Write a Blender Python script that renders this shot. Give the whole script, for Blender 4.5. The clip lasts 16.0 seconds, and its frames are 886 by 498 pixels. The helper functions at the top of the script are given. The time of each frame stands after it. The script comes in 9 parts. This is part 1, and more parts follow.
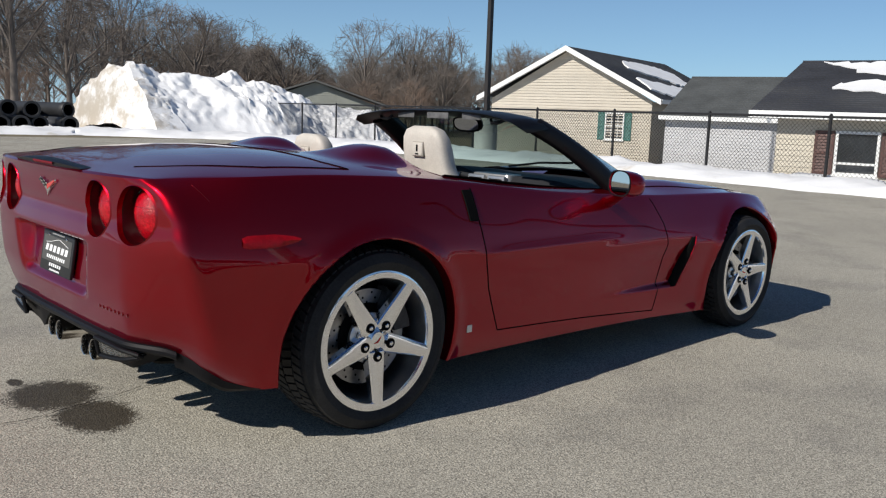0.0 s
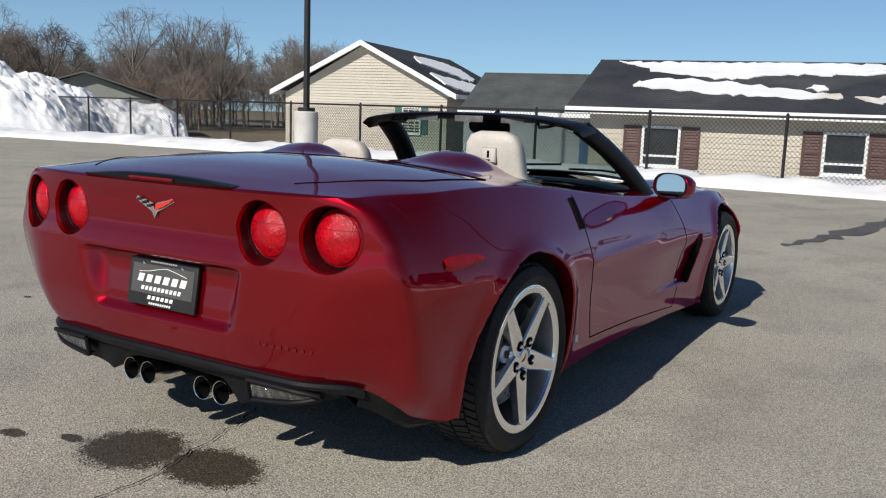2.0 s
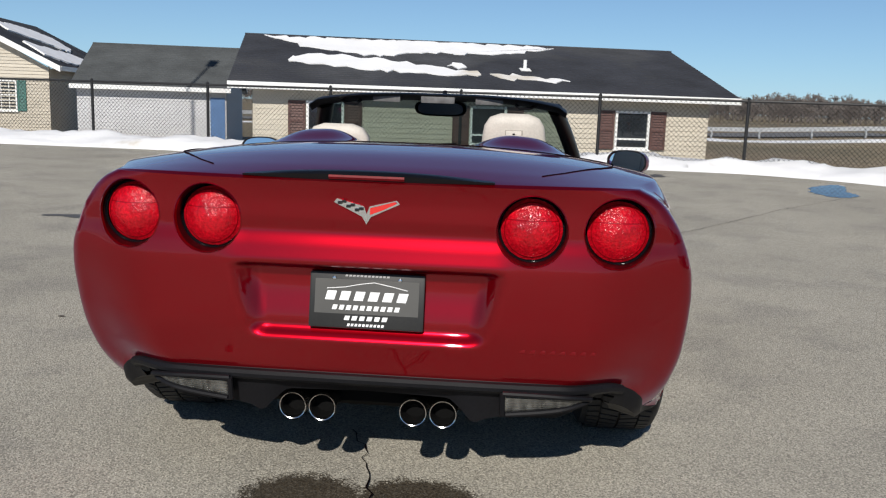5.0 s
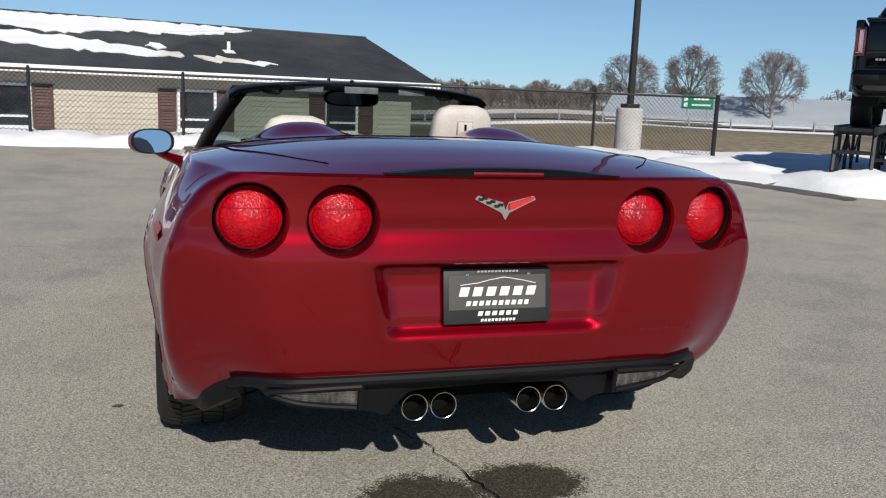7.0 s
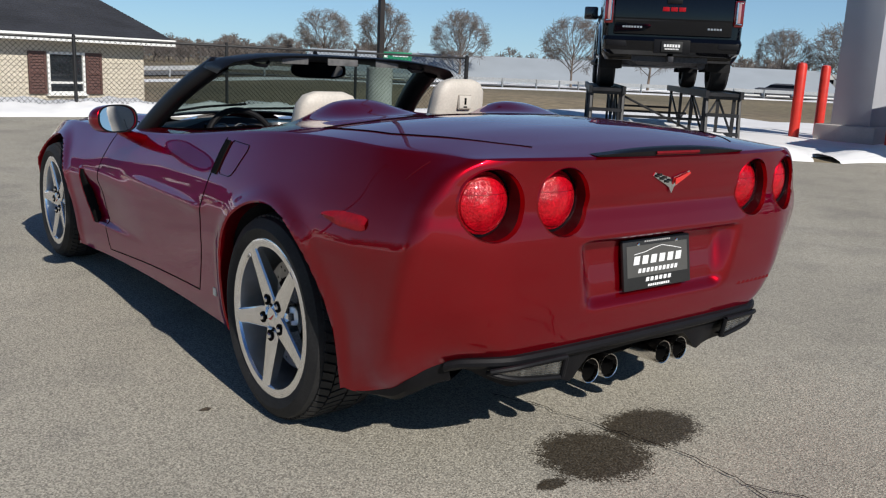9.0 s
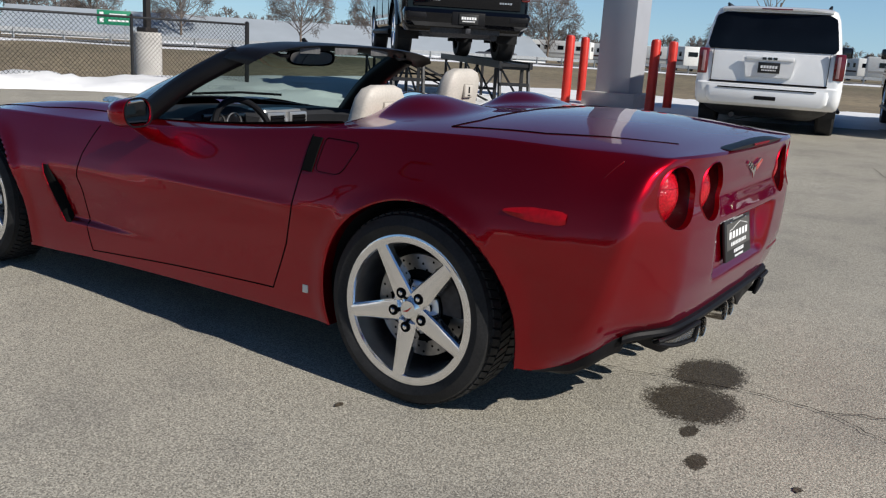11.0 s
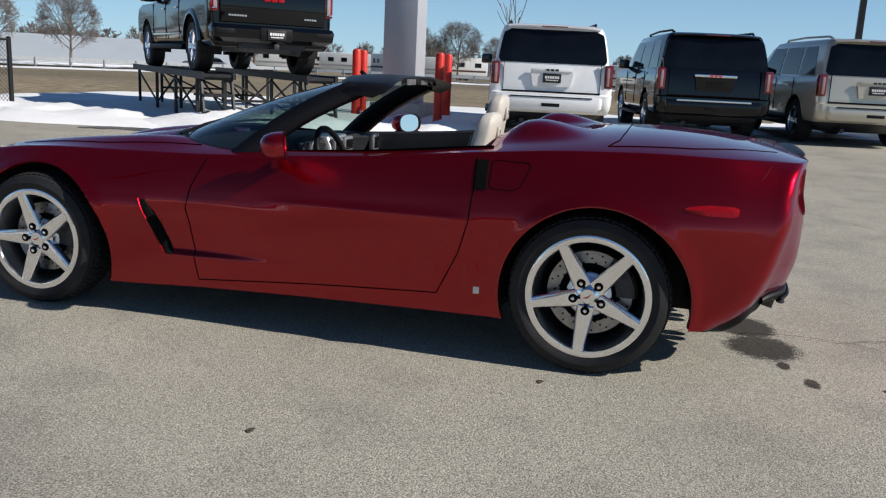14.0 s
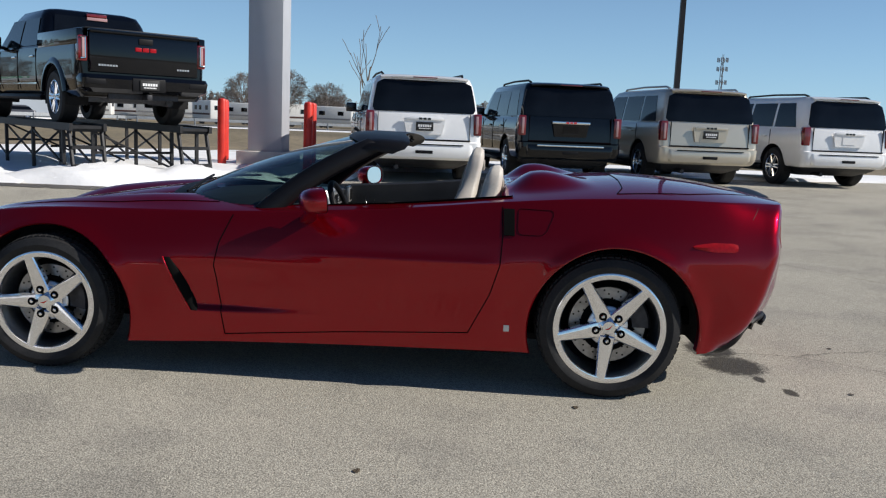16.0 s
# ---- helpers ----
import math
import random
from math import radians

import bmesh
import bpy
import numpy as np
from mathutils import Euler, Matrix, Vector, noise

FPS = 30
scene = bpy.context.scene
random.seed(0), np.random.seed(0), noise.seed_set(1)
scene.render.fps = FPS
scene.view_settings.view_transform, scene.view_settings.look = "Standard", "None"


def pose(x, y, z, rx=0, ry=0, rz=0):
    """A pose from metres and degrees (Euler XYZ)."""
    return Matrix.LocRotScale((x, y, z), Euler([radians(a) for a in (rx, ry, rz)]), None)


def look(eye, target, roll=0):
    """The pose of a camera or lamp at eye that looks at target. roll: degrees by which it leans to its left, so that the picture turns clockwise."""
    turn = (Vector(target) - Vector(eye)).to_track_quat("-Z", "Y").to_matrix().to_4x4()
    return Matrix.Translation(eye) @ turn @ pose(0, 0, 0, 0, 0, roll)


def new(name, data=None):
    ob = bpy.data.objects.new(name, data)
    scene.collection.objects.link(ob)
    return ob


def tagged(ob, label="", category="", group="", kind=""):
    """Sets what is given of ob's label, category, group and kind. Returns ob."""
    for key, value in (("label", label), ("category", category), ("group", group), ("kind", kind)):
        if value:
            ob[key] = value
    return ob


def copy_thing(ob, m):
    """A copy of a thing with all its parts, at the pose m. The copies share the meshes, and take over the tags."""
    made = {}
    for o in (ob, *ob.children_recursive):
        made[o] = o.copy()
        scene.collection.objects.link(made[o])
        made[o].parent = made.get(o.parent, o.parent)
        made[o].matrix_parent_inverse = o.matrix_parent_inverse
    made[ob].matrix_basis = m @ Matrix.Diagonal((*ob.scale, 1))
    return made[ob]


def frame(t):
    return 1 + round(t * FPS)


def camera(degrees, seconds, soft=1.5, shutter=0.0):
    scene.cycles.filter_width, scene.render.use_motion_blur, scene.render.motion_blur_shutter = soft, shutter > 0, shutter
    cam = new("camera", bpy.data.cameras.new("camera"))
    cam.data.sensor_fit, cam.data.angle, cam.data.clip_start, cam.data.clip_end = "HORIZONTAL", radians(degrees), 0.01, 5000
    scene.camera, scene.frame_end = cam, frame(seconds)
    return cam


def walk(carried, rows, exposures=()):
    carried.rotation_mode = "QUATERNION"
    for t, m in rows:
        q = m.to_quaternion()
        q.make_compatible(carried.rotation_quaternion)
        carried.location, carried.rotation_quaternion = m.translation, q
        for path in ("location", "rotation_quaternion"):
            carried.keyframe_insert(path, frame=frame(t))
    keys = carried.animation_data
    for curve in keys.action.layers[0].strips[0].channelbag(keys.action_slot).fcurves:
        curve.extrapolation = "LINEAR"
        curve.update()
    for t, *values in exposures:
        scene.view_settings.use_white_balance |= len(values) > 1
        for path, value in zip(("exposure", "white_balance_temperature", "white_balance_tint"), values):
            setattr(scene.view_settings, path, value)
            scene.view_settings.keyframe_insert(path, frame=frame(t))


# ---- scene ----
cam = camera(54.4, 16.0, soft=1.2)
PATH = [
    (0, (-1.912, -3.274, 1.161), (-0.567, -1.827, 0.851), 2.0),
    (0.5, (-2.128, -3.024, 1.17), (-0.703, -1.655, 0.86), 1.9),
    (1, (-2.322, -2.759, 1.17), (-0.803, -1.494, 0.862), 1.8),
    (1.5, (-2.457, -2.45, 1.158), (-0.851, -1.298, 0.849), 1.9),
    (2, (-2.631, -2.175, 1.165), (-0.953, -1.131, 0.858), 2.0),
    (2.5, (-2.82, -1.911, 1.172), (-1.054, -1.025, 0.862), 2.0),
    (3, (-2.924, -1.609, 1.149), (-1.103, -0.843, 0.835), 1.9),
    (3.2, (-2.946, -1.486, 1.158), (-1.102, -0.78, 0.84), 1.9),
    (5.3, (-3.153, -0.193, 1.139), (-1.183, -0.136, 0.8), 2.0),
    (5.5, (-3.196, -0.059, 1.147), (-1.226, -0.076, 0.804), 2.1),
    (6, (-3.163, 0.244, 1.144), (-1.203, 0.045, 0.795), 2.2),
    (6.5, (-3.065, 0.541, 1.141), (-1.138, 0.136, 0.795), 2.2),
    (7, (-2.99, 0.855, 1.135), (-1.113, 0.258, 0.789), 2.3),
    (7.5, (-2.911, 1.171, 1.145), (-1.105, 0.383, 0.8), 2.4),
    (8, (-2.772, 1.479, 1.139), (-1.046, 0.53, 0.79), 2.3),
    (8.5, (-2.617, 1.802, 1.145), (-0.981, 0.714, 0.77), 2.6),
    (9, (-2.446, 2.108, 1.158), (-0.905, 0.903, 0.743), 2.6),
    (9.2, (-2.372, 2.236, 1.182), (-0.879, 0.981, 0.738), 2.8),
    (11.3, (-1.498, 3.276, 1.229), (-0.48, 1.617, 0.769), 3.2),
    (11.5, (-1.418, 3.363, 1.236), (-0.434, 1.683, 0.777), 3.1),
    (12, (-1.226, 3.603, 1.253), (-0.344, 1.868, 0.793), 3.1),
    (12.5, (-1.006, 3.834, 1.256), (-0.219, 2.053, 0.799), 2.9),
    (13, (-0.739, 4.0, 1.256), (-0.055, 2.172, 0.82), 2.8),
    (13.5, (-0.494, 4.202, 1.24), (0.1, 2.34, 0.816), 2.8),
    (14, (-0.246, 4.391, 1.245), (0.227, 2.493, 0.829), 2.8),
    (14.5, (0.011, 4.515, 1.227), (0.402, 2.596, 0.819), 2.7),
    (15, (0.235, 4.619, 1.248), (0.548, 2.682, 0.86), 2.5),
    (15.5, (0.441, 4.757, 1.261), (0.632, 2.795, 0.926), 2.4),
    (16, (0.618, 4.819, 1.264), (0.702, 2.843, 0.966), 2.4),
]
walk(cam, [(t, look(eye, target, roll)) for t, eye, target, roll in PATH], exposures=[(0, -0.06), (9, -0.06), (12.5, 0.03), (16, 0.10)])

# ---- world and sun ----
SUN_AZ, SUN_EL = 176.8, 35.0      # direction towards the sun, degrees from +x
world = bpy.data.worlds.new("sky_world")
scene.world = world
world.use_nodes = True
wn = world.node_tree.nodes
sky = wn.new("ShaderNodeTexSky")
sky.sky_type = 'NISHITA'
sky.sun_disc = False
sky.sun_elevation = radians(SUN_EL)
sky.sun_rotation = radians(90.0 - SUN_AZ)
sky.air_density, sky.dust_density, sky.ozone_density = 1.0, 0.0, 2.2
# clear blue sky, paler towards the horizon
geo = wn.new("ShaderNodeTexCoord")
sep = wn.new("ShaderNodeSeparateXYZ")
WL = world.node_tree.links
WL.new(geo.outputs["Generated"], sep.inputs[0])
low = wn.new("ShaderNodeMath")
low.operation = 'SUBTRACT'
low.use_clamp = True
low.inputs[0].default_value = 1.0
WL.new(sep.outputs[2], low.inputs[1])
fall = wn.new("ShaderNodeMath")
fall.operation = 'POWER'
fall.inputs[1].default_value = 3.4
WL.new(low.outputs[0], fall.inputs[0])
haze = wn.new("ShaderNodeVectorMath")
haze.operation = 'SCALE'
haze.inputs[0].default_value = (4.6, 7.1, 9.5)
WL.new(fall.outputs[0], haze.inputs[3])
cool = wn.new("ShaderNodeVectorMath")
cool.operation = 'MULTIPLY_ADD'
cool.inputs[1].default_value = (0.46, 0.70, 1.02)
WL.new(sky.outputs[0], cool.inputs[0])
WL.new(haze.outputs[0], cool.inputs[2])
WL.new(cool.outputs[0], wn["Background"].inputs[0])
wn["Background"].inputs[1].default_value = 0.05
sun_data = bpy.data.lights.new("sun", 'SUN')
sun_data.energy, sun_data.angle, sun_data.color = 4.9, radians(0.53), (1.0, 0.95, 0.87)
sun = new("sun", sun_data)
sun_dir = Vector((math.cos(radians(SUN_EL)) * math.cos(radians(SUN_AZ)), math.cos(radians(SUN_EL)) * math.sin(radians(SUN_AZ)), math.sin(radians(SUN_EL))))
sun.matrix_world = look(sun_dir * 60, (0, 0, 0))
scene.view_settings.exposure = 0.0


# ---- materials ----
def material(name, color, rough=0.6, metal=0.0, vary=0.0, scale=6.0, fine=0.0, fine_scale=120.0, bump=0.0, bump_scale=80.0,
             coat=0.0, emit=0.0, spec=0.5, edge=None, trans=0.0, ior=1.45, island=0.0, stretch=(1, 1, 1), second=None):
    """A Principled material with broad and fine colour variation and a fine bump, in object metres."""
    m = bpy.data.materials.new(name)
    m.use_nodes = True
    nt = m.node_tree
    N, L = nt.nodes, nt.links
    b = N["Principled BSDF"]
    b.inputs["Roughness"].default_value = rough
    b.inputs["Metallic"].default_value = metal
    b.inputs["Specular IOR Level"].default_value = spec
    b.inputs["Coat Roughness"].default_value = 0.02
    b.inputs["Coat Weight"].default_value = coat
    if edge:
        b.inputs["Coat IOR"].default_value = 1.44
        b.inputs["Coat Roughness"].default_value = 0.02
        b.inputs["Specular Tint"].default_value = (*edge, 1)
    b.inputs["Transmission Weight"].default_value = trans
    b.inputs["IOR"].default_value = ior
    if emit:
        b.inputs["Emission Color"].default_value = (*color, 1)
        b.inputs["Emission Strength"].default_value = emit
    tc = N.new("ShaderNodeTexCoord")
    mp = N.new("ShaderNodeMapping")
    mp.inputs["Scale"].default_value = stretch
    L.new(tc.outputs["Object"], mp.inputs[0])
    col = None
    if vary or fine or island or second:
        rgb = N.new("ShaderNodeRGB")
        rgb.outputs[0].default_value = (*color, 1)
        col = rgb.outputs[0]

        def factor(noise_scale, amount, detail):
            nz = N.new("ShaderNodeTexNoise")
            nz.inputs["Scale"].default_value = noise_scale
            nz.inputs["Detail"].default_value = detail
            L.new(mp.outputs[0], nz.inputs["Vector"])
            mr = N.new("ShaderNodeMapRange")
            mr.inputs[1].default_value, mr.inputs[2].default_value = 0.3, 0.7
            mr.inputs[3].default_value, mr.inputs[4].default_value = 1 - amount, 1 + amount
            L.new(nz.outputs[0], mr.inputs[0])
            return mr.outputs[0], nz.outputs[0]

        def multiply(c, f):
            mx = N.new("ShaderNodeVectorMath")
            mx.operation = 'SCALE'
            L.new(c, mx.inputs[0])
            L.new(f, mx.inputs[3])
            return mx.outputs[0]
        if second:
            nz = N.new("ShaderNodeTexNoise")
            nz.inputs["Scale"].default_value = second[1]
            nz.inputs["Detail"].default_value = 5
            L.new(mp.outputs[0], nz.inputs["Vector"])
            mr = N.new("ShaderNodeMapRange")
            mr.interpolation_type = 'SMOOTHSTEP'
            mr.inputs[1].default_value, mr.inputs[2].default_value = second[2], second[3]
            L.new(nz.outputs[0], mr.inputs[0])
            mx = N.new("ShaderNodeMix")
            mx.data_type = 'RGBA'
            L.new(mr.outputs[0], mx.inputs[0])
            L.new(col, mx.inputs[6])
            mx.inputs[7].default_value = (*second[0], 1)
            col = mx.outputs[2]
        if vary:
            col = multiply(col, factor(scale, vary, 4)[0])
        if fine:
            col = multiply(col, factor(fine_scale, fine, 2)[0])
        if island:
            oi = N.new("ShaderNodeObjectInfo")
            mr = N.new("ShaderNodeMapRange")
            mr.inputs[3].default_value, mr.inputs[4].default_value = 1 - island, 1 + island
            L.new(oi.outputs["Random"], mr.inputs[0])
            col = multiply(col, mr.outputs[0])
        L.new(col, b.inputs["Base Color"])
    else:
        b.inputs["Base Color"].default_value = (*color, 1)
    if bump:
        nz = N.new("ShaderNodeTexNoise")
        nz.inputs["Scale"].default_value = bump_scale
        nz.inputs["Detail"].default_value = 4
        L.new(mp.outputs[0], nz.inputs["Vector"])
        bp = N.new("ShaderNodeBump")
        bp.inputs["Strength"].default_value = bump
        bp.inputs["Distance"].default_value = 0.01
        L.new(nz.outputs[0], bp.inputs["Height"])
        L.new(bp.outputs[0], b.inputs["Normal"])
    return m


def glass(name, color, rough=0.0):
    """Thin tinted glass: a pane that lets light straight through, with a clear gloss on it."""
    m = bpy.data.materials.new(name)
    m.use_nodes = True
    N, L = m.node_tree.nodes, m.node_tree.links
    out = N["Material Output"]
    N.remove(N["Principled BSDF"])
    tr = N.new("ShaderNodeBsdfTransparent")
    tr.inputs[0].default_value = (*color, 1)
    gl = N.new("ShaderNodeBsdfGlossy")
    gl.inputs["Roughness"].default_value = rough
    lw = N.new("ShaderNodeLayerWeight")
    lw.inputs[0].default_value = 0.5
    pw = N.new("ShaderNodeMath")
    pw.operation = 'POWER'
    pw.inputs[1].default_value = 3.4
    L.new(lw.outputs["Facing"], pw.inputs[0])
    ad = N.new("ShaderNodeMath")
    ad.operation = 'ADD'
    ad.inputs[1].default_value = 0.05
    L.new(pw.outputs[0], ad.inputs[0])
    mx = N.new("ShaderNodeMixShader")
    L.new(ad.outputs[0], mx.inputs[0])
    L.new(tr.outputs[0], mx.inputs[1])
    L.new(gl.outputs[0], mx.inputs[2])
    L.new(mx.outputs[0], out.inputs[0])
    return m


M = {}
M["paint"] = material("red_metallic_paint", (0.29, 0.0015, 0.0072), 0.29, 0.82, fine=0.10, fine_scale=900, coat=1.0, spec=0.0, edge=(0.50, 0.44, 0.86))
M["paint_dark"] = material("red_paint_inside", (0.10, 0.002, 0.005), 0.4, 0.2, vary=0.1)
M["lamp_bezel"] = material("shade_darkened_red", (0.022, 0.0010, 0.002), 0.3, vary=0.1, coat=0.4, spec=0.2)
M["black_trim"] = material("black_plastic_trim", (0.0065, 0.0065, 0.008), 0.5, spec=0.2, vary=0.2, fine=0.15, bump=0.05, bump_scale=400)
M["black_vinyl"] = material("satin_black_vinyl", (0.006, 0.006, 0.0075), 0.40, spec=0.28, vary=0.2, bump=0.04, bump_scale=300)
M["black_gloss"] = material("gloss_black_trim", (0.008, 0.008, 0.01), 0.12, vary=0.1, coat=0.5)
M["gap"] = material("panel_gap_shadow", (0.005, 0.002, 0.003), 0.9, spec=0.05)
M["rubber"] = material("tyre_rubber", (0.021, 0.021, 0.022), 0.66, spec=0.3, vary=0.25, scale=12, fine=0.2, bump=0.15, bump_scale=250)
M["rim"] = material("polished_alloy", (0.90, 0.90, 0.91), 0.10, 0.95, vary=0.03, scale=20, coat=0.6)
M["rim_in"] = material("rim_barrel_alloy", (0.72, 0.73, 0.75), 0.34, 1.0, vary=0.12, scale=15)
M["disc"] = material("brake_disc_steel", (0.34, 0.33, 0.32), 0.38, 1.0, vary=0.2, scale=30)
M["dark_metal"] = material("dark_cast_metal", (0.05, 0.05, 0.055), 0.5, 0.6, vary=0.3, scale=30)
M["chrome"] = material("chrome", (0.78, 0.78, 0.78), 0.07, 1.0, vary=0.05, scale=30)
M["exhaust"] = material("polished_exhaust_steel", (0.72, 0.70, 0.67), 0.16, 1.0, vary=0.2, scale=40)
# also on recesses, slots and undersides, where shade is put into the colour
M["soot_and_shade"] = material("soot_and_shade_black", (0.005, 0.005, 0.005), 0.9, spec=0.08)
M["lens_red"] = material("red_lamp_lens", (0.43, 0.0025, 0.010), 0.16, vary=0.25, scale=20, fine=0.28, fine_scale=120, bump=0.42, bump_scale=150, coat=0.25, spec=0.35)
M["lens_rim"] = material("deep_red_lens_rim", (0.23, 0.0016, 0.005), 0.2, vary=0.2, scale=30, coat=0.6, spec=0.3)
M["lens_marker"] = material("red_marker_lens", (0.34, 0.004, 0.010), 0.3, vary=0.2, scale=60, spec=0.3)
M["brake_lens"] = material("dull_red_lens", (0.16, 0.004, 0.008), 0.5, vary=0.2, scale=60, spec=0.2)
M["fascia_dark"] = material("dark_grey_fascia", (0.10, 0.10, 0.095), 0.7, vary=0.1)
M["siding_olive"] = material("grey_green_siding", (0.27, 0.28, 0.25), 0.8, vary=0.08, scale=2)
M["lens_clear"] = material("clear_ribbed_lens", (0.16, 0.16, 0.15), 0.14, 0.7, vary=0.7, scale=30, coat=1.0, bump=0.5, bump_scale=60, stretch=(1, 2, 0.7))
M["leather"] = material("pale_grey_leather", (0.56, 0.52, 0.46), 0.5, vary=0.08, scale=8, fine=0.06, bump=0.12, bump_scale=350)
M["leather_seam"] = material("leather_seam", (0.33, 0.30, 0.26), 0.6)
M["cabin"] = material("black_cabin_plastic", (0.022, 0.023, 0.026), 0.5, spec=0.35, vary=0.2, bump=0.08, bump_scale=300)
M["cabin_cloth"] = material("black_carpet", (0.012, 0.012, 0.013), 0.95, vary=0.3, fine=0.3, bump=0.3, bump_scale=500)
M["silver_trim"] = material("silver_plastic_trim", (0.48, 0.48, 0.48), 0.3, 0.7, vary=0.1)
M["windshield"] = glass("windshield_glass", (0.41, 0.52, 0.49))
M["tint"] = material("dark_tinted_glass", (0.004, 0.005, 0.007), 0.03, vary=0.3, scale=3, spec=0.38)
M["window_dark"] = material("window_glass_dark_room", (0.02, 0.024, 0.028), 0.04, vary=0.3, scale=2, coat=1.0)
M["mirror"] = material("mirror_glass", (0.80, 0.82, 0.84), 0.02, 1.0)
M["mirror_dim"] = material("dimming_mirror_glass", (0.30, 0.31, 0.33), 0.03, 1.0)
M["white_print"] = material("white_print", (0.82, 0.82, 0.82), 0.5)
M["visor_grey"] = material("grey_visor_label", (0.11, 0.11, 0.11), 0.5, vary=0.3, scale=40)
M["grey_print"] = material("grey_print", (0.35, 0.35, 0.35), 0.5)
M["plate_black"] = material("black_plate", (0.016, 0.016, 0.016), 0.5, vary=0.15, fine=0.1)
M["red_enamel"] = material("red_enamel", (0.6, 0.02, 0.015), 0.2, coat=1.0)
M["tag_white"] = material("white_tag", (0.7, 0.68, 0.62), 0.5)

# asphalt, snow and land
M["snow"] = material("snow", (0.88, 0.88, 0.885), 0.65, vary=0.06, scale=1.2, bump=0.6, bump_scale=14, second=((0.62, 0.56, 0.47), 0.35, 0.62, 0.74))
M["snow_bank"] = material("snow_bank", (0.88, 0.88, 0.885), 0.65, vary=0.06, scale=1.5, bump=0.7, bump_scale=9, second=((0.55, 0.49, 0.40), 0.8, 0.64, 0.78))
M["field"] = material("winter_field", (0.17, 0.14, 0.085), 0.95, vary=0.3, scale=0.05, fine=0.35, fine_scale=2.5, bump=0.4, bump_scale=6, second=((0.24, 0.19, 0.12), 0.02, 0.45, 0.6))
M["road"] = material("highway_asphalt", (0.16, 0.16, 0.16), 0.9, vary=0.12, scale=0.2)
M["concrete"] = material("weathered_concrete", (0.50, 0.48, 0.45), 0.85, vary=0.12, scale=3, fine=0.1, bump=0.2, bump_scale=60)
M["pillar"] = material("pale_grey_cladding", (0.42, 0.43, 0.46), 0.55, vary=0.05, scale=1.5)
M["galv"] = material("galvanised_steel", (0.42, 0.43, 0.44), 0.45, 0.6, vary=0.15, scale=8)
M["fence_black"] = material("black_vinyl_fence", (0.012, 0.012, 0.013), 0.5, vary=0.2)
M["pole_brown"] = material("dark_bronze_pole", (0.035, 0.03, 0.028), 0.45, 0.3, vary=0.15, scale=3)
M["shingle_grey"] = material("weathered_grey_shingle", (0.074, 0.079, 0.080), 0.92, vary=0.2, scale=1.2, fine=0.25, fine_scale=30, bump=0.3, bump_scale=60)
M["shingle"] = material("charcoal_shingle", (0.054, 0.056, 0.062), 0.92, second=((0.032, 0.034, 0.042), 0.30, 0.46, 0.54), vary=0.25, scale=1.2, fine=0.25, fine_scale=30, bump=0.3, bump_scale=60)
M["siding_tan"] = material("tan_vinyl_siding", (0.50, 0.452, 0.375), 0.7, vary=0.05, scale=1.5, island=0.05, fine=0.04, fine_scale=25)
M["siding_yellow"] = material("pale_yellow_siding", (0.54, 0.49, 0.40), 0.7, vary=0.05, scale=1.5, island=0.05, fine=0.04, fine_scale=25)
M["siding_grey"] = material("light_grey_siding", (0.50, 0.50, 0.51), 0.7, vary=0.05, scale=1.5, island=0.05, fine=0.04, fine_scale=25)
M["white_trim"] = material("white_painted_trim", (0.80, 0.80, 0.78), 0.5, vary=0.04, scale=4)
M["shutter_brown"] = material("maroon_brown_shutter", (0.10, 0.05, 0.042), 0.6, vary=0.15, scale=8)
M["shutter_green"] = material("green_shutter", (0.05, 0.15, 0.13), 0.6, vary=0.15, scale=8)
M["blue_door"] = material("blue_painted_door", (0.08, 0.16, 0.32), 0.5, vary=0.15, scale=4)
M["bollard_red"] = material("red_painted_steel", (0.62, 0.035, 0.022), 0.4, vary=0.12, scale=5, fine=0.05)
M["rack"] = material("black_steel_rack", (0.018, 0.018, 0.02), 0.5, 0.2, vary=0.3, scale=6)
M["bark_dark"] = material("dark_bark", (0.115, 0.096, 0.082), 0.95, vary=0.3, scale=2)
M["bark"] = material("grey_bark", (0.16, 0.125, 0.10), 0.95, vary=0.25, scale=3)
M["twig"] = material("winter_twigs", (0.20, 0.172, 0.150), 0.95, vary=0.3, scale=0.25)
M["row_twig"] = material("row_winter_twigs", (0.19, 0.165, 0.15), 0.95, vary=0.2, scale=0.3)
M["far_twig"] = material("far_winter_twigs", (0.20, 0.175, 0.16), 0.95, vary=0.25, scale=0.1)
M["twig_red"] = material("reddish_winter_twigs", (0.25, 0.185, 0.145), 0.95, vary=0.3, scale=0.2)
M["car_white"] = material("white_car_paint", (0.88, 0.88, 0.88), 0.3, vary=0.02, coat=1.0)
M["car_black"] = material("black_car_paint", (0.0020, 0.0026, 0.0045), 0.12, vary=0.1, coat=0.75, spec=0.06)
M["car_champagne"] = material("champagne_metallic_paint", (0.56, 0.51, 0.42), 0.3, 0.4, fine=0.08, fine_scale=600, coat=1.0)
M["car_silver"] = material("dark_grey_car_paint", (0.10, 0.10, 0.11), 0.3, 0.3, coat=1.0, vary=0.1)
M["tail_red"] = material("red_tail_lamp", (0.15, 0.006, 0.009), 0.15, vary=0.2, scale=20, coat=1.0)
M["tail_clear"] = material("clear_tail_lamp", (0.42, 0.24, 0.24), 0.2, coat=1.0, vary=0.1)
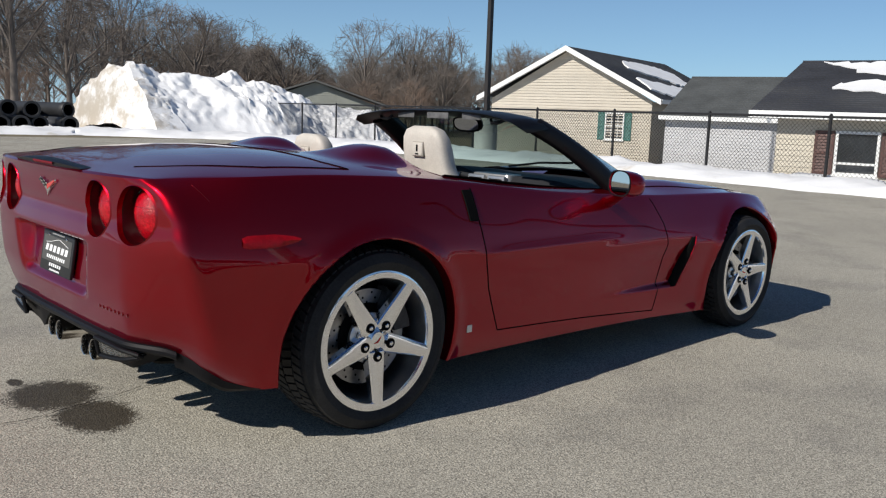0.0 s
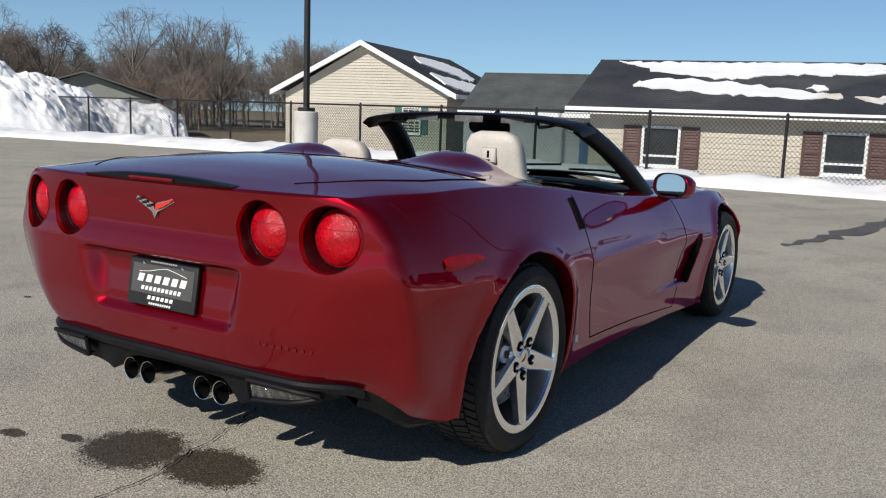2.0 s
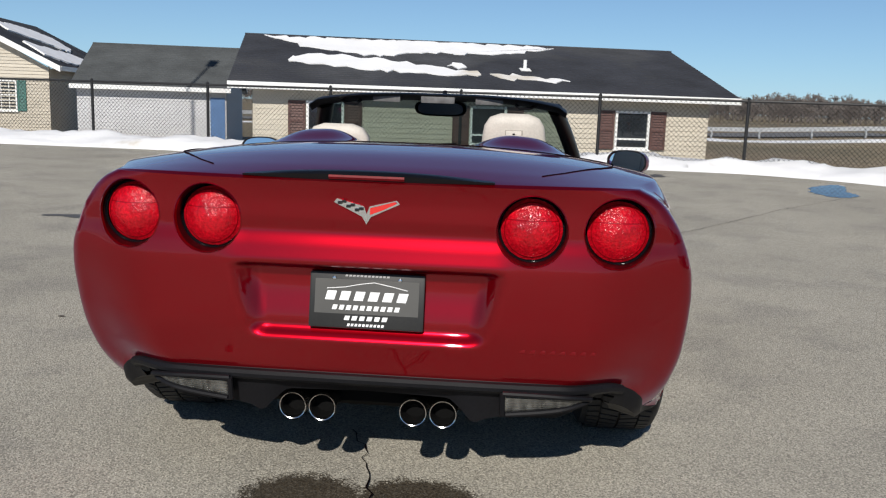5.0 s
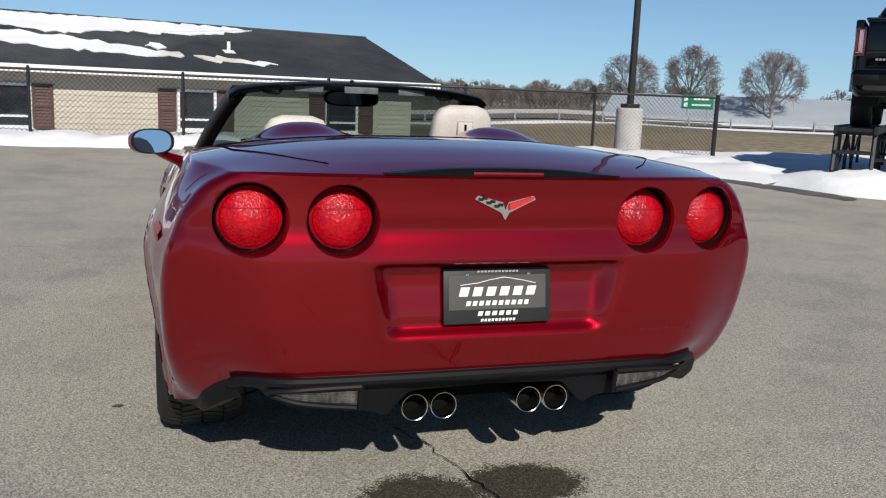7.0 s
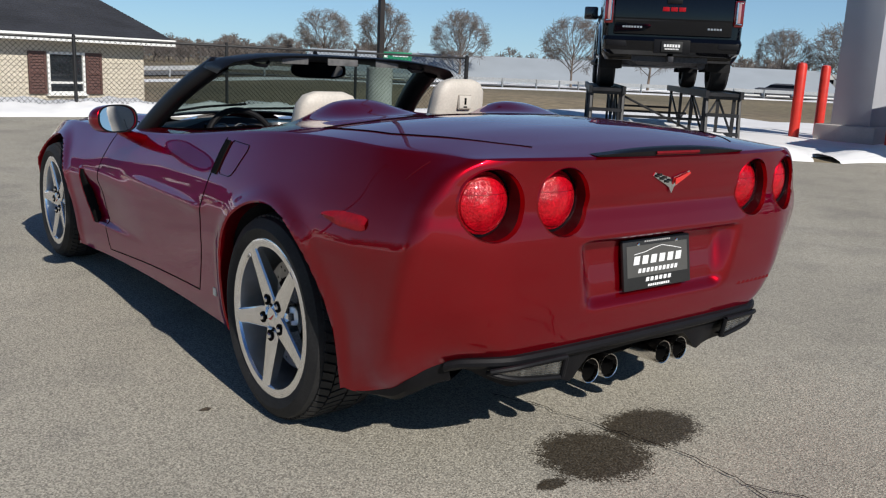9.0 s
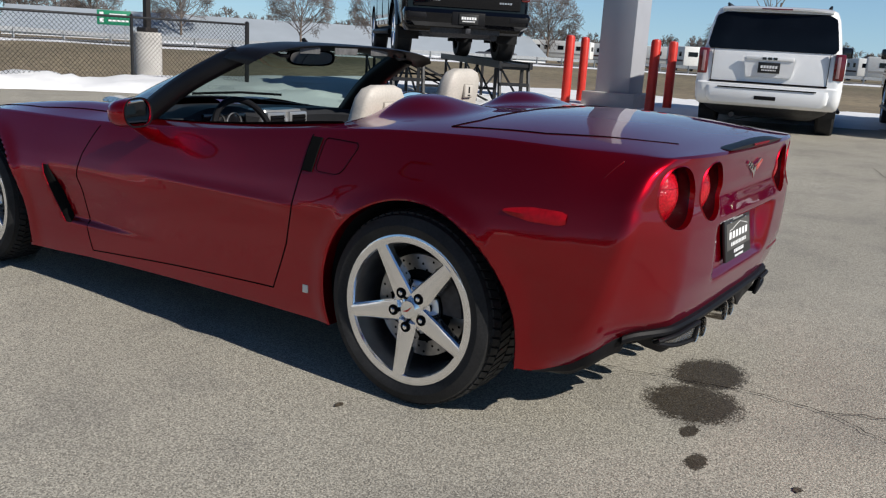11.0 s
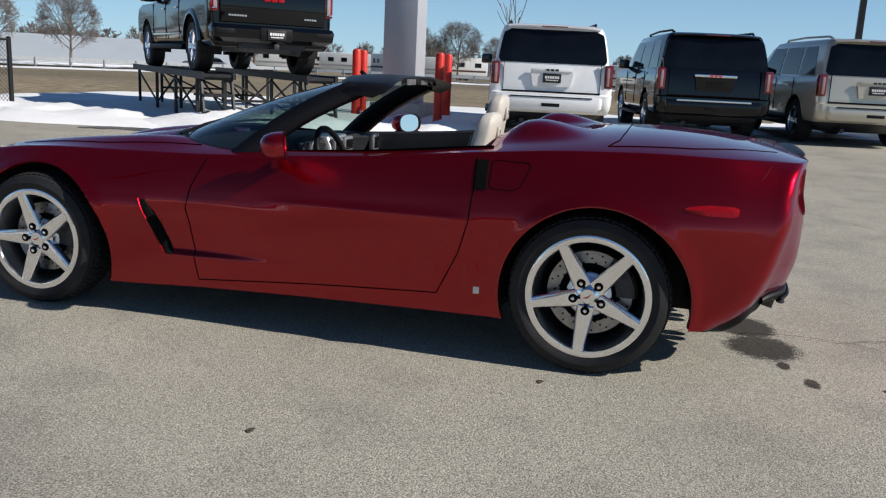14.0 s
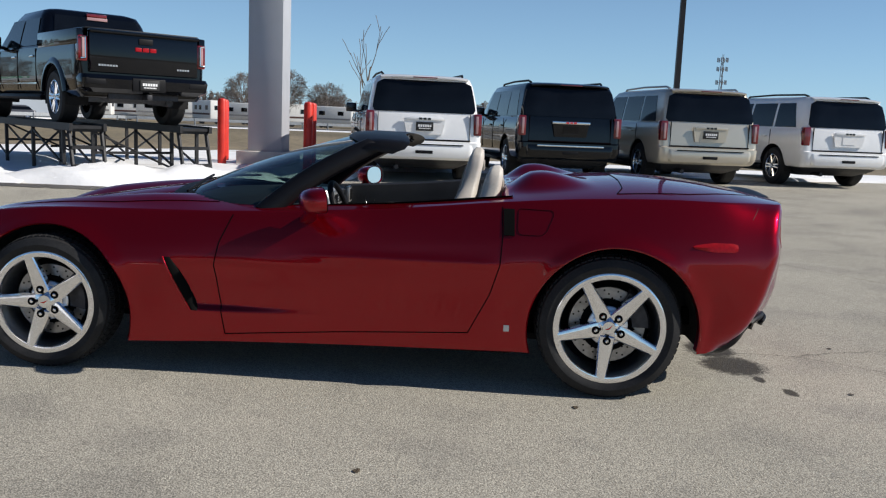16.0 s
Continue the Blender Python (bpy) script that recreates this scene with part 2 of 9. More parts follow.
M["sign_green"] = material("green_road_sign", (0.01, 0.22, 0.11), 0.45, vary=0.08)
M["warehouse"] = material("pale_metal_wall", (0.36, 0.40, 0.44), 0.6, vary=0.06, scale=0.3)
M["warehouse_low"] = material("white_metal_wall", (0.80, 0.81, 0.82), 0.6, vary=0.05, scale=0.3)
M["pipe_black"] = material("black_culvert_pipe", (0.025, 0.026, 0.028), 0.55, vary=0.3, scale=3)


# ---- mesh helpers ----
def smooth_step(a, b, x):
    t = np.clip((x - a) / (b - a), 0, 1)
    return t * t * (3 - 2 * t)


def curve_through(xs, ys, x):
    """A smooth curve (Hermite, limited slopes) through a few design points."""
    xs, ys, x = np.asarray(xs, float), np.asarray(ys, float), np.asarray(x, float)
    d = np.diff(ys) / np.diff(xs)
    m = np.zeros_like(ys)
    m[0], m[-1] = d[0], d[-1]
    for i in range(1, len(xs) - 1):
        m[i] = 0 if d[i - 1] * d[i] <= 0 else 2 * d[i - 1] * d[i] / (d[i - 1] + d[i])
    x = np.clip(x, xs[0], xs[-1])
    i = np.clip(np.searchsorted(xs, x) - 1, 0, len(xs) - 2)
    h = xs[i + 1] - xs[i]
    t = (x - xs[i]) / h
    return (ys[i] * (1 + 2 * t) * (1 - t) ** 2 + m[i] * h * t * (1 - t) ** 2 + ys[i + 1] * t * t * (3 - 2 * t) + m[i + 1] * h * t * t * (t - 1))


def part(name, bm, mat, parent=None, label="", sharp=0.6, flat=False):
    """Links a bmesh as one mesh object under a thing or a part."""
    me = bpy.data.meshes.new(name)
    bm.normal_update()
    for f in bm.faces:
        f.smooth = not flat
    if not flat:
        for e in bm.edges:
            if len(e.link_faces) == 2 and e.calc_face_angle(0) > sharp:
                e.smooth = False
    bm.to_mesh(me)
    bm.free()
    for m in (mat if isinstance(mat, (list, tuple)) else [mat]):
        me.materials.append(m)
    ob = new(name, me)
    ob.parent = parent
    if label:
        ob["label"] = label
    return ob


def thing(name, label, category, at=None, group="", kind=""):
    ob = new(name)
    ob.empty_display_size = 0.2
    if at is not None:
        ob.matrix_world = at
    return tagged(ob, label, category, group, kind)


def box(bm, c, s, turn=None, bevel=0.0):
    m = Matrix.Translation(c) @ (turn.to_4x4() if turn is not None else Matrix.Identity(4)) @ Matrix.Diagonal((*s, 1))
    v = bmesh.ops.create_cube(bm, size=1, matrix=m)["verts"]
    if bevel:
        es = list({e for a in v for e in a.link_edges})
        bmesh.ops.bevel(bm, geom=es, offset=bevel, segments=2, affect='EDGES', profile=0.6)
    return bm


def tube(bm, pts, r, seg=8, cap=True):
    """A tube along a line of points; r a number or one for each point."""
    pts = [Vector(p) for p in pts]
    rs = [r] * len(pts) if isinstance(r, (int, float)) else list(r)
    rings = []
    ref = None
    for i, p in enumerate(pts):
        d = (pts[min(i + 1, len(pts) - 1)] - pts[max(i - 1, 0)]).normalized()
        if ref is None:
            ref = d.orthogonal().normalized()
        a = (ref - d * ref.dot(d)).normalized()
        ref = a
        b = d.cross(a)
        rings.append([bm.verts.new(p + (a * math.cos(2 * math.pi * k / seg) + b * math.sin(2 * math.pi * k / seg)) * rs[i]) for k in range(seg)])
    for q, w in zip(rings, rings[1:]):
        for k in range(seg):
            bm.faces.new((q[k], q[(k + 1) % seg], w[(k + 1) % seg], w[k]))
    if cap:
        bm.faces.new(rings[0][::-1])
        bm.faces.new(rings[-1])
    return bm


def revolve(bm, profile, seg=48, centre=(0, 0, 0), closed=False):
    """Turns a profile of (radius, along y) round the y axis."""
    rings = []
    for k in range(seg):
        a = 2 * math.pi * k / seg
        rings.append([bm.verts.new((centre[0] + r * math.cos(a), centre[1] + y, centre[2] + r * math.sin(a))) for r, y in profile])
    n = len(profile)
    for k in range(seg):
        q, w = rings[k], rings[(k + 1) % seg]
        for i in range(n if closed else n - 1):
            j = (i + 1) % n
            bm.faces.new((q[i], q[j], w[j], w[i]))
    return bm


def slab(bm, pts, depth):
    """A flat polygon with thickness, pushed along its own normal by depth."""
    pts = [Vector(p) for p in pts]
    nrm = (pts[1] - pts[0]).cross(pts[-1] - pts[0]).normalized()
    a = [bm.verts.new(p) for p in pts]
    b = [bm.verts.new(p + nrm * depth) for p in pts]
    n = len(pts)
    bm.faces.new(a[::-1])
    bm.faces.new(b)
    for i in range(n):
        j = (i + 1) % n
        bm.faces.new((a[i], a[j], b[j], b[i]))
    return bm


def grid_sheet(bm, rows, close=False):
    """A sheet through rows of points."""
    vs = [[bm.verts.new(p) for p in r] for r in rows]
    for q, w in zip(vs, vs[1:]):
        n = len(q)
        for i in range(n if close else n - 1):
            j = (i + 1) % n
            bm.faces.new((q[i], q[j], w[j], w[i]))
    return vs


def round_rect(x0, x1, hw, r, n=5):
    """A plan ring: a rectangle from x0 to x1, hw to each side, corners of radius r."""
    out = []
    for cx, cy, a0 in ((x1 - r, hw - r, 0), (x0 + r, hw - r, 90), (x0 + r, -hw + r, 180), (x1 - r, -hw + r, 270)):
        for k in range(n):
            a = radians(a0 + 90 * k / (n - 1))
            out.append((cx + r * math.cos(a), cy + r * math.sin(a)))
    return out


def hull(bm, levels, n=5):
    """A closed body lofted through plan rings: levels of (z, x0, x1, half width, corner radius)."""
    rings = [[(x, y, z) for x, y in round_rect(x0, x1, hw, r, n)] for z, x0, x1, hw, r in levels]
    vs = grid_sheet(bm, rings, close=True)
    bm.faces.new(vs[0][::-1])
    bm.faces.new(vs[-1])
    return bm


def ribbon(pts, nrm, width, lift, bm):
    """A thin strip along a line on a surface."""
    n = len(pts)
    rows = []
    for i in range(n):
        d = (pts[min(i + 1, n - 1)] - pts[max(i - 1, 0)]).normalized()
        s = nrm[i].cross(d).normalized() * width / 2
        p = pts[i] + nrm[i] * lift
        rows.append([p - s - nrm[i] * 0.004, p - s * 0.9, p + s * 0.9, p + s - nrm[i] * 0.004])
    grid_sheet(bm, rows)
    return bm


# ---- the convertible: rear axle over the origin, nose towards +x ----
WHEEL_R, WHEEL_F = (0.0, 0.335), (2.685, 0.322)
ARCH_R, ARCH_F = (-0.018, 0.318, 0.403), (2.666, 0.288, 0.410)
PLAN = ((-0.845, 0.0), (-0.845, 0.20), (-0.841, 0.42), (-0.830, 0.60), (-0.812, 0.735), (-0.787, 0.834), (-0.773, 0.864), (-0.759, 0.878), (-0.738, 0.886), (-0.69, 0.892), (-0.62, 0.900), (-0.50, 0.913), (-0.28, 0.928), (0.0, 0.932), (0.35, 0.920),
        (0.8, 0.895), (1.3, 0.885), (1.8, 0.893), (2.25, 0.912), (2.68, 0.918), (3.0, 0.885), (3.25, 0.79), (3.42, 0.63), (3.52, 0.40), (3.56, 0.0))


def plan_line(points, count):
    """An even chain of points along a smooth line (Catmull-Rom)."""
    p = np.array([points[0], *points, points[-1]], float)
    p[0, 1] *= -1
    p[0] = (points[1][0], -points[1][1])
    p[-1] = (points[-2][0], -points[-2][1])
    fine = []
    for i in range(1, len(p) - 2):
        for t in np.linspace(0, 1, 30, endpoint=False):
            a, b, c, d = p[i - 1:i + 3]
            fine.append(0.5 * (2 * b + (c - a) * t + (2 * a - 5 * b + 4 * c - d) * t * t + (3 * b - a - 3 * c + d) * t ** 3))
    fine.append(p[-2])
    fine = np.array(fine)
    s = np.r_[0, np.cumsum(np.linalg.norm(np.diff(fine, axis=0), axis=1))]
    want = np.r_[np.linspace(0, 0.72, 44, endpoint=False), np.linspace(0.72, 1.06, 40, endpoint=False), np.linspace(1.06, s[-1], count - 84)]
    return np.stack([np.interp(want, s, fine[:, 0]), np.interp(want, s, fine[:, 1])], 1)


def sill_height(x):
    return curve_through((-0.86, -0.812, -0.768, -0.69, -0.55, -0.39, 0.39, 1.8, 2.3, 3.05, 3.3, 3.56), (0.388, 0.378, 0.318, 0.262, 0.238, 0.228, 0.195, 0.165, 0.15, 0.17, 0.19, 0.20), x)


def shoulder_height(x):
    return curve_through((-0.86, -0.7, -0.3, 0.1, 0.5, 1.1, 1.7, 2.2, 2.6, 3.0, 3.3, 3.56), (0.926, 0.932, 0.938, 0.925, 0.893, 0.832, 0.795, 0.778, 0.772, 0.735, 0.64, 0.50), x)


def body_point(x0, y0, h):
    """The side sheet: plan line point (x0, y0), h from the sill (0) to the shoulder (1)."""
    zb, zs = sill_height(x0), shoulder_height(x0)
    z = zb + h * (zs - zb)
    top = curve_through((-0.86, -0.5, 0.0, 0.5, 1.1, 1.7, 2.2, 2.7, 3.2, 3.56), (0.885, 0.875, 0.855, 0.865, 0.885, 0.885, 0.86, 0.85, 0.85, 0.85), x0)
    side = curve_through((0, 0.10, 0.3, 0.52, 0.60, 0.72, 0.86, 0.95, 1.0), (0.938, 0.953, 0.972, 0.996, 1.0, 0.980, 0.938, 0.902, 0.875), h)
    side = side + (top - 0.875) * smooth_step(0.6, 1.0, h)
    rear_side = curve_through((0, 0.05, 0.12, 0.28, 0.5, 0.62, 0.78, 0.90, 0.96, 1.0), (0.890, 0.938, 0.970, 0.996, 1.003, 0.996, 0.962, 0.912, 0.868, 0.812), h)
    k = smooth_step(-0.46, -0.745, x0)
    side = side * (1 - k) + rear_side * k
    y = y0 * side
    rear = smooth_step(-0.35, -0.74, x0)
    # flare round the wheel openings
    for cx, cz, cr in (ARCH_R, ARCH_F):
        r = np.hypot(x0 - cx, z - cz)
        y = y + 0.012 * np.exp(-((r - cr) / 0.034) ** 2) * (h < 0.98) * smooth_step(0.4, 0.8, y0)
    # hollow behind the front wheel, with a shelf running back into the door
    edge = 1.955 + (z - 0.31) * 0.48
    y = y - 0.028 * smooth_step(1.25, 1.95, x0) * (1 - smooth_step(-0.01, 0.012, x0 - edge)) * smooth_step(0.315, 0.345, z) * (1 - smooth_step(0.46, 0.60, z)) * smooth_step(0.5, 0.8, y0)
    # soft crease along the door
    y = y + 0.009 * np.exp(-(np.abs(z - 0.612) / 0.020) ** 1.5) * smooth_step(0.45, 0.60, x0) * (1 - smooth_step(1.15, 1.60, x0))
    # tail: tucked under below, lamp panel, plate recess
    tuck = curve_through((0.22, 0.30, 0.36, 0.44, 0.55, 0.70, 0.745, 0.80, 0.86, 0.90, 0.935), (0.085, 0.062, 0.045, 0.022, 0.0, -0.005, 0.000, 0.009, 0.008, 0.002, -0.012), z)
    x = x0 + rear * tuck
    # the corner edge runs forward as it comes down
    lean = curve_through((0.23, 0.36, 0.50, 0.71, 0.83, 0.92), (0.062, 0.078, 0.070, 0.034, 0.012, 0.0), z)
    x = x + lean * smooth_step(0.60, 0.875, y0) * (1 - smooth_step(-0.74, -0.42, x0)) * (x0 < 0)
    mid = (1 - smooth_step(0.34, 0.42, y0)) * rear
    x = x + mid * (0.007 * smooth_step(0.83, 0.785, z) * np.clip((z - 0.712) / 0.083, 0, 1) ** 0.8)
    half = 0.318 + (z - 0.50) * 0.17
    dish = smooth_step(0.026, -0.040, y0 - half) * smooth_step(0.485, 0.525, z) * smooth_step(0.70, 0.685, z)
    x = x + rear * dish * (0.030 + 0.026 * smooth_step(0.50, 0.66, z))
    # nose: leans back above, tucked below
    front = smooth_step(2.95, 3.5, x0)
    x = x - front * (0.10 * h * h + 0.10 * (1 - h) ** 2)
    return x, y, z


def deck_height(x, b, zs):
    """Height of the top sheet at x, b from the centre line (0) to the shoulder (1)."""
    crown = curve_through((-0.87, -0.80, -0.68, -0.45, -0.2, 0.1, 0.45, 0.8, 1.5, 2.0, 2.3, 2.7, 3.0, 3.3, 3.56),
                          (0.928, 0.942, 0.962, 0.989, 1.0, 0.987, 0.945, 0.90, 0.87, 0.865, 0.83, 0.765, 0.705, 0.61, 0.50), x)
    z = zs + (crown - zs) * (1 - b ** 2.6) ** 0.96
    y = b * 0.8
    # fairings behind the seats
    hump = smooth_step(0.04, 0.34, x) * (1 - smooth_step(0.36, 0.53, x))
    z = z + 0.070 * hump * np.exp(-(np.abs(y - 0.40) / 0.165) ** 3.0)
    # front wings stand above the bonnet, with a raised centre to it
    wing = smooth_step(1.85, 2.3, x) * (1 - smooth_step(2.9, 3.4, x))
    z = z + wing * (0.030 * np.exp(-((y - 0.60) / 0.12) ** 2) - 0.045 * np.exp(-((y - 0.33) / 0.14) ** 2))
    z = z + 0.012 * smooth_step(1.9, 2.2, x) * (1 - smooth_step(3.0, 3.4, x)) * smooth_step(0.27, 0.23, y)
    return z


NU, NV = 252, 72
line = plan_line(PLAN, NU)
corner = int(np.argmin(np.abs(line[:, 0] + 0.752) + (line[:, 1] < 0.5)))      # where the tail turns into the flank
tip = int(np.argmin(np.abs(line[:, 0] - 3.30)))                              # where the flank turns into the nose
hs = np.linspace(0, 1, NV)
SIDE = np.array([[body_point(px, py, h) for h in hs] for px, py in line])    # NU x NV x 3
# the top sheet: b = y / shoulder y, from the shoulder's points
top_edge = SIDE[:, -1]
bs = np.r_[top_edge[:corner, 1] / top_edge[corner, 1], 1.0]
TOP = np.zeros((tip - corner + 1, len(bs), 3))
for i, c in enumerate(range(corner, tip + 1)):
    ex, ey, ez = top_edge[c]
    for j, b in enumerate(bs):
        rear_bow = (top_edge[j, 0] - top_edge[corner, 0]) * (1 - smooth_step(-0.73, -0.35, ex)) if j < corner else 0
        nose_bow = 0.20 * (1 - b * b) * smooth_step(2.6, 3.3, ex)
        x = ex + rear_bow + nose_bow
        if i == 0:
            TOP[i, j] = top_edge[j]
        else:
            TOP[i, j] = (x, ey * b, deck_height(x, b, ez) if j < len(bs) - 1 else ez)
TOP[:, -1] = top_edge[corner:tip + 1]


def unit(v):
    return v / np.maximum(np.linalg.norm(v, axis=-1, keepdims=True), 1e-9)


def sheet_normals(s, sign):
    du, dv = np.gradient(s, axis=0), np.gradient(s, axis=1)
    return unit(np.cross(du, dv)) * sign


SIDE_N, TOP_N = sheet_normals(SIDE, -1.0), sheet_normals(TOP, -1.0)
if SIDE_N[NU // 2, NV // 2, 1] < 0:
    SIDE_N = -SIDE_N
if TOP_N[4, 4, 2] < 0:
    TOP_N = -TOP_N
# one shared direction where the two sheets meet along the flanks; a firm edge along the tail
for i, c in enumerate(range(corner, tip + 1)):
    k = float(smooth_step(1, 9, i))
    n = unit(SIDE_N[c, -2] * 1.0 + TOP_N[i, -3] * 1.0)
    SIDE_N[c, -1] = unit(SIDE_N[c, -1] * (1 - k) + n * k)
    TOP_N[i, -1] = unit(TOP_N[i, -2] * (1 - k) + n * k)
TOP_N[0] = TOP_N[1]
SIDE_N[0, :, 1] = 0
SIDE_N, TOP_N = unit(SIDE_N), unit(TOP_N)
TOP_N[:, 0, 1] = 0
TOP_N = unit(TOP_N)


def cowl_x(y):
    return 2.19 - 0.50 * (abs(y) / 0.735) ** 4.5


LAMPS = [(y, 0.814) for y in (0.669, 0.438)]
LAMP_R = 0.0935


def side_region(x, y, z):
    """The panel that a spot of the side sheet belongs to, None where it is open."""
    for cx, cz, cr in (ARCH_R, ARCH_F):
        if math.hypot(x - cx, z - cz) < cr and y > 0.6:
            return None
    if x < -0.55:
        for ly, lz in LAMPS:
            if math.hypot(y - ly, z - lz) < LAMP_R:
                return None
    if x < -0.55 - 0.10 * (z - 0.6):
        return "rear_bumper"
    front_line = float(curve_through((0.15, 0.24, 0.38, 0.54, 0.65, 0.79, 0.9), (1.80, 1.815, 1.84, 1.86, 1.84, 1.78, 1.72), z))
    rear_line = float(curve_through((0.15, 0.27, 0.47, 0.61, 0.74, 0.9), (0.70, 0.65, 0.56, 0.52, 0.51, 0.52), z))
    if rear_line < x < front_line:
        return "door" if z > 0.20 + 0.075 * (1.8 - x) / 1.15 else "sill_panel"
    if x >= front_line:
        return "front_wing" if x < 3.15 else "front_bumper"
    return "rear_quarter_panel" if z > 0.22 else "sill_panel"


COCKPIT_X, COCKPIT_B = 0.475, 0.885


def top_region(x, y, b):
    if COCKPIT_X < x < cowl_x(y) and b < COCKPIT_B:
        return None
    if x < -0.80:
        return "deck_lid"
    if x < -0.06:
        return "deck_lid" if b < 0.90 else "rear_quarter_panel"
    if x < COCKPIT_X + 0.04:
        return "tonneau_cover" if b < 0.90 else "rear_quarter_panel"
    if x < 1.75 and b > 0.5:
        return "door"
    return "bonnet" if b < 0.80 else "front_wing"


car = thing("convertible_sports_car", "dark red metallic two-seat convertible with its roof folded, parked on asphalt", "car")
panels = {}


def gather(region, side, quad_points, quad_normals):
    store = panels.setdefault((region, side if region in ("door", "front_wing", "rear_quarter_panel", "sill_panel") else 0), ([], [], [], {}))
    verts, norms, faces, index = store
    ids = []
    for p, n in zip(quad_points, quad_normals):
        key = tuple(np.round(p, 5)) + tuple(np.round(n, 1))
        if key not in index:
            index[key] = len(verts)
            verts.append(tuple(p))
            norms.append(tuple(n))
        ids.append(index[key])
    if len(set(ids)) >= 3:
        clean = list(dict.fromkeys(ids))
        faces.append(clean)


OPEN = np.array([[side_region(*(SIDE[i, j] + SIDE[i + 1, j] + SIDE[i + 1, j + 1] + SIDE[i, j + 1]) / 4) is None for j in range(NV - 1)] for i in range(NU - 1)])
SNAPPED = SIDE.copy()
for i in range(1, NU - 1):
    for j in range(1, NV - 1):
        near = OPEN[i - 1:i + 1, j - 1:j + 1]
        if near.all() or not near.any():
            continue
        p = SNAPPED[i, j]
        if p[1] > 0.6 and p[0] > -0.55:
            cx, cz, cr = ARCH_R if p[0] < 1.3 else ARCH_F
            r = math.hypot(p[0] - cx, p[2] - cz)
            p[0], p[2] = cx + (p[0] - cx) * cr / r, cz + (p[2] - cz) * cr / r
        elif p[0] < -0.55:
            ly, lz = min(LAMPS, key=lambda q: math.hypot(p[1] - q[0], p[2] - q[1]))
            r = math.hypot(p[1] - ly, p[2] - lz)
            p[1], p[2] = ly + (p[1] - ly) * LAMP_R / r, lz + (p[2] - lz) * LAMP_R / r
for (cx, cz, cr) in (ARCH_R, ARCH_F):
    for i in range(NU):
        p = SNAPPED[i, 0]
        r = math.hypot(p[0] - cx, p[2] - cz)
        if p[1] > 0.6 and abs(r - cr) < 0.03:
            p[0] = cx + math.copysign(math.sqrt(max(cr * cr - (p[2] - cz) ** 2, 0)), p[0] - cx)
FLIP = np.array((1, -1, 1))
for i in range(NU - 1):
    for j in range(NV - 1):
        ids = ((i, j), (i + 1, j), (i + 1, j + 1), (i, j + 1))
        pts = [SNAPPED[a] for a in ids]
        nrm = [SIDE_N[a] for a in ids]
        c = np.mean(pts, 0)
        if OPEN[i, j]:
            continue
        region = side_region(*c) or "rear_quarter_panel"
        if region is None:
            continue
        gather(region, 1, pts, nrm)
        gather(region, -1, [p * FLIP for p in pts][::-1], [n * FLIP for n in nrm][::-1])
for i in range(TOP.shape[0] - 1):
    for j in range(TOP.shape[1] - 1):
        ids = ((i, j), (i, j + 1), (i + 1, j + 1), (i + 1, j))
        pts = [TOP[a] for a in ids]
        nrm = [TOP_N[a] for a in ids]
        c = np.mean(pts, 0)
        region = top_region(c[0], c[1], (bs[j] + bs[j + 1]) / 2)
        if region is None:
            continue
        gather(region, 1, pts, nrm)
        gather(region, -1, [p * FLIP for p in pts][::-1], [n * FLIP for n in nrm][::-1])
body_parts = {}
for (region, side), (verts, norms, faces, _) in panels.items():
    me = bpy.data.meshes.new(region)
    me.from_pydata(verts, [], faces)
    me.materials.append(M["paint"])
    me.polygons.foreach_set("use_smooth", [True] * len(me.polygons))
    me.update()
    want = np.array(norms)
    got = np.zeros(len(me.polygons) * 3)
    me.polygons.foreach_get("normal", got)
    got = got.reshape(-1, 3)
    turned = [np.dot(got[k], want[list(f)].mean(0)) < 0 for k, f in enumerate(faces)]
    if any(turned):
        faces = [f[::-1] if t else f for f, t in zip(faces, turned)]
        me.clear_geometry()
        me.from_pydata(verts, [], faces)
        me.polygons.foreach_set("use_smooth", [True] * len(me.polygons))
        me.update()
    me.normals_split_custom_set_from_vertices([tuple(v) for v in want])
    ob = new(region, me)
    ob.parent = car
    body_parts[(region, side)] = ob


def surface_y(x, z):
    """The flank's y at a place."""
    c0, c1 = corner - 4, tip + 4
    k = int(np.clip(np.searchsorted(line[c0:c1, 0], x) + c0, c0 + 5, c1 - 6))
    xs, ys = [], []
    for i in range(k - 5, k + 6):
        xs.append(float(np.interp(z, SIDE[i, :, 2], SIDE[i, :, 0])))
        ys.append(float(np.interp(z, SIDE[i, :, 2], SIDE[i, :, 1])))
    return float(np.interp(x, xs, ys))


def flank_line(pts, s, steps=14):
    """Places and normals along a line of (x, z) on a flank."""
    out, nr = [], []
    for (x0, z0), (x1, z1) in zip(pts, pts[1:]):
        for t in np.linspace(0, 1, steps, endpoint=False):
            out.append((x0 + (x1 - x0) * t, z0 + (z1 - z0) * t))
    out.append(pts[-1])
    P, Nn = [], []
    for x, z in out:
        y = surface_y(x, z)
        dx = (surface_y(x + 0.01, z) - surface_y(x - 0.01, z)) / 0.02
        dz = (surface_y(x, z + 0.01) - surface_y(x, z - 0.01)) / 0.02
        P.append(Vector((x, y * s, z)))
        Nn.append(Vector((-dx, s, -dz * 1.0)).normalized())
    return P, Nn


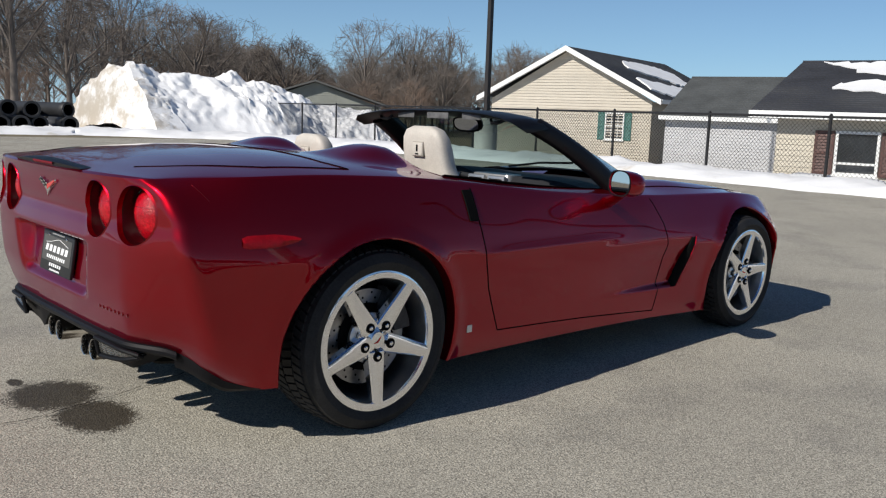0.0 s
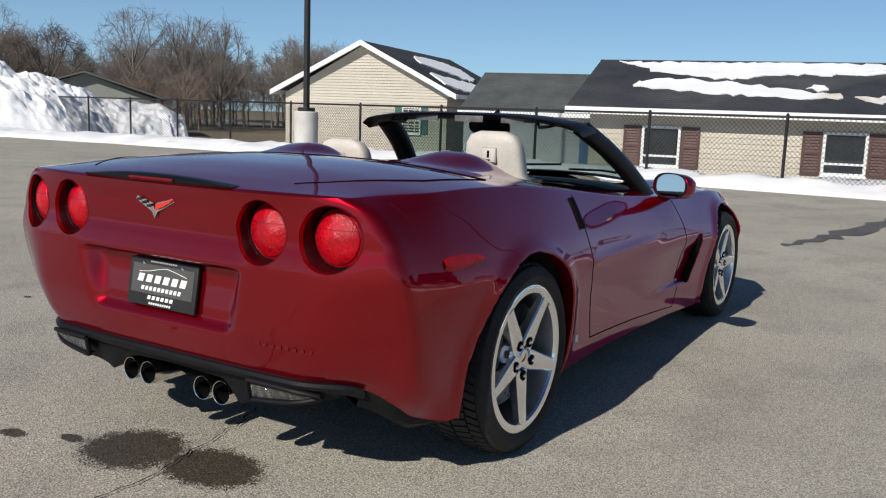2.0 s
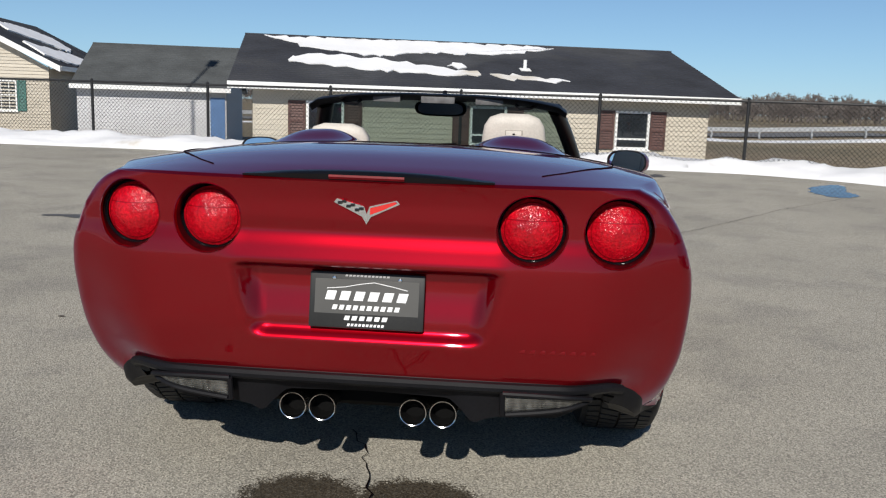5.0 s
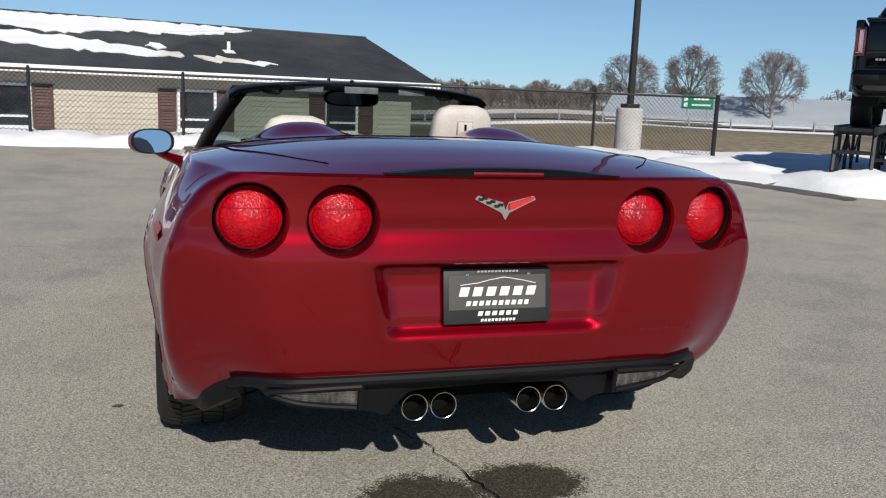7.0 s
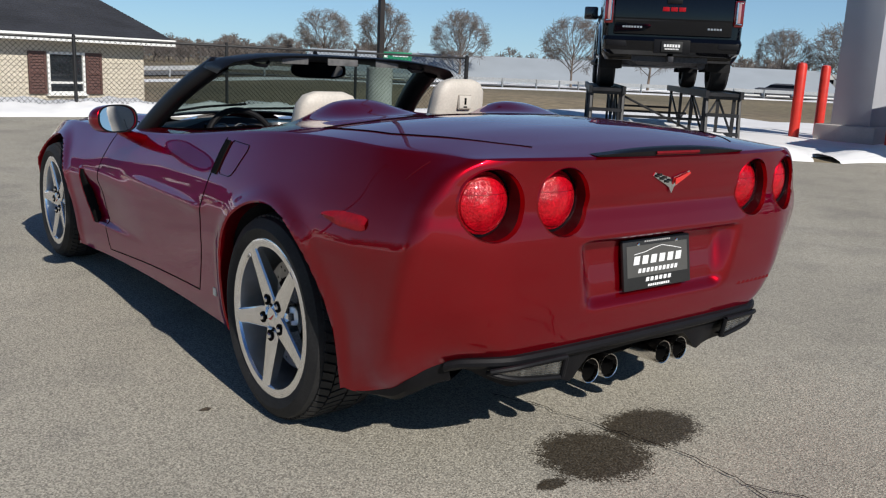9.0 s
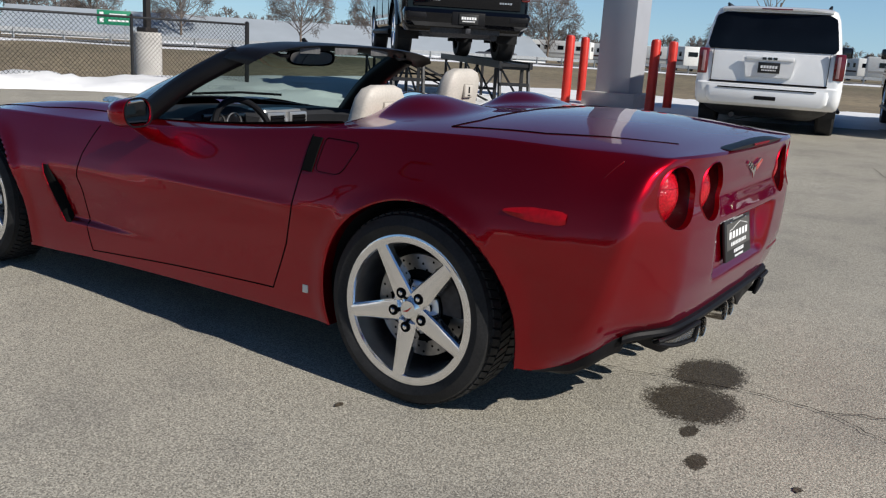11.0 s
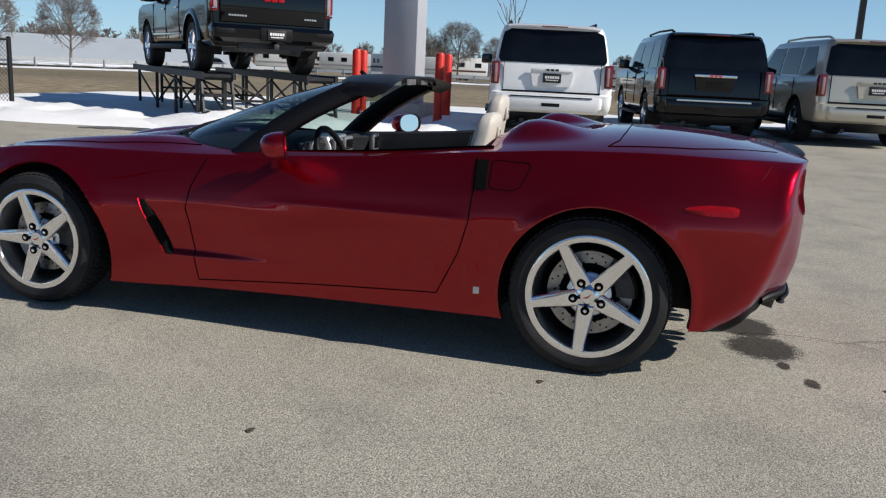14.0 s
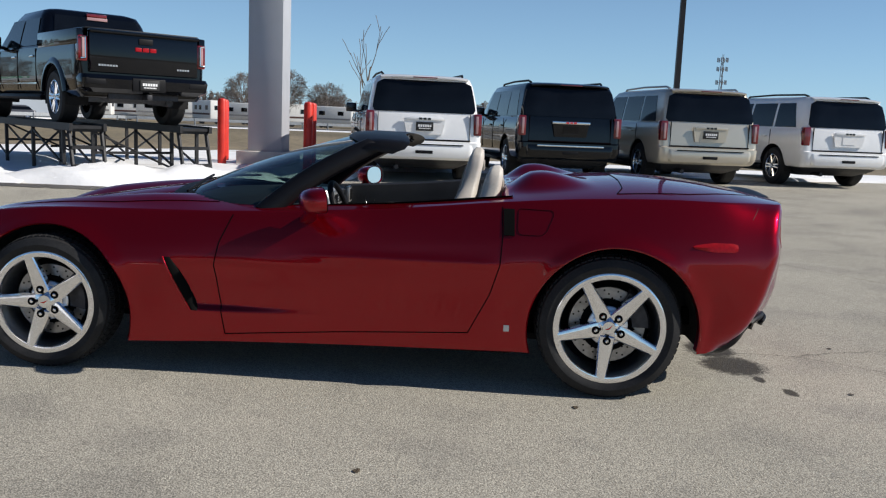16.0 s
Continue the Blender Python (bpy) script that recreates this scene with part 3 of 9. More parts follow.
def deck_at(x, y):
    ex = min(max(x, top_edge[corner, 0]), 3.2)
    ey = float(np.interp(ex, top_edge[corner:tip + 1, 0], top_edge[corner:tip + 1, 1]))
    ez = float(np.interp(ex, top_edge[corner:tip + 1, 0], top_edge[corner:tip + 1, 2]))
    return float(deck_height(x, min(abs(y) / ey, 1.0), ez))


def deck_line(pts, steps=10):
    out = []
    for (x0, y0), (x1, y1) in zip(pts, pts[1:]):
        for t in np.linspace(0, 1, steps, endpoint=False):
            out.append((x0 + (x1 - x0) * t, y0 + (y1 - y0) * t))
    out.append(pts[-1])
    P, Nn = [], []
    for x, y in out:
        gx = (deck_at(x + 0.01, y) - deck_at(x - 0.01, y)) / 0.02
        gy = (deck_at(x, y + 0.01) - deck_at(x, y - 0.01)) / 0.02
        P.append(Vector((x, y, deck_at(x, y))))
        Nn.append(Vector((-gx, -gy, 1)).normalized())
    return P, Nn


TAIL_ROWS = {}


def tail_x(y, z):
    """The tail's x at a place on the fascia."""
    key = round(float(z), 4)
    if key not in TAIL_ROWS:
        TAIL_ROWS[key] = ([float(np.interp(z, SIDE[i, :, 2], SIDE[i, :, 1])) for i in range(corner + 14)], [float(np.interp(z, SIDE[i, :, 2], SIDE[i, :, 0])) for i in range(corner + 14)])
    ys, xs = TAIL_ROWS[key]
    return float(np.interp(abs(y), ys, xs))


# panel gaps
DOOR_FRONT = [(1.815, 0.205), (1.84, 0.38), (1.86, 0.54), (1.84, 0.65), (1.79, 0.775)]
DOOR_REAR = [(0.655, 0.275), (0.56, 0.47), (0.52, 0.61), (0.512, 0.74), (0.518, 0.87)]
for s in (1, -1):
    owner = body_parts[("door", s)]
    for pts in (DOOR_FRONT, DOOR_REAR, [(1.815, 0.205), (1.25, 0.243), (0.655, 0.275)]):
        P, Nn = flank_line(pts, s)
        part("door_gap", ribbon(P, Nn, 0.0055, 0.0012, bmesh.new()), M["gap"], owner)
    P, Nn = flank_line([(0.445, 0.858), (0.445, 0.770), (0.440, 0.757), (0.425, 0.752), (0.345, 0.752), (0.324, 0.759), (0.310, 0.776), (0.282, 0.842), (0.282, 0.855), (0.292, 0.864), (0.435, 0.866), (0.445, 0.858)], s, 4)
    if s > 0:
        part("fuel_flap_gap", ribbon(P, Nn, 0.0018, 0.0022, bmesh.new()), M["gap"], body_parts[("rear_quarter_panel", 1)])
    # bumper joint
    P, Nn = flank_line([(-0.665, 0.915), (-0.63, 0.865)], s, 8)
    part("bumper_gap", ribbon(P, Nn, 0.003, 0.001, bmesh.new()), M["paint_dark"], body_parts[("rear_bumper", 0)])
    # door vent intake
    bm = bmesh.new()
    P, Nn = flank_line([(0.512, 0.862), (0.508, 0.745)], s, 6)
    Q, _ = flank_line([(0.462, 0.862), (0.458, 0.745)], s, 6)
    grid_sheet(bm, [[p - n * 0.003 for p, n in zip(P, Nn)], [p + n * 0.005 for p, n in zip(P, Nn)], [q + n * 0.005 for q, n in zip(Q, Nn)], [q - n * 0.003 for q, n in zip(Q, Nn)]])
    part("door_release_recess", bm, M["soot_and_shade"], body_parts[("rear_quarter_panel", s)], "black recessed door release pocket")
    # side vent behind the front wheel
    bm = bmesh.new()
    a, b = [], []
    for t in np.linspace(0, 1, 9):
        z = 0.318 + 0.255 * t
        x = 1.955 + (z - 0.31) * 0.48
        w = 0.017 * math.sin(math.pi * (0.12 + 0.74 * (1 - t)))
        w = 0.006 + 1.25 * w
        row = []
        for q, lift in ((x + 0.016, -0.006), (x + 0.012, 0.004), (x + 0.004, 0.005), (x - w * 0.5, 0.005), (x - w, 0.004), (x - w - 0.004, -0.006)):
            y = max(surface_y(q + d, z) for d in (-0.018, -0.009, 0.0, 0.009, 0.018)) + lift
            row.append(Vector((q, y * s, z)))
        a.append(row)
        b.append(Vector((x + 0.017, (surface_y(x + 0.026, z) + 0.003) * s, z)))
    grid_sheet(bm, a)
    part("side_vent", bm, M["soot_and_shade"], body_parts[("front_wing", s)], "black slanted vent behind the front wheel")
    bm = bmesh.new()
    tube(bm, b, 0.0045, 8)
    part("vent_edge", bm, M["paint"], body_parts[("front_wing", s)], "red rolled edge of the vent")
    # small reflector tag low on the quarter panel
    P, Nn = flank_line([(0.475, 0.31), (0.447, 0.31)], s, 4)
    bm = bmesh.new()
    box(bm, P[0] + Nn[0] * 0.002, (0.026, 0.004, 0.03), bevel=0.001)
    part("tow_tag", bm, M["tag_white"], body_parts[("rear_quarter_panel", s)], "small white tag")
    # side marker lamp
    bm = bmesh.new()
    up, lo = [], []
    for t in np.linspace(0, 1, 12):
        x = -0.35 - 0.205 * t
        half = (0.004 + 0.017 * min(1, t * 2.2) ** 0.7) * (1 - 0.35 * max(0, (t - 0.9) / 0.1))
        zc = 0.738
        for row, z, lift in ((up, zc + half, 0.0015), (lo, zc - half, 0.0015)):
            row.append(Vector((x, (surface_y(x, z) + lift) * s, z)))
    mid = [(u + l) / 2 + Vector((0, 0.006 * s, 0)) for u, l in zip(up, lo)]
    grid_sheet(bm, [up, mid, lo])
    part("side_marker_lamp", bm, M["lens_marker"], body_parts[("rear_quarter_panel", s)], "narrow red side marker lens")
LID_SIDE = [(-0.02, 0.715), (-0.20, 0.703), (-0.36, 0.685), (-0.46, 0.640), (-0.55, 0.585), (-0.64, 0.525), (-0.715, 0.46)]
for pts, own in (([(-0.02, 0.715), (-0.06, 0.60), (-0.075, 0.35), (-0.078, 0.0), (-0.075, -0.35), (-0.06, -0.60), (-0.02, -0.715)], "deck_lid"),
                 (LID_SIDE, "deck_lid"), ([(x, -y) for x, y in LID_SIDE], "deck_lid"),
                 ([(1.90, 0.66), (2.4, 0.70), (2.9, 0.66)], "bonnet"), ([(1.90, -0.66), (2.4, -0.70), (2.9, -0.66)], "bonnet")):
    P, Nn = deck_line(pts)
    part("lid_gap", ribbon(P, Nn, 0.0032, 0.0030, bmesh.new()), M["gap"], body_parts[(own, 0)])

# wheel arch lips and liners
for s in (1, -1):
    for (cx, cz, cr), own in ((ARCH_R, "rear_quarter_panel"), (ARCH_F, "front_wing")):
        bm = bmesh.new()
        rows = []
        for a in np.linspace(radians(-18), radians(198), 60):
            x, z = cx + cr * math.cos(a), cz + cr * math.sin(a)
            y = surface_y(x, max(z, 0.2)) if -0.66 < x < 3.2 else 0.86
            if z < float(sill_height(x)) - 0.01:
                continue
            rows.append([Vector((x, (y + 0.001) * s, z)), Vector((cx + (cr - 0.006) * math.cos(a), (y - 0.004) * s, cz + (cr - 0.006) * math.sin(a))),
                         Vector((cx + (cr - 0.008) * math.cos(a), (y - 0.05) * s, cz + (cr - 0.008) * math.sin(a)))])
        grid_sheet(bm, rows)
        part("arch_lip", bm, M["paint"], body_parts[(own, s)])
        bm = bmesh.new()
        rows = []
        for a in np.linspace(radians(-9), radians(189), 40):
            skin = surface_y(min(max(cx + (cr + 0.003) * math.cos(a), -0.6), 3.15), max(cz + cr * math.sin(a), 0.26)) - 0.034
            rows.append([Vector((cx + (cr + 0.003) * math.cos(a), yy * s, cz + (cr + 0.003) * math.sin(a))) for yy in (skin, 0.60)])
        vs = grid_sheet(bm, rows)
        inner = bm.verts.new((cx, 0.60 * s, cz))
        for p, q in zip(vs, vs[1:]):
            bm.faces.new((p[1], q[1], inner))
        part("arch_liner", bm, M["cabin_cloth"], body_parts[(own, s)], "black wheel arch liner")

# floor pan, blocks light; near-black, with the shade under the car in its colour
bm = bmesh.new()
hull(bm, [(0.15, 0.42, 2.25, 0.72, 0.05), (0.21, 0.40, 2.27, 0.79, 0.05)])
box(bm, (-0.52, 0, 0.36), (0.26, 1.3, 0.08))
box(bm, (0.05, 0, 0.36), (0.95, 1.15, 0.22))
box(bm, (2.75, 0, 0.34), (0.95, 1.15, 0.26))
part("floor_pan", bm, M["soot_and_shade"], car, "underbody, near-black for the shade under the car")

# ---- tail: lamps, spoiler, plate, valance, exhaust ----
tail = body_parts[("rear_bumper", 0)]
for ly, lz in LAMPS:
    for s in (1, -1):
        bm = bmesh.new()
        rim, deep = [], []
        x_mid = tail_x(ly, lz)
        for a in np.linspace(0, 2 * math.pi, 48, endpoint=False):
            y, z = ly + LAMP_R * math.cos(a), lz + LAMP_R * math.sin(a)
            x = tail_x(y, z)
            rim.append(Vector((x, y * s, z)))
            deep.append(Vector((x_mid + 0.050 + 0.35 * (x - x_mid), (ly + 0.087 * math.cos(a)) * s, lz + 0.087 * math.sin(a))))
        lip = [r + Vector((-0.003, 0, 0)) for r in rim]
        wide = [Vector((r.x + 0.004, (ly + (LAMP_R + 0.007) * math.cos(k)) * s, lz + (LAMP_R + 0.007) * math.sin(k))) for r, k in zip(rim, np.linspace(0, 2 * math.pi, 48, endpoint=False))]
        mid = [r.lerp(d, 0.22) for r, d in zip(rim, deep)]
        grid_sheet(bm, [wide, lip, rim, mid], close=True)
        well = part("lamp_well", bm, M["paint"], tail, "painted round lamp recess")
        # inner recess wall, darker than the paint: its shade is put into the colour
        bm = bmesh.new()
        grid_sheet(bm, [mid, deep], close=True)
        part("lamp_bezel", bm, M["lamp_bezel"], well, "inner wall of the lamp recess, its shade put into the colour")
        bm = bmesh.new()
        rows = []
        for q in np.linspace(1, 0.04, 9):
            rows.append([Vector((x_mid + 0.044 + 0.35 * (tail_x(ly + 0.08 * q * math.cos(a), lz) - x_mid) - 0.034 * (1 - q * q), (ly + 0.083 * q * math.cos(a)) * s, lz + 0.083 * q * math.sin(a)))
                         for a in np.linspace(0, 2 * math.pi, 40, endpoint=False)])
        vs = grid_sheet(bm, rows, close=True)
        bm.faces.new(vs[-1])
        lens = part("lamp_lens", bm, M["lens_red"], well, "round red tail lamp lens")

        def on_lens(dy, dz, lift):
            q = math.hypot(dy, dz) / 0.083
            return Vector((x_mid + 0.044 + 0.35 * (tail_x(ly + dy * 0.85, lz) - x_mid) - 0.034 * (1 - q * q) - lift, (ly + dy) * s, lz + dz))
        bm = bmesh.new()
        grid_sheet(bm, [[on_lens(r * math.cos(a), r * math.sin(a), lift) for a in np.linspace(0, 2 * math.pi, 40, endpoint=False)] for r, lift in ((0.072, 0.0), (0.0725, 0.0010), (0.0745, 0.0010), (0.075, 0.0))], close=True)
        part("lens_band", bm, M["lens_rim"], lens)
        bm = bmesh.new()
        grid_sheet(bm, [[on_lens(dy, dz, lift) for dy in np.linspace(-0.068, 0.068, 15)] for dz, lift in ((0.0275, 0.0), (0.027, 0.0010), (0.0255, 0.0010), (0.025, 0.0))])
        part("lens_seam", bm, M["lens_rim"], lens)
        bm = bmesh.new()
        revolve(bm, [(0.082, 0.0), (0.086, -0.004), (0.088, 0.006)], 40)
        bmesh.ops.transform(bm, matrix=Matrix.Translation((x_mid + 0.043, ly * s, lz)) @ Matrix.Rotation(radians(90), 4, 'Z'), verts=bm.verts)
        part("lamp_ring", bm, M["black_gloss"], well, "black ring round the lens")
# blade on the lid's trailing edge with the high brake lamp
bm = bmesh.new()
rows = []
for t in np.linspace(-1, 1, 41):
    y = 0.335 * t
    k = 1 - abs(t) ** 2.2
    x = tail_x(y, 0.92)
    rows.append([Vector((x + 0.062, y, deck_at(x + 0.062, y) - 0.004)), Vector((x + 0.028, y, 0.939 + 0.018 * k)), Vector((x + 0.004, y, 0.936 + 0.018 * k)),
                 Vector((x - 0.006 * k, y, 0.939 + 0.008 * k)), Vector((x + 0.002, y, 0.935 - 0.005 * k)), Vector((x + 0.02, y, 0.932 - 0.006 * k))])
grid_sheet(bm, rows)
blade = part("lid_spoiler", bm, M["black_vinyl"], body_parts[("deck_lid", 0)], "gloss dark lip on the trailing edge of the boot lid")
bm = bmesh.new()
rows = []
for t in np.linspace(-1, 1, 15):
    y = 0.10 * t
    x = tail_x(y, 0.92)
    rows.append([Vector((x - 0.006, y, 0.9455)), Vector((x - 0.008, y, 0.940)), Vector((x - 0.003, y, 0.934))])
grid_sheet(bm, rows)
part("high_brake_lamp", bm, M["brake_lens"], blade, "thin red high brake lamp")

# number plate frame with dealer insert; its writing as plain bars
plate = part("plate_frame", box(bmesh.new(), (0, 0, 0), (0.012, 0.316, 0.153), bevel=0.005), M["plate_black"], tail, "black dealer plate in a black frame with white lettering bars")
plate_x = -0.814
tilt = Matrix.Translation((plate_x, 0, 0.601)) @ Matrix.Rotation(radians(9), 4, 'Y')
plate.matrix_basis = tilt


def bars(rows, mat, name, parent, x=-0.0072):
    """Writing as plain slanted bars: count short bars between y0 and y1."""
    for y0, y1, z0, z1, count in rows:
        slant, w = (z1 - z0) * 0.14, (y1 - y0) / count
        bm = bmesh.new()
        for k in range(count):
            a, b = y0 + w * (k + 0.17), y0 + w * (k + 0.83)
            slab(bm, [(x, a + slant, z0), (x, b + slant, z0), (x, b - slant, z1), (x, a - slant, z1)], 0.0014)
        part(name, bm, mat, parent, flat=True)


bm = bmesh.new()
box(bm, (-0.0062, 0, 0.010), (0.0012, 0.285, 0.094))
# near-black insert made greyer: sun glare is put into its base colour
part("plate_insert", bm, material("glare_paled_insert", (0.075, 0.073, 0.068), 0.42, vary=0.1), plate, "near-black plate insert, paled by sun glare in its colour")
bars([(-0.118, 0.118, 0.000, 0.025, 6), (-0.094, 0.096, -0.026, -0.013, 10), (-0.062, 0.062, -0.054, -0.042, 6), (-0.052, 0.052, -0.070, -0.063, 10)], M["white_print"], "lettering_bar", plate)
bars([(-0.062, 0.062, 0.065, 0.070, 12)], M["grey_print"], "lettering_bar", plate)
bm = bmesh.new()
tube(bm, [(-0.0075, 0.110, 0.031), (-0.0075, 0.06, 0.036), (-0.0075, 0.02, 0.045), (-0.0075, -0.02, 0.051), (-0.0075, -0.07, 0.042), (-0.0075, -0.112, 0.033)], 0.0012, 4)
part("mountain_line", bm, M["white_print"], plate)
for yy in (0.09, -0.09):
    bm = bmesh.new()
    revolve(bm, [(0.0001, -0.004), (0.0045, -0.003), (0.0058, 0.0)], 14)
    bmesh.ops.transform(bm, matrix=Matrix.Translation((-0.007, yy, 0.060)) @ Matrix.Rotation(radians(-90), 4, 'Z'), verts=bm.verts)
    part("plate_screw", bm, M["chrome"], plate)

# emblem: two flags crossed in a V, as plain shapes
for s, mt in ((1, "grey_print"), (-1, "red_enamel")):
    bm = bmesh.new()
    slab(bm, [(0, 0, -0.032), (0, 0.012 * s, -0.012), (0, 0.045 * s, 0.004), (0, 0.088 * s, 0.024), (0, 0.080 * s, 0.034), (0, 0.040 * s, 0.024), (0, 0.008 * s, 0.016), (0, 0.0, -0.005)][::s], 0.004)
    e = part("emblem_flag", bm, M["chrome"], tail, "chrome-edged emblem flag")
    e.matrix_basis = Matrix.Translation((tail_x(0, 0.845) - 0.006, 0, 0.848)) @ Matrix.Rotation(radians(2), 4, 'Y')
    bm = bmesh.new()
    if s > 0:
        for k in range(6):
            for r in range(2):
                if (k + r) % 2:
                    y = 0.014 + k * 0.0115
                    box(bm, (-0.0045, y, 0.001 + k * 0.0045 + r * 0.008), (0.002, 0.011, 0.0075))
        part("emblem_field", bm, M["black_gloss"], e, "black checks")
    else:
        slab(bm, [(-0.0045, -0.010, -0.006), (-0.0045, -0.045, 0.008), (-0.0045, -0.081, 0.026), (-0.0045, -0.076, 0.031), (-0.0045, -0.040, 0.020), (-0.0045, -0.010, 0.012)], 0.002)
        part("emblem_field", bm, M["red_enamel"], e, "red enamel field")

# embossed word on the bumper, as plain raised bars
bm = bmesh.new()
for k in range(8):
    y = -0.425 - 0.027 * k
    box(bm, (tail_x(y, 0.487) + 0.0010, y, 0.487), (0.004, 0.021, 0.011), Matrix.Rotation(radians(-10), 3, 'Z'), bevel=0.001)
part("embossed_bar", bm, M["paint"], tail)

# black valance under the bumper
bm = bmesh.new()
rows = []
ncol = int(np.argmin(np.abs(line[:corner + 12, 1] - 0.80)))
cols = [(line[i, 0], line[i, 1]) for i in range(ncol)]
full = [(x, -y) for x, y in cols[::-1]] + cols[1:]
for x, y in full:
    px, py, pz = body_point(x, abs(y), 0.0)
    sg = 1 if y >= 0 else -1
    ay = abs(y)
    drop = float(curve_through((0.0, 0.25, 0.30, 0.34, 0.38, 0.44, 0.60, 0.70, 0.76, 0.82), (0.052, 0.058, 0.092, 0.126, 0.112, 0.104, 0.100, 0.068, 0.036, 0.02), ay))
    n = Vector((-1, 0, 0)) if ay < 0.5 else Vector((-max(0.0, 1 - (ay - 0.5) * 2.4), sg * (ay - 0.4) * 2, 0)).normalized()
    base = Vector((px, py * sg, pz))
    rows.append([base + Vector((0.01, 0, 0.03)), base + n * 0.003 + Vector((0, 0, 0.006)), base + n * 0.014 + Vector((0, 0, 0.003)), base + n * 0.021 + Vector((0, 0, -0.006)), base + n * 0.020 + Vector((0, 0, -0.016)), base + n * 0.012 + Vector((0, 0, -0.024)),
                 base - n * 0.012 + Vector((0, 0, -0.028)), base - n * 0.024 + Vector((0, 0, -max(drop, 0.034) * 0.75)), base - n * 0.03 + Vector((0, 0, -max(drop, 0.034))), base - n * 0.12 + Vector((0, 0, -max(drop, 0.034) + 0.01))])
grid_sheet(bm, rows)
valance = part("rear_valance", bm, M["black_trim"], tail, "black textured lower valance")
for s in (1, -1):
    bm = bmesh.new()
    rows = []
    for i in range(ncol - 2, len(line)):
        if line[i, 0] > -0.50:
            break
        px, py, pz = body_point(line[i, 0], line[i, 1], 0.0)
        d = float(np.interp(line[i, 0], (-0.80, -0.72, -0.62, -0.50), (0.060, 0.046, 0.022, 0.005)))
        rows.append([Vector((px + 0.004, (py - 0.004) * s, pz + 0.012)), Vector((px - 0.001, (py + 0.002) * s, pz + 0.001)), Vector((px + 0.004, (py - 0.002) * s, pz - d * 0.6)), Vector((px + 0.014, (py - 0.016) * s, pz - d)), Vector((px + 0.05, (py - 0.09) * s, pz - d + 0.01))])
    grid_sheet(bm, rows)
    part("valance_end", bm, M["black_trim"], valance, "black lower lip running round the corner")
for s in (1, -1):
    bm = bmesh.new()
    rows = []
    ring = []
    for t in np.linspace(0, 1, 25):
        ay = 0.380 + 0.240 * t
        x = float(np.interp(ay, SIDE[:corner, 0, 1], SIDE[:corner, 0, 0])) - 0.016
        up = 0.362 - 0.004 * t - 0.012 * t ** 4
        lo = 0.306 + 0.022 * t + 0.018 * t ** 4
        rows.append([Vector((x + 0.022, ay * s, up)), Vector((x - 0.004, ay * s, up - 0.003)), Vector((x, ay * s, (up + lo) / 2)), Vector((x + 0.006, ay * s, lo + 0.003)), Vector((x + 0.03, ay * s, lo))])
        ring.append((Vector((x - 0.010, ay * s, up + 0.004)), Vector((x + 0.003, ay * s, lo - 0.004))))
    grid_sheet(bm, rows)
    lamp = part("reversing_lamp", bm, M["lens_clear"], valance, "clear ribbed reversing lamp")
    for k in range(5):
        q = (k + 0.7) / 5.4
        bm = bmesh.new()
        tube(bm, [r[1].lerp(r[3], q) + Vector((-0.001, 0, 0)) for r in rows[1:-1]], 0.0022, 6)
        part("lens_rib", bm, M["lens_clear"], lamp)
    bm = bmesh.new()
    tube(bm, [r[0] for r in ring] + [r[1] for r in ring[::-1]] + [ring[0][0]], 0.008, 8)
    part("lamp_housing", bm, M["black_trim"], valance, "black surround of the reversing lamp")
for yc in (0.215, 0.130, -0.130, -0.215):
    bm = bmesh.new()
    revolve(bm, [(0.030, 0.30), (0.036, 0.12), (0.0390, 0.06), (0.0390, 0.004), (0.0382, 0.0), (0.0362, 0.001), (0.0352, 0.008), (0.0340, 0.10)], 36)
    bmesh.ops.transform(bm, matrix=Matrix.Translation((-0.776, yc, 0.276)) @ Matrix.Rotation(radians(-90), 4, 'Z') @ Matrix.Rotation(radians(-3), 4, 'X'), verts=bm.verts)
    tip_ob = part("exhaust_tip", bm, M["exhaust"], car, "polished round exhaust tip")
    bm = bmesh.new()
    revolve(bm, [(0.0352, 0.014), (0.0335, 0.06), (0.0001, 0.061)], 28)
    bmesh.ops.transform(bm, matrix=Matrix.Translation((-0.776, yc, 0.276)) @ Matrix.Rotation(radians(-90), 4, 'Z'), verts=bm.verts)
    part("tip_bore", bm, M["soot_and_shade"], tip_ob)
# silencer, near-black: shade behind the exhaust tips is put into its colour
bm = bmesh.new()
hull(bm, [(0.235, -0.62, -0.30, 0.42, 0.08), (0.26, -0.66, -0.26, 0.46, 0.08), (0.34, -0.66, -0.26, 0.46, 0.08)])
part("silencer", bm, M["soot_and_shade"], car, "silencer box, near-black for the shade under the tail")


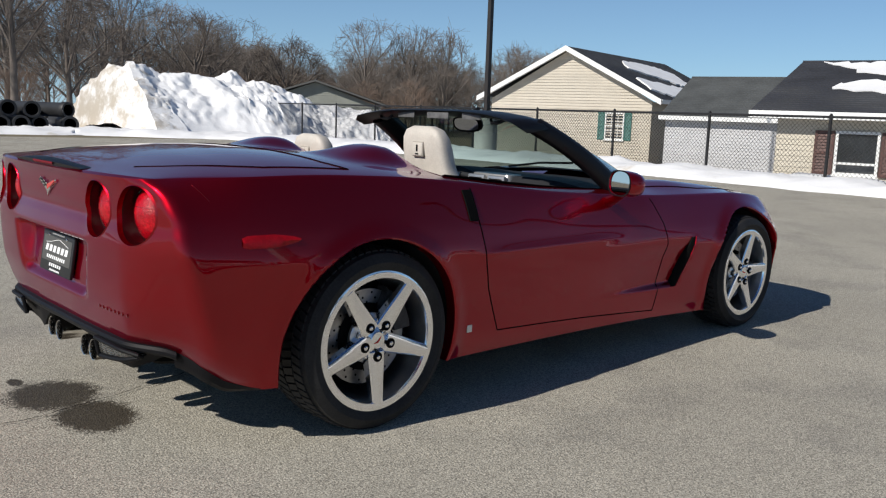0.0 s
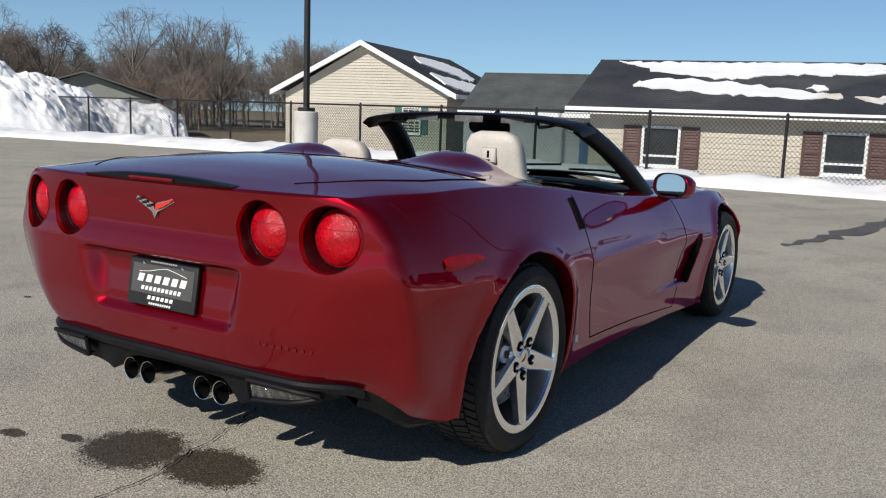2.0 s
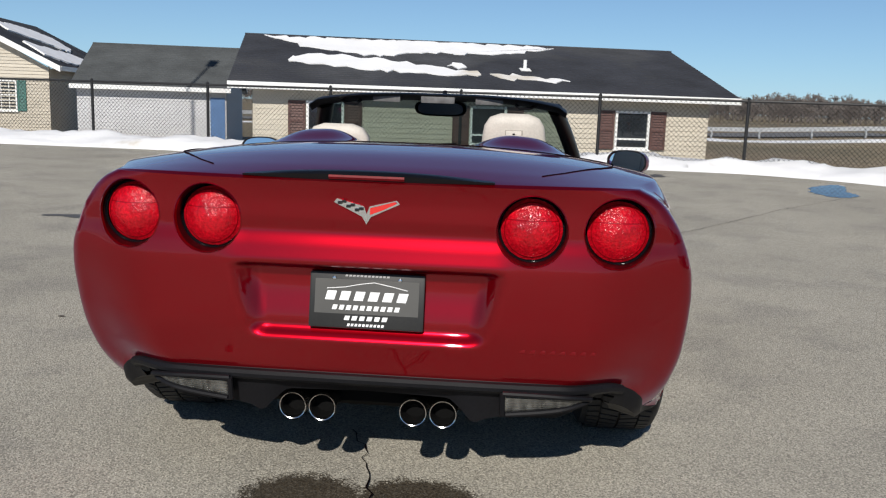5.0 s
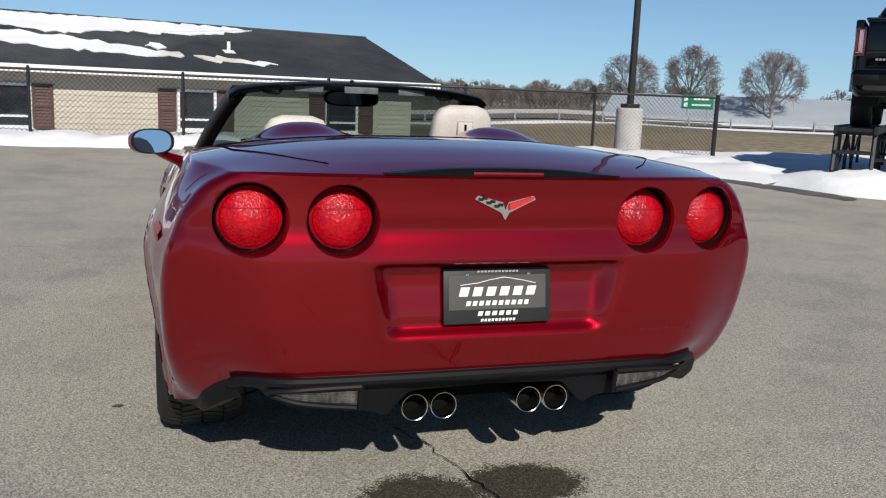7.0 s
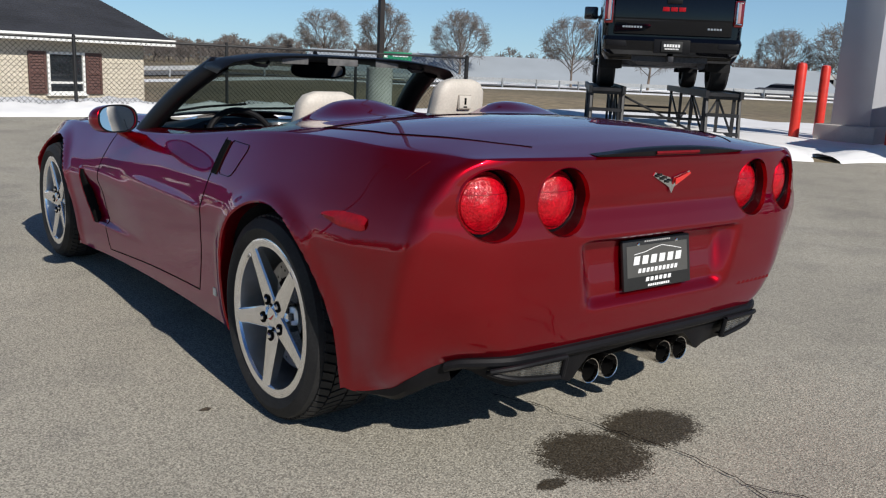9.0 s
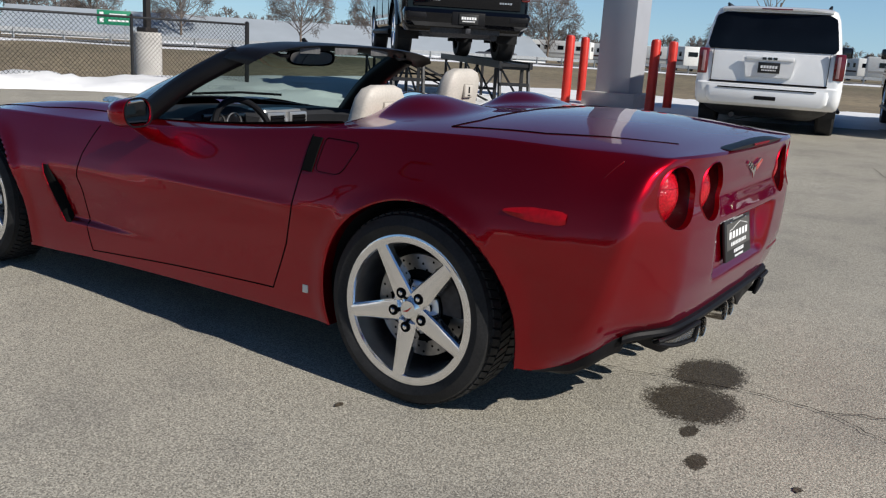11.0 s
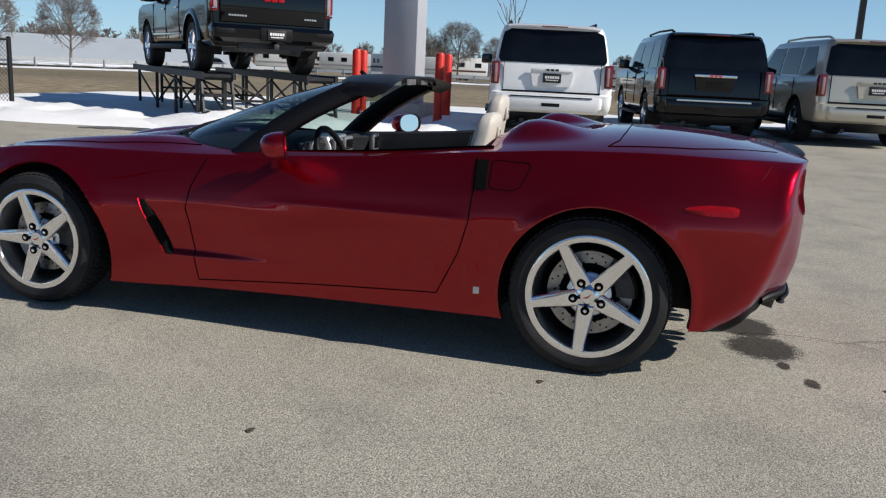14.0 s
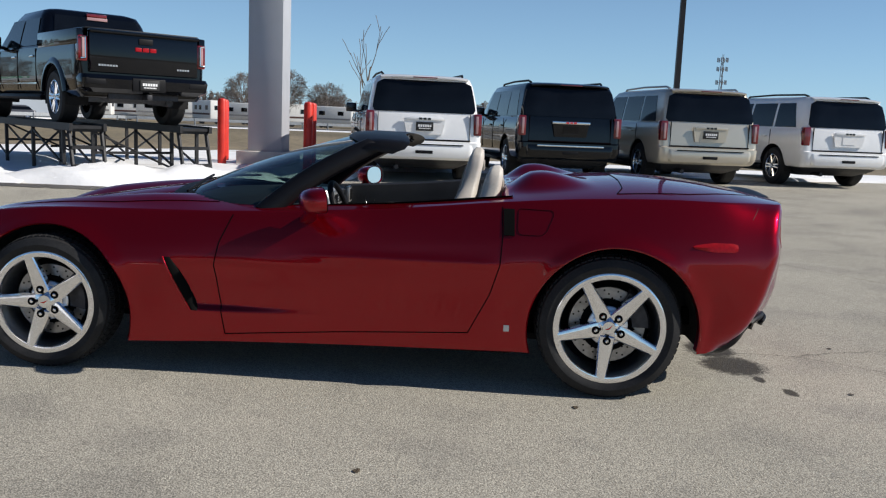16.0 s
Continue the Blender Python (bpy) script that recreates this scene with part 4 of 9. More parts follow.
# ---- wheels ----
def wheel(centre, s, r_tyre, r_rim, half, name):
    w = part(name, revolve(bmesh.new(), [(r_rim + 0.002, -half + 0.01), (r_rim + 0.012, -half + 0.002), (r_rim + 0.035, -half - 0.004), (r_tyre - 0.035, -half + 0.0), (r_tyre - 0.013, -half + 0.012),
                                         (r_tyre - 0.009, -half + 0.026), (r_tyre - 0.006, -half + 0.055), (r_tyre - 0.006, half - 0.055), (r_tyre - 0.009, half - 0.026), (r_tyre - 0.013, half - 0.012),
                                         (r_tyre - 0.035, half), (r_rim + 0.035, half + 0.004), (r_rim + 0.012, half - 0.002), (r_rim + 0.002, half - 0.01)], 80), M["rubber"], car, "black low-profile tyre on a polished five-spoke wheel")
    # tread: grooves as raised blocks
    bm = bmesh.new()
    for k in range(66):
        a = 2 * math.pi * k / 66
        for y0, y1, sk in ((-half + 0.030, -half * 0.50, 0.5), (-half * 0.46, -0.004, -0.35), (0.004, half * 0.46, 0.35), (half * 0.50, half - 0.030, -0.5)):
            pts = []
            for y, da in ((y0, 0.0), (y1, 0.0)):
                pts.append((y, a + sk * (y - y0) * 0.6 / 0.3))
            wd = 2 * math.pi / 66 * 0.37
            quad = [(pts[0][0], pts[0][1] - wd), (pts[1][0], pts[1][1] - wd), (pts[1][0], pts[1][1] + wd), (pts[0][0], pts[0][1] + wd)]
            lo = [bm.verts.new((math.cos(t) * (r_tyre - 0.012), y, math.sin(t) * (r_tyre - 0.012))) for y, t in quad]
            hi = [bm.verts.new((math.cos(t) * (r_tyre + (0.004 if abs(y) < half - 0.035 else -0.002)), y, math.sin(t) * (r_tyre + (0.004 if abs(y) < half - 0.035 else -0.002)))) for y, t in quad]
            bm.faces.new(hi)
            for i in range(4):
                j = (i + 1) % 4
                bm.faces.new((lo[i], lo[j], hi[j], hi[i]))
    bmesh.ops.recalc_face_normals(bm, faces=bm.faces)
    part("tread", bm, M["rubber"], w, flat=True)
    o = half - 0.012
    bm = revolve(bmesh.new(), [(r_rim + 0.004, o - 0.002), (r_rim + 0.004, o + 0.004), (r_rim - 0.002, o + 0.006), (r_rim - 0.006, o + 0.0065), (r_rim - 0.023, o + 0.003), (r_rim - 0.027, o - 0.006)], 72)
    rim = part("rim", bm, M["rim"], w, "polished alloy rim")
    bm = revolve(bmesh.new(), [(r_rim - 0.027, o - 0.006), (r_rim - 0.030, o - 0.03), (r_rim - 0.034, o - 0.07), (r_rim - 0.05, -o)], 72)
    part("rim_barrel", bm, M["rim_in"], rim, "bare alloy rim barrel")
    bm = bmesh.new()
    for k in range(5):
        a = radians(90 + 72 * k)
        rot = Matrix.Rotation(-a, 4, 'Y')
        secs = []
        for q, hw, yo, dp in ((0.045, 0.038, o - 0.012, 0.045), (0.10, 0.0345, o - 0.008, 0.040), (0.16, 0.0290, o - 0.003, 0.034), (r_rim - 0.03, 0.0245, o + 0.003, 0.028), (r_rim - 0.018, 0.0255, o + 0.0045, 0.025)):
            secs.append([rot @ Vector(p) for p in ((q, yo - dp, -hw), (q, yo - 0.007, -hw), (q, yo - 0.0015, -hw + 0.005), (q, yo + 0.0012, -hw * 0.4), (q, yo + 0.0012, hw * 0.4), (q, yo - 0.0015, hw - 0.005), (q, yo - 0.007, hw), (q, yo - dp, hw))])
        vs = grid_sheet(bm, secs, close=True)
        bm.faces.new(vs[0])
        bm.faces.new(vs[-1])
    bmesh.ops.recalc_face_normals(bm, faces=bm.faces)
    part("spokes", bm, M["rim"], rim, "five straight polished spokes", sharp=0.4)
    bm = revolve(bmesh.new(), [(0.0001, o - 0.008), (0.030, o - 0.009), (0.034, o - 0.013), (0.060, o - 0.020), (0.078, o - 0.030), (0.080, o - 0.06)], 40)
    part("hub", bm, M["rim"], rim, "polished hub with plain cap")
    bm = bmesh.new()
    slab(bm, [(-0.020, o - 0.0075, 0.004), (-0.004, o - 0.0075, -0.004), (0.006, o - 0.0075, -0.006), (0.022, o - 0.0075, 0.003), (0.004, o - 0.0075, 0.001)], -0.001)
    part("hub_mark", bm, M["red_enamel"], rim)
    for k in range(5):
        a = radians(90 + 72 * k)
        spot = (0.062 * math.cos(a), 0, 0.062 * math.sin(a))
        # near-black ring: the nut recess's shade is put into the colour
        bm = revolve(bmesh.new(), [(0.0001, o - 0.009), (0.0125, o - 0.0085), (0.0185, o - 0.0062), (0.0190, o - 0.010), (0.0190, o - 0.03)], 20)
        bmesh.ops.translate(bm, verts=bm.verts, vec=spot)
        well = part("nut_recess", bm, M["soot_and_shade"], rim, "near-black ring for the shaded recess round a wheel nut")
        bm = revolve(bmesh.new(), [(0.0001, o + 0.001), (0.006, o + 0.0002), (0.0092, o - 0.003), (0.0105, o - 0.009), (0.0105, o - 0.02)], 6)
        bmesh.ops.translate(bm, verts=bm.verts, vec=spot)
        part("wheel_nut", bm, M["chrome"], rim, "chrome hexagonal wheel nut", flat=True)
    # brake disc with drilled holes as dark spots, and caliper
    rd = r_rim * 0.70
    bm = revolve(bmesh.new(), [(0.07, o - 0.060), (0.075, o - 0.085), (rd - 0.065, o - 0.086), (rd, o - 0.086), (rd, o - 0.112), (0.07, o - 0.112)], 64)
    disc = part("brake_disc", bm, M["disc"], w, "drilled steel brake disc")
    # near-black ring drawn for the shade between hat and disc
    part("disc_bell", revolve(bmesh.new(), [(0.094, o - 0.066), (0.097, o - 0.083), (rd - 0.052, o - 0.0835)], 48), M["soot_and_shade"], disc, "near-black ring for the shade between hat and disc")
    part("disc_hat", revolve(bmesh.new(), [(0.050, o - 0.046), (0.088, o - 0.052), (0.094, o - 0.056), (0.095, o - 0.068)], 48), M["rim_in"], disc, "bright steel disc hat")
    bm = bmesh.new()
    for k in range(48):
        a = 2 * math.pi * k / 48
        q = rd - 0.014 - 0.018 * (k % 3)
        bmesh.ops.create_circle(bm, cap_ends=True, segments=8, radius=0.0048, matrix=Matrix.Translation((q * math.cos(a), o - 0.0855, q * math.sin(a))) @ Matrix.Rotation(radians(90), 4, 'X'))
    tagged(part("disc_holes", bm, M["soot_and_shade"], disc), kind="stuff")
    bm = bmesh.new()
    rows = []
    for a in np.linspace(radians(150), radians(210), 10):
        rows.append([Vector((q * math.cos(a), y, q * math.sin(a))) for q, y in ((rd - 0.07, o - 0.085), (rd - 0.065, o - 0.052), (rd + 0.008, o - 0.052), (rd + 0.02, o - 0.075), (rd + 0.02, o - 0.12))])
    vs = grid_sheet(bm, rows)
    bm.faces.new(vs[0])
    bm.faces.new(vs[-1][::-1])
    part("brake_caliper", bm, M["dark_metal"], w, "dark brake caliper")
    # backing plate coloured near-black to hold the shade behind the spokes
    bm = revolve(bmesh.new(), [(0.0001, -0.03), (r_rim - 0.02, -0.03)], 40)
    part("brake_shield", bm, M["soot_and_shade"], w, "backing plate, near-black for the shade behind the spokes")
    w.matrix_basis = Matrix.Translation((centre[0], s * centre[2], centre[1])) @ Matrix.Rotation(0 if s > 0 else math.pi, 4, 'Z') @ Matrix.Rotation(radians(centre[3]), 4, 'Y')
    return w


for s in (1, -1):
    wheel((0.0, 0.337, 0.772, 30 if s > 0 else 36), s, 0.336, 0.256, 0.136, "rear_wheel")
    wheel((2.680, 0.322, 0.782, 18 if s > 0 else -15), s, 0.321, 0.243, 0.118, "front_wheel")


# ---- windscreen, mirrors, cabin ----
def base_rail(t):
    """Foot of the windscreen, t from -1 (right) to 1 (left)."""
    y = 0.735 * t
    return Vector((2.16 - 0.50 * abs(t) ** 4.5, y, 0.858 - 0.054 * abs(t) ** 2))


def head_rail(t):
    y = 0.575 * t
    return Vector((1.305 - 0.140 * abs(t) ** 2.2, y, 1.164 - 0.030 * abs(t) ** 3))


def screen(t, k):
    """A place on the windscreen; k from the foot (0) to the header (1), slightly bowed."""
    p = base_rail(t).lerp(head_rail(t), k)
    return p + Vector((0.018, 0, 0.020)) * math.sin(math.pi * k)


windscreen = part("windscreen", bmesh.new(), M["windshield"], car, "clear raked windscreen glass in a black frame")
bm = bmesh.new()
grid_sheet(bm, [[screen(t, k) for t in np.linspace(-0.97, 0.97, 25)] for k in np.linspace(0.0, 1, 13)])
for f in bm.faces:
    f.smooth = True
bm.to_mesh(windscreen.data)
bm.free()
windscreen.visible_shadow = False
for s in (1, -1):
    bm = bmesh.new()
    rows = []
    for k in np.linspace(-0.03, 1.0, 16):
        p = screen(s * 1.0, k)
        w = 0.030 + 0.012 * k
        rows.append([p + Vector(v) for v in ((0.040, -0.040 * s, 0.018), (0.026, 0.004 * s, 0.020), (-0.002, 0.016 * s, 0.010), (-0.044 - w * 0.3, 0.016 * s, -0.027), (-0.062, -0.006 * s, -0.040), (-0.046, -0.044 * s, -0.030), (0.0, -0.058 * s, 0.0))])
    vs = grid_sheet(bm, rows, close=True)
    bm.faces.new(vs[0])
    bm.faces.new(vs[-1])
    bmesh.ops.recalc_face_normals(bm, faces=bm.faces)
    part("windscreen_pillar", bm, M["black_vinyl"], windscreen, "thick black windscreen pillar", sharp=1.6)
bm = bmesh.new()
rows = []
for t in np.linspace(-1.06, 1.06, 31):
    p = head_rail(max(-1, min(1, t))) + Vector((-0.02 * max(0, abs(t) - 1), 0.575 * (t - max(-1, min(1, t))), -0.35 * max(0, abs(t) - 1)))
    e = abs(t) ** 4
    ln = 0.255 - 0.075 * e
    rows.append([p + Vector(v) for v in ((0.052, 0, -0.006), (0.02, 0, 0.012), (-0.06, 0, 0.021 - 0.006 * e), (-ln + 0.03, 0, 0.019 - 0.010 * e), (-ln, 0, 0.012 - 0.012 * e), (-ln + 0.03, 0, 0.001 - 0.012 * e), (-0.10, 0, -0.016 - 0.010 * e), (0.0, 0, -0.014))])
vs = grid_sheet(bm, rows, close=True)
bm.faces.new(vs[0])
bm.faces.new(vs[-1])
bmesh.ops.recalc_face_normals(bm, faces=bm.faces)
header = part("windscreen_header", bm, M["black_vinyl"], windscreen, "black padded windscreen header", sharp=1.6)
for y, w, mt in ((0.245, 0.13, "visor_grey"), (-0.245, 0.13, "visor_grey"), (0.0, 0.16, "visor_grey")):
    bm = bmesh.new()
    box(bm, (1.062, y, 1.152), (0.004, w, 0.030), bevel=0.001)
    part("visor_label", bm, M[mt], header, "pale label on the folded visor")
for s in (1, -1):
    bm = bmesh.new()
    tube(bm, [(1.07, 0.47 * s, 1.142), (1.05, 0.44 * s, 1.128), (1.055, 0.39 * s, 1.124), (1.07, 0.37 * s, 1.142)], 0.008, 6)
    part("roof_latch", bm, M["black_trim"], header, "black roof latch hook")
bm = bmesh.new()
rows = []
for t in np.linspace(-1, 1, 31):
    p = base_rail(t * 1.0)
    rows.append([p + Vector(v) for v in ((0.12 - 0.05 * abs(t), 0, -0.022), (0.09 - 0.04 * abs(t), 0, -0.004), (0.0, 0, 0.004), (-0.05, 0, 0.0))])
grid_sheet(bm, rows)
part("cowl_panel", bm, M["black_trim"], windscreen, "black cowl panel under the wipers")
for s, y0 in ((1, 0.48), (-1, -0.05)):
    bm = bmesh.new()
    a, b = screen(y0 / 0.735, 0.03), screen((y0 - 0.50) / 0.735, 0.06)
    tube(bm, [a + Vector((0.06, 0, 0.0)), a.lerp(b, 0.5) + Vector((0.035, 0, 0.02)), b + Vector((0.03, 0, 0.018))], 0.007, 6)
    part("wiper", bm, M["black_trim"], windscreen, "black wiper arm")
# inner mirror on the glass
bm = bmesh.new()
rows = []
for q, dx in ((0.85, 0.030), (1.0, 0.012), (1.0, -0.004)):
    rows.append([Vector((dx, 0.135 * q * math.copysign(abs(math.cos(a)) ** 0.55, math.cos(a)), 0.040 * q * math.copysign(abs(math.sin(a)) ** 0.7, math.sin(a)))) for a in np.linspace(0, 2 * math.pi, 32, endpoint=False)])
vs = grid_sheet(bm, rows, close=True)
bm.faces.new(vs[0])
bmesh.ops.recalc_face_normals(bm, faces=bm.faces)
tube(bm, [(0.02, 0, 0.01), (0.06, 0, 0.05), (0.09, 0, 0.06)], 0.011, 8)
inner = part("inner_mirror", bm, M["black_trim"], windscreen, "black inner rear-view mirror")
inner.matrix_basis = Matrix.Translation((1.275, 0.005, 1.112)) @ Matrix.Rotation(radians(-13), 4, 'Z') @ Matrix.Rotation(radians(-16), 4, 'Y')
bm = bmesh.new()
bm.faces.new([bm.verts.new((-0.0045, 0.119 * math.copysign(abs(math.cos(a)) ** 0.55, math.cos(a)), 0.032 * math.copysign(abs(math.sin(a)) ** 0.7, math.sin(a)))) for a in np.linspace(0, 2 * math.pi, 32, endpoint=False)][::-1])
part("mirror_glass", bm, M["mirror_dim"], inner, "mirror glass")


def door_mirror(s):
    bm = bmesh.new()
    rows = []
    for dx, q in ((0.105, 0.25), (0.098, 0.55), (0.075, 0.82), (0.04, 0.96), (0.0, 1.0), (-0.035, 0.99), (-0.040, 0.93), (-0.030, 0.90)):
        rows.append([Vector((dx, (0.112 * math.copysign(abs(math.cos(a)) ** 0.75, math.cos(a))) * q, 0.068 * q * math.copysign(abs(math.sin(a)) ** 0.8, math.sin(a)) - 0.010 * math.cos(a) * 0)) for a in np.linspace(0, 2 * math.pi, 36, endpoint=False)])
    vs = grid_sheet(bm, rows, close=True)
    bm.faces.new(vs[0])
    bmesh.ops.recalc_face_normals(bm, faces=bm.faces)
    ob = part("door_mirror", bm, M["paint"], body_parts[("door", s)], "red door mirror")
    ob.matrix_basis = Matrix.Translation((1.365, 0.950 * s, 0.874)) @ Matrix.Rotation(radians(22 if s > 0 else -25), 4, 'Z') @ Matrix.Rotation(radians(6 if s > 0 else 4), 4, 'Y') @ Matrix.Diagonal((0.74, 0.92, 0.88, 1))
    bm = bmesh.new()
    bm.faces.new([bm.verts.new((-0.032, 0.102 * math.copysign(abs(math.cos(a)) ** 0.75, math.cos(a)), 0.062 * math.copysign(abs(math.sin(a)) ** 0.8, math.sin(a)))) for a in np.linspace(0, 2 * math.pi, 36, endpoint=False)][::-1])
    part("mirror_glass", bm, M["mirror"], ob, "oval mirror glass")
    bm = bmesh.new()
    rows = []
    for k in range(2):
        q = (1.0, 0.90)[k]
        rows.append([Vector((-0.0405, 0.112 * math.copysign(abs(math.cos(a)) ** 0.75, math.cos(a)) * q, 0.068 * q * math.copysign(abs(math.sin(a)) ** 0.8, math.sin(a)))) for a in np.linspace(0, 2 * math.pi, 36, endpoint=False)])
    grid_sheet(bm, rows, close=True)
    part("mirror_rim", bm, M["black_trim"], ob, "black mirror rim")
    bm = bmesh.new()
    secs = []
    for y, z, lx, lz in ((-0.175, -0.115, 0.12, 0.034), (-0.10, -0.085, 0.085, 0.026), (-0.045, -0.058, 0.07, 0.024), (0.0, -0.03, 0.06, 0.022)):
        secs.append([Vector((0.02 + lx / 2 * math.cos(a), y * s, z + lz * math.sin(a))) for a in np.linspace(0, 2 * math.pi, 14, endpoint=False)])
    grid_sheet(bm, secs, close=True)
    bmesh.ops.recalc_face_normals(bm, faces=bm.faces)
    part("mirror_stalk", bm, M["paint"], ob, "red mirror stalk")


for s in (1, -1):
    door_mirror(s)

# cabin tub
bm = bmesh.new()
box(bm, (1.25, 0, 0.235), (1.9, 1.40, 0.03))
cab = part("cabin_floor", bm, M["cabin_cloth"], car, "black carpeted cabin floor")
for s in (1, -1):
    bm = bmesh.new()
    rows = []
    for x in np.linspace(0.47, 1.80, 24):
        y = surface_y(x, float(shoulder_height(x)))
        zs = float(shoulder_height(x))
        rows.append([Vector((x, (y - 0.085) * s, zs + 0.022)), Vector((x, (y - 0.115) * s, zs + 0.012)), Vector((x, (y - 0.135) * s, zs - 0.05)), Vector((x, (y - 0.130) * s, zs - 0.22)), Vector((x, (y - 0.16) * s, 0.25))])
    grid_sheet(bm, rows)
    trim = part("door_trim", bm, M["cabin"], body_parts[("door", s)], "black inner door trim")
    bm = bmesh.new()
    tube(bm, [(1.05, 0.655 * s, 0.70), (1.18, 0.640 * s, 0.715), (1.30, 0.655 * s, 0.70)], 0.013, 8)
    part("door_pull", bm, M["silver_trim"], trim, "silver door pull")
    bm = bmesh.new()
    revolve(bm, [(0.0001, -0.004), (0.025, -0.003), (0.03, 0.003)], 20)
    bmesh.ops.translate(bm, verts=bm.verts, vec=(1.33, 0.652 * s, 0.735))
    part("door_button", bm, M["silver_trim"], trim)
# bulkhead behind the seats
bm = bmesh.new()
rows = []
for y in np.linspace(-0.70, 0.70, 41):
    z = deck_at(COCKPIT_X, y)
    rows.append([Vector((COCKPIT_X - 0.012, y, z + 0.003)), Vector((COCKPIT_X + 0.020, y, z - 0.008)), Vector((COCKPIT_X + 0.042, y, z - 0.045)), Vector((COCKPIT_X + 0.050, y, z - 0.085))])
grid_sheet(bm, rows)
part("cockpit_rim", bm, M["paint"], car, "painted rear rim of the cockpit")
bm = bmesh.new()
grid_sheet(bm, [[r[-1] + Vector((-0.004, 0, 0.004)), Vector((COCKPIT_X + 0.055, r[-1].y, 0.24))] for r in rows])
part("bulkhead", bm, M["cabin"], car, "black bulkhead behind the seats")
# dashboard
bm = bmesh.new()
rows = []
for y in np.linspace(-0.70, 0.70, 29):
    hood = 0.035 * math.exp(-((y - 0.37) / 0.17) ** 4) + 0.010 * math.exp(-((y + 0.36) / 0.2) ** 4)
    drop = 0.03 * (abs(y) / 0.7) ** 2
    rows.append([Vector((2.12 - 0.42 * (abs(y) / 0.70) ** 4.0, y, 0.822 - drop)), Vector((1.62, y, 0.845 + hood * 0.8 - drop)), Vector((1.50, y, 0.842 + hood - drop)), Vector((1.47, y, 0.815 + hood * 0.7 - drop)), Vector((1.51, y, 0.72)), Vector((1.50, y, 0.60)), Vector((1.62, y, 0.42))])
grid_sheet(bm, rows)
dash = part("dashboard", bm, M["cabin"], car, "black moulded dashboard")
bm = bmesh.new()
hull(bm, [(0.60, 1.40, 1.53, 0.140, 0.03), (0.70, 1.43, 1.55, 0.145, 0.03), (0.800, 1.440, 1.57, 0.150, 0.03), (0.848, 1.462, 1.58, 0.140, 0.03)])
centre_stack = part("centre_stack", bm, M["silver_trim"], dash, "silver centre stack")
def air_vent(name, x, yy, z, w, h, owner):
    """A black vent with slats in a silver surround."""
    surround = part(name, box(bmesh.new(), (x, yy, z), (0.03, w + 0.030, h + 0.030), bevel=0.010), M["silver_trim"], owner, "silver-edged black air vent")
    part("vent_mouth", box(bmesh.new(), (x - 0.0125, yy, z), (0.010, w, h), bevel=0.002), M["soot_and_shade"], surround)
    for k in range(3):
        part("vent_slat", box(bmesh.new(), (x - 0.018, yy, z + h * (k - 1) * 0.30), (0.008, w * 0.94, 0.006)), M["black_gloss"], surround, flat=True)


for yy in (0.075, -0.075):
    air_vent("air_vent", 1.440, yy, 0.800, 0.094, 0.052, centre_stack)
for yy in (0.600, -0.600):
    air_vent("side_air_vent", 1.462, yy, 0.770, 0.070, 0.070, dash)
bm = bmesh.new()
box(bm, (1.475, 0.37, 0.80), (0.02, 0.26, 0.085), bevel=0.008)
part("instrument_cluster", bm, M["black_gloss"], dash, "dark instrument cluster")
for yy in (0.42, 0.32):
    bm = revolve(bmesh.new(), [(0.040, 0.0), (0.044, -0.006), (0.047, 0.0)], 28)
    bmesh.ops.transform(bm, matrix=Matrix.Translation((1.462, yy, 0.80)) @ Matrix.Rotation(radians(-90), 4, 'Z'), verts=bm.verts)
    part("gauge_ring", bm, M["silver_trim"], dash)
bm = bmesh.new()
hull(bm, [(0.25, 0.52, 1.55, 0.13, 0.03), (0.52, 0.52, 1.52, 0.13, 0.03), (0.56, 0.54, 1.50, 0.115, 0.03)])
console = part("centre_console", bm, M["cabin"], car, "black centre console")
bm = bmesh.new()
tube(bm, [(1.22, 0, 0.55), (1.20, 0, 0.62), (1.19, 0, 0.66)], [0.03, 0.012, 0.022], 12)
part("gear_lever", bm, M["black_gloss"], console, "black gear lever")
# steering wheel
bm = bmesh.new()
n1, n2 = 40, 10
R, r = 0.172, 0.0150
rows = [[Vector(((R + r * math.cos(b)) * math.cos(a), (R + r * math.cos(b)) * math.sin(a), r * math.sin(b))) for b in np.linspace(0, 2 * math.pi, n2, endpoint=False)] for a in np.linspace(0, 2 * math.pi, n1, endpoint=False)]
vs = [[bm.verts.new(p) for p in row] for row in rows]
for i in range(n1):
    for j in range(n2):
        bm.faces.new((vs[i][j], vs[(i + 1) % n1][j], vs[(i + 1) % n1][(j + 1) % n2], vs[i][(j + 1) % n2]))
wheel_ob = part("steering_wheel", bm, M["black_trim"], car, "black three-spoke steering wheel with silver spokes")
wheel_ob.matrix_basis = Matrix.Translation((1.335, 0.37, 0.752)) @ Matrix.Rotation(radians(-90 + 22), 4, 'Y')
bm = bmesh.new()
for a in (0, 90, 270):
    d = Vector((-math.cos(radians(a)), math.sin(radians(a)), 0))
    tube(bm, [d * 0.05 + Vector((0, 0, -0.02)), d * 0.165], [0.024, 0.015], 8)
part("wheel_spokes", bm, M["silver_trim"], wheel_ob, "silver spokes")
bm = revolve(bmesh.new(), [(0.0001, 0.012), (0.05, 0.008), (0.065, -0.01), (0.06, -0.04), (0.03, -0.2)], 24)
bmesh.ops.transform(bm, matrix=Matrix.Rotation(radians(90), 4, 'X'), verts=bm.verts)
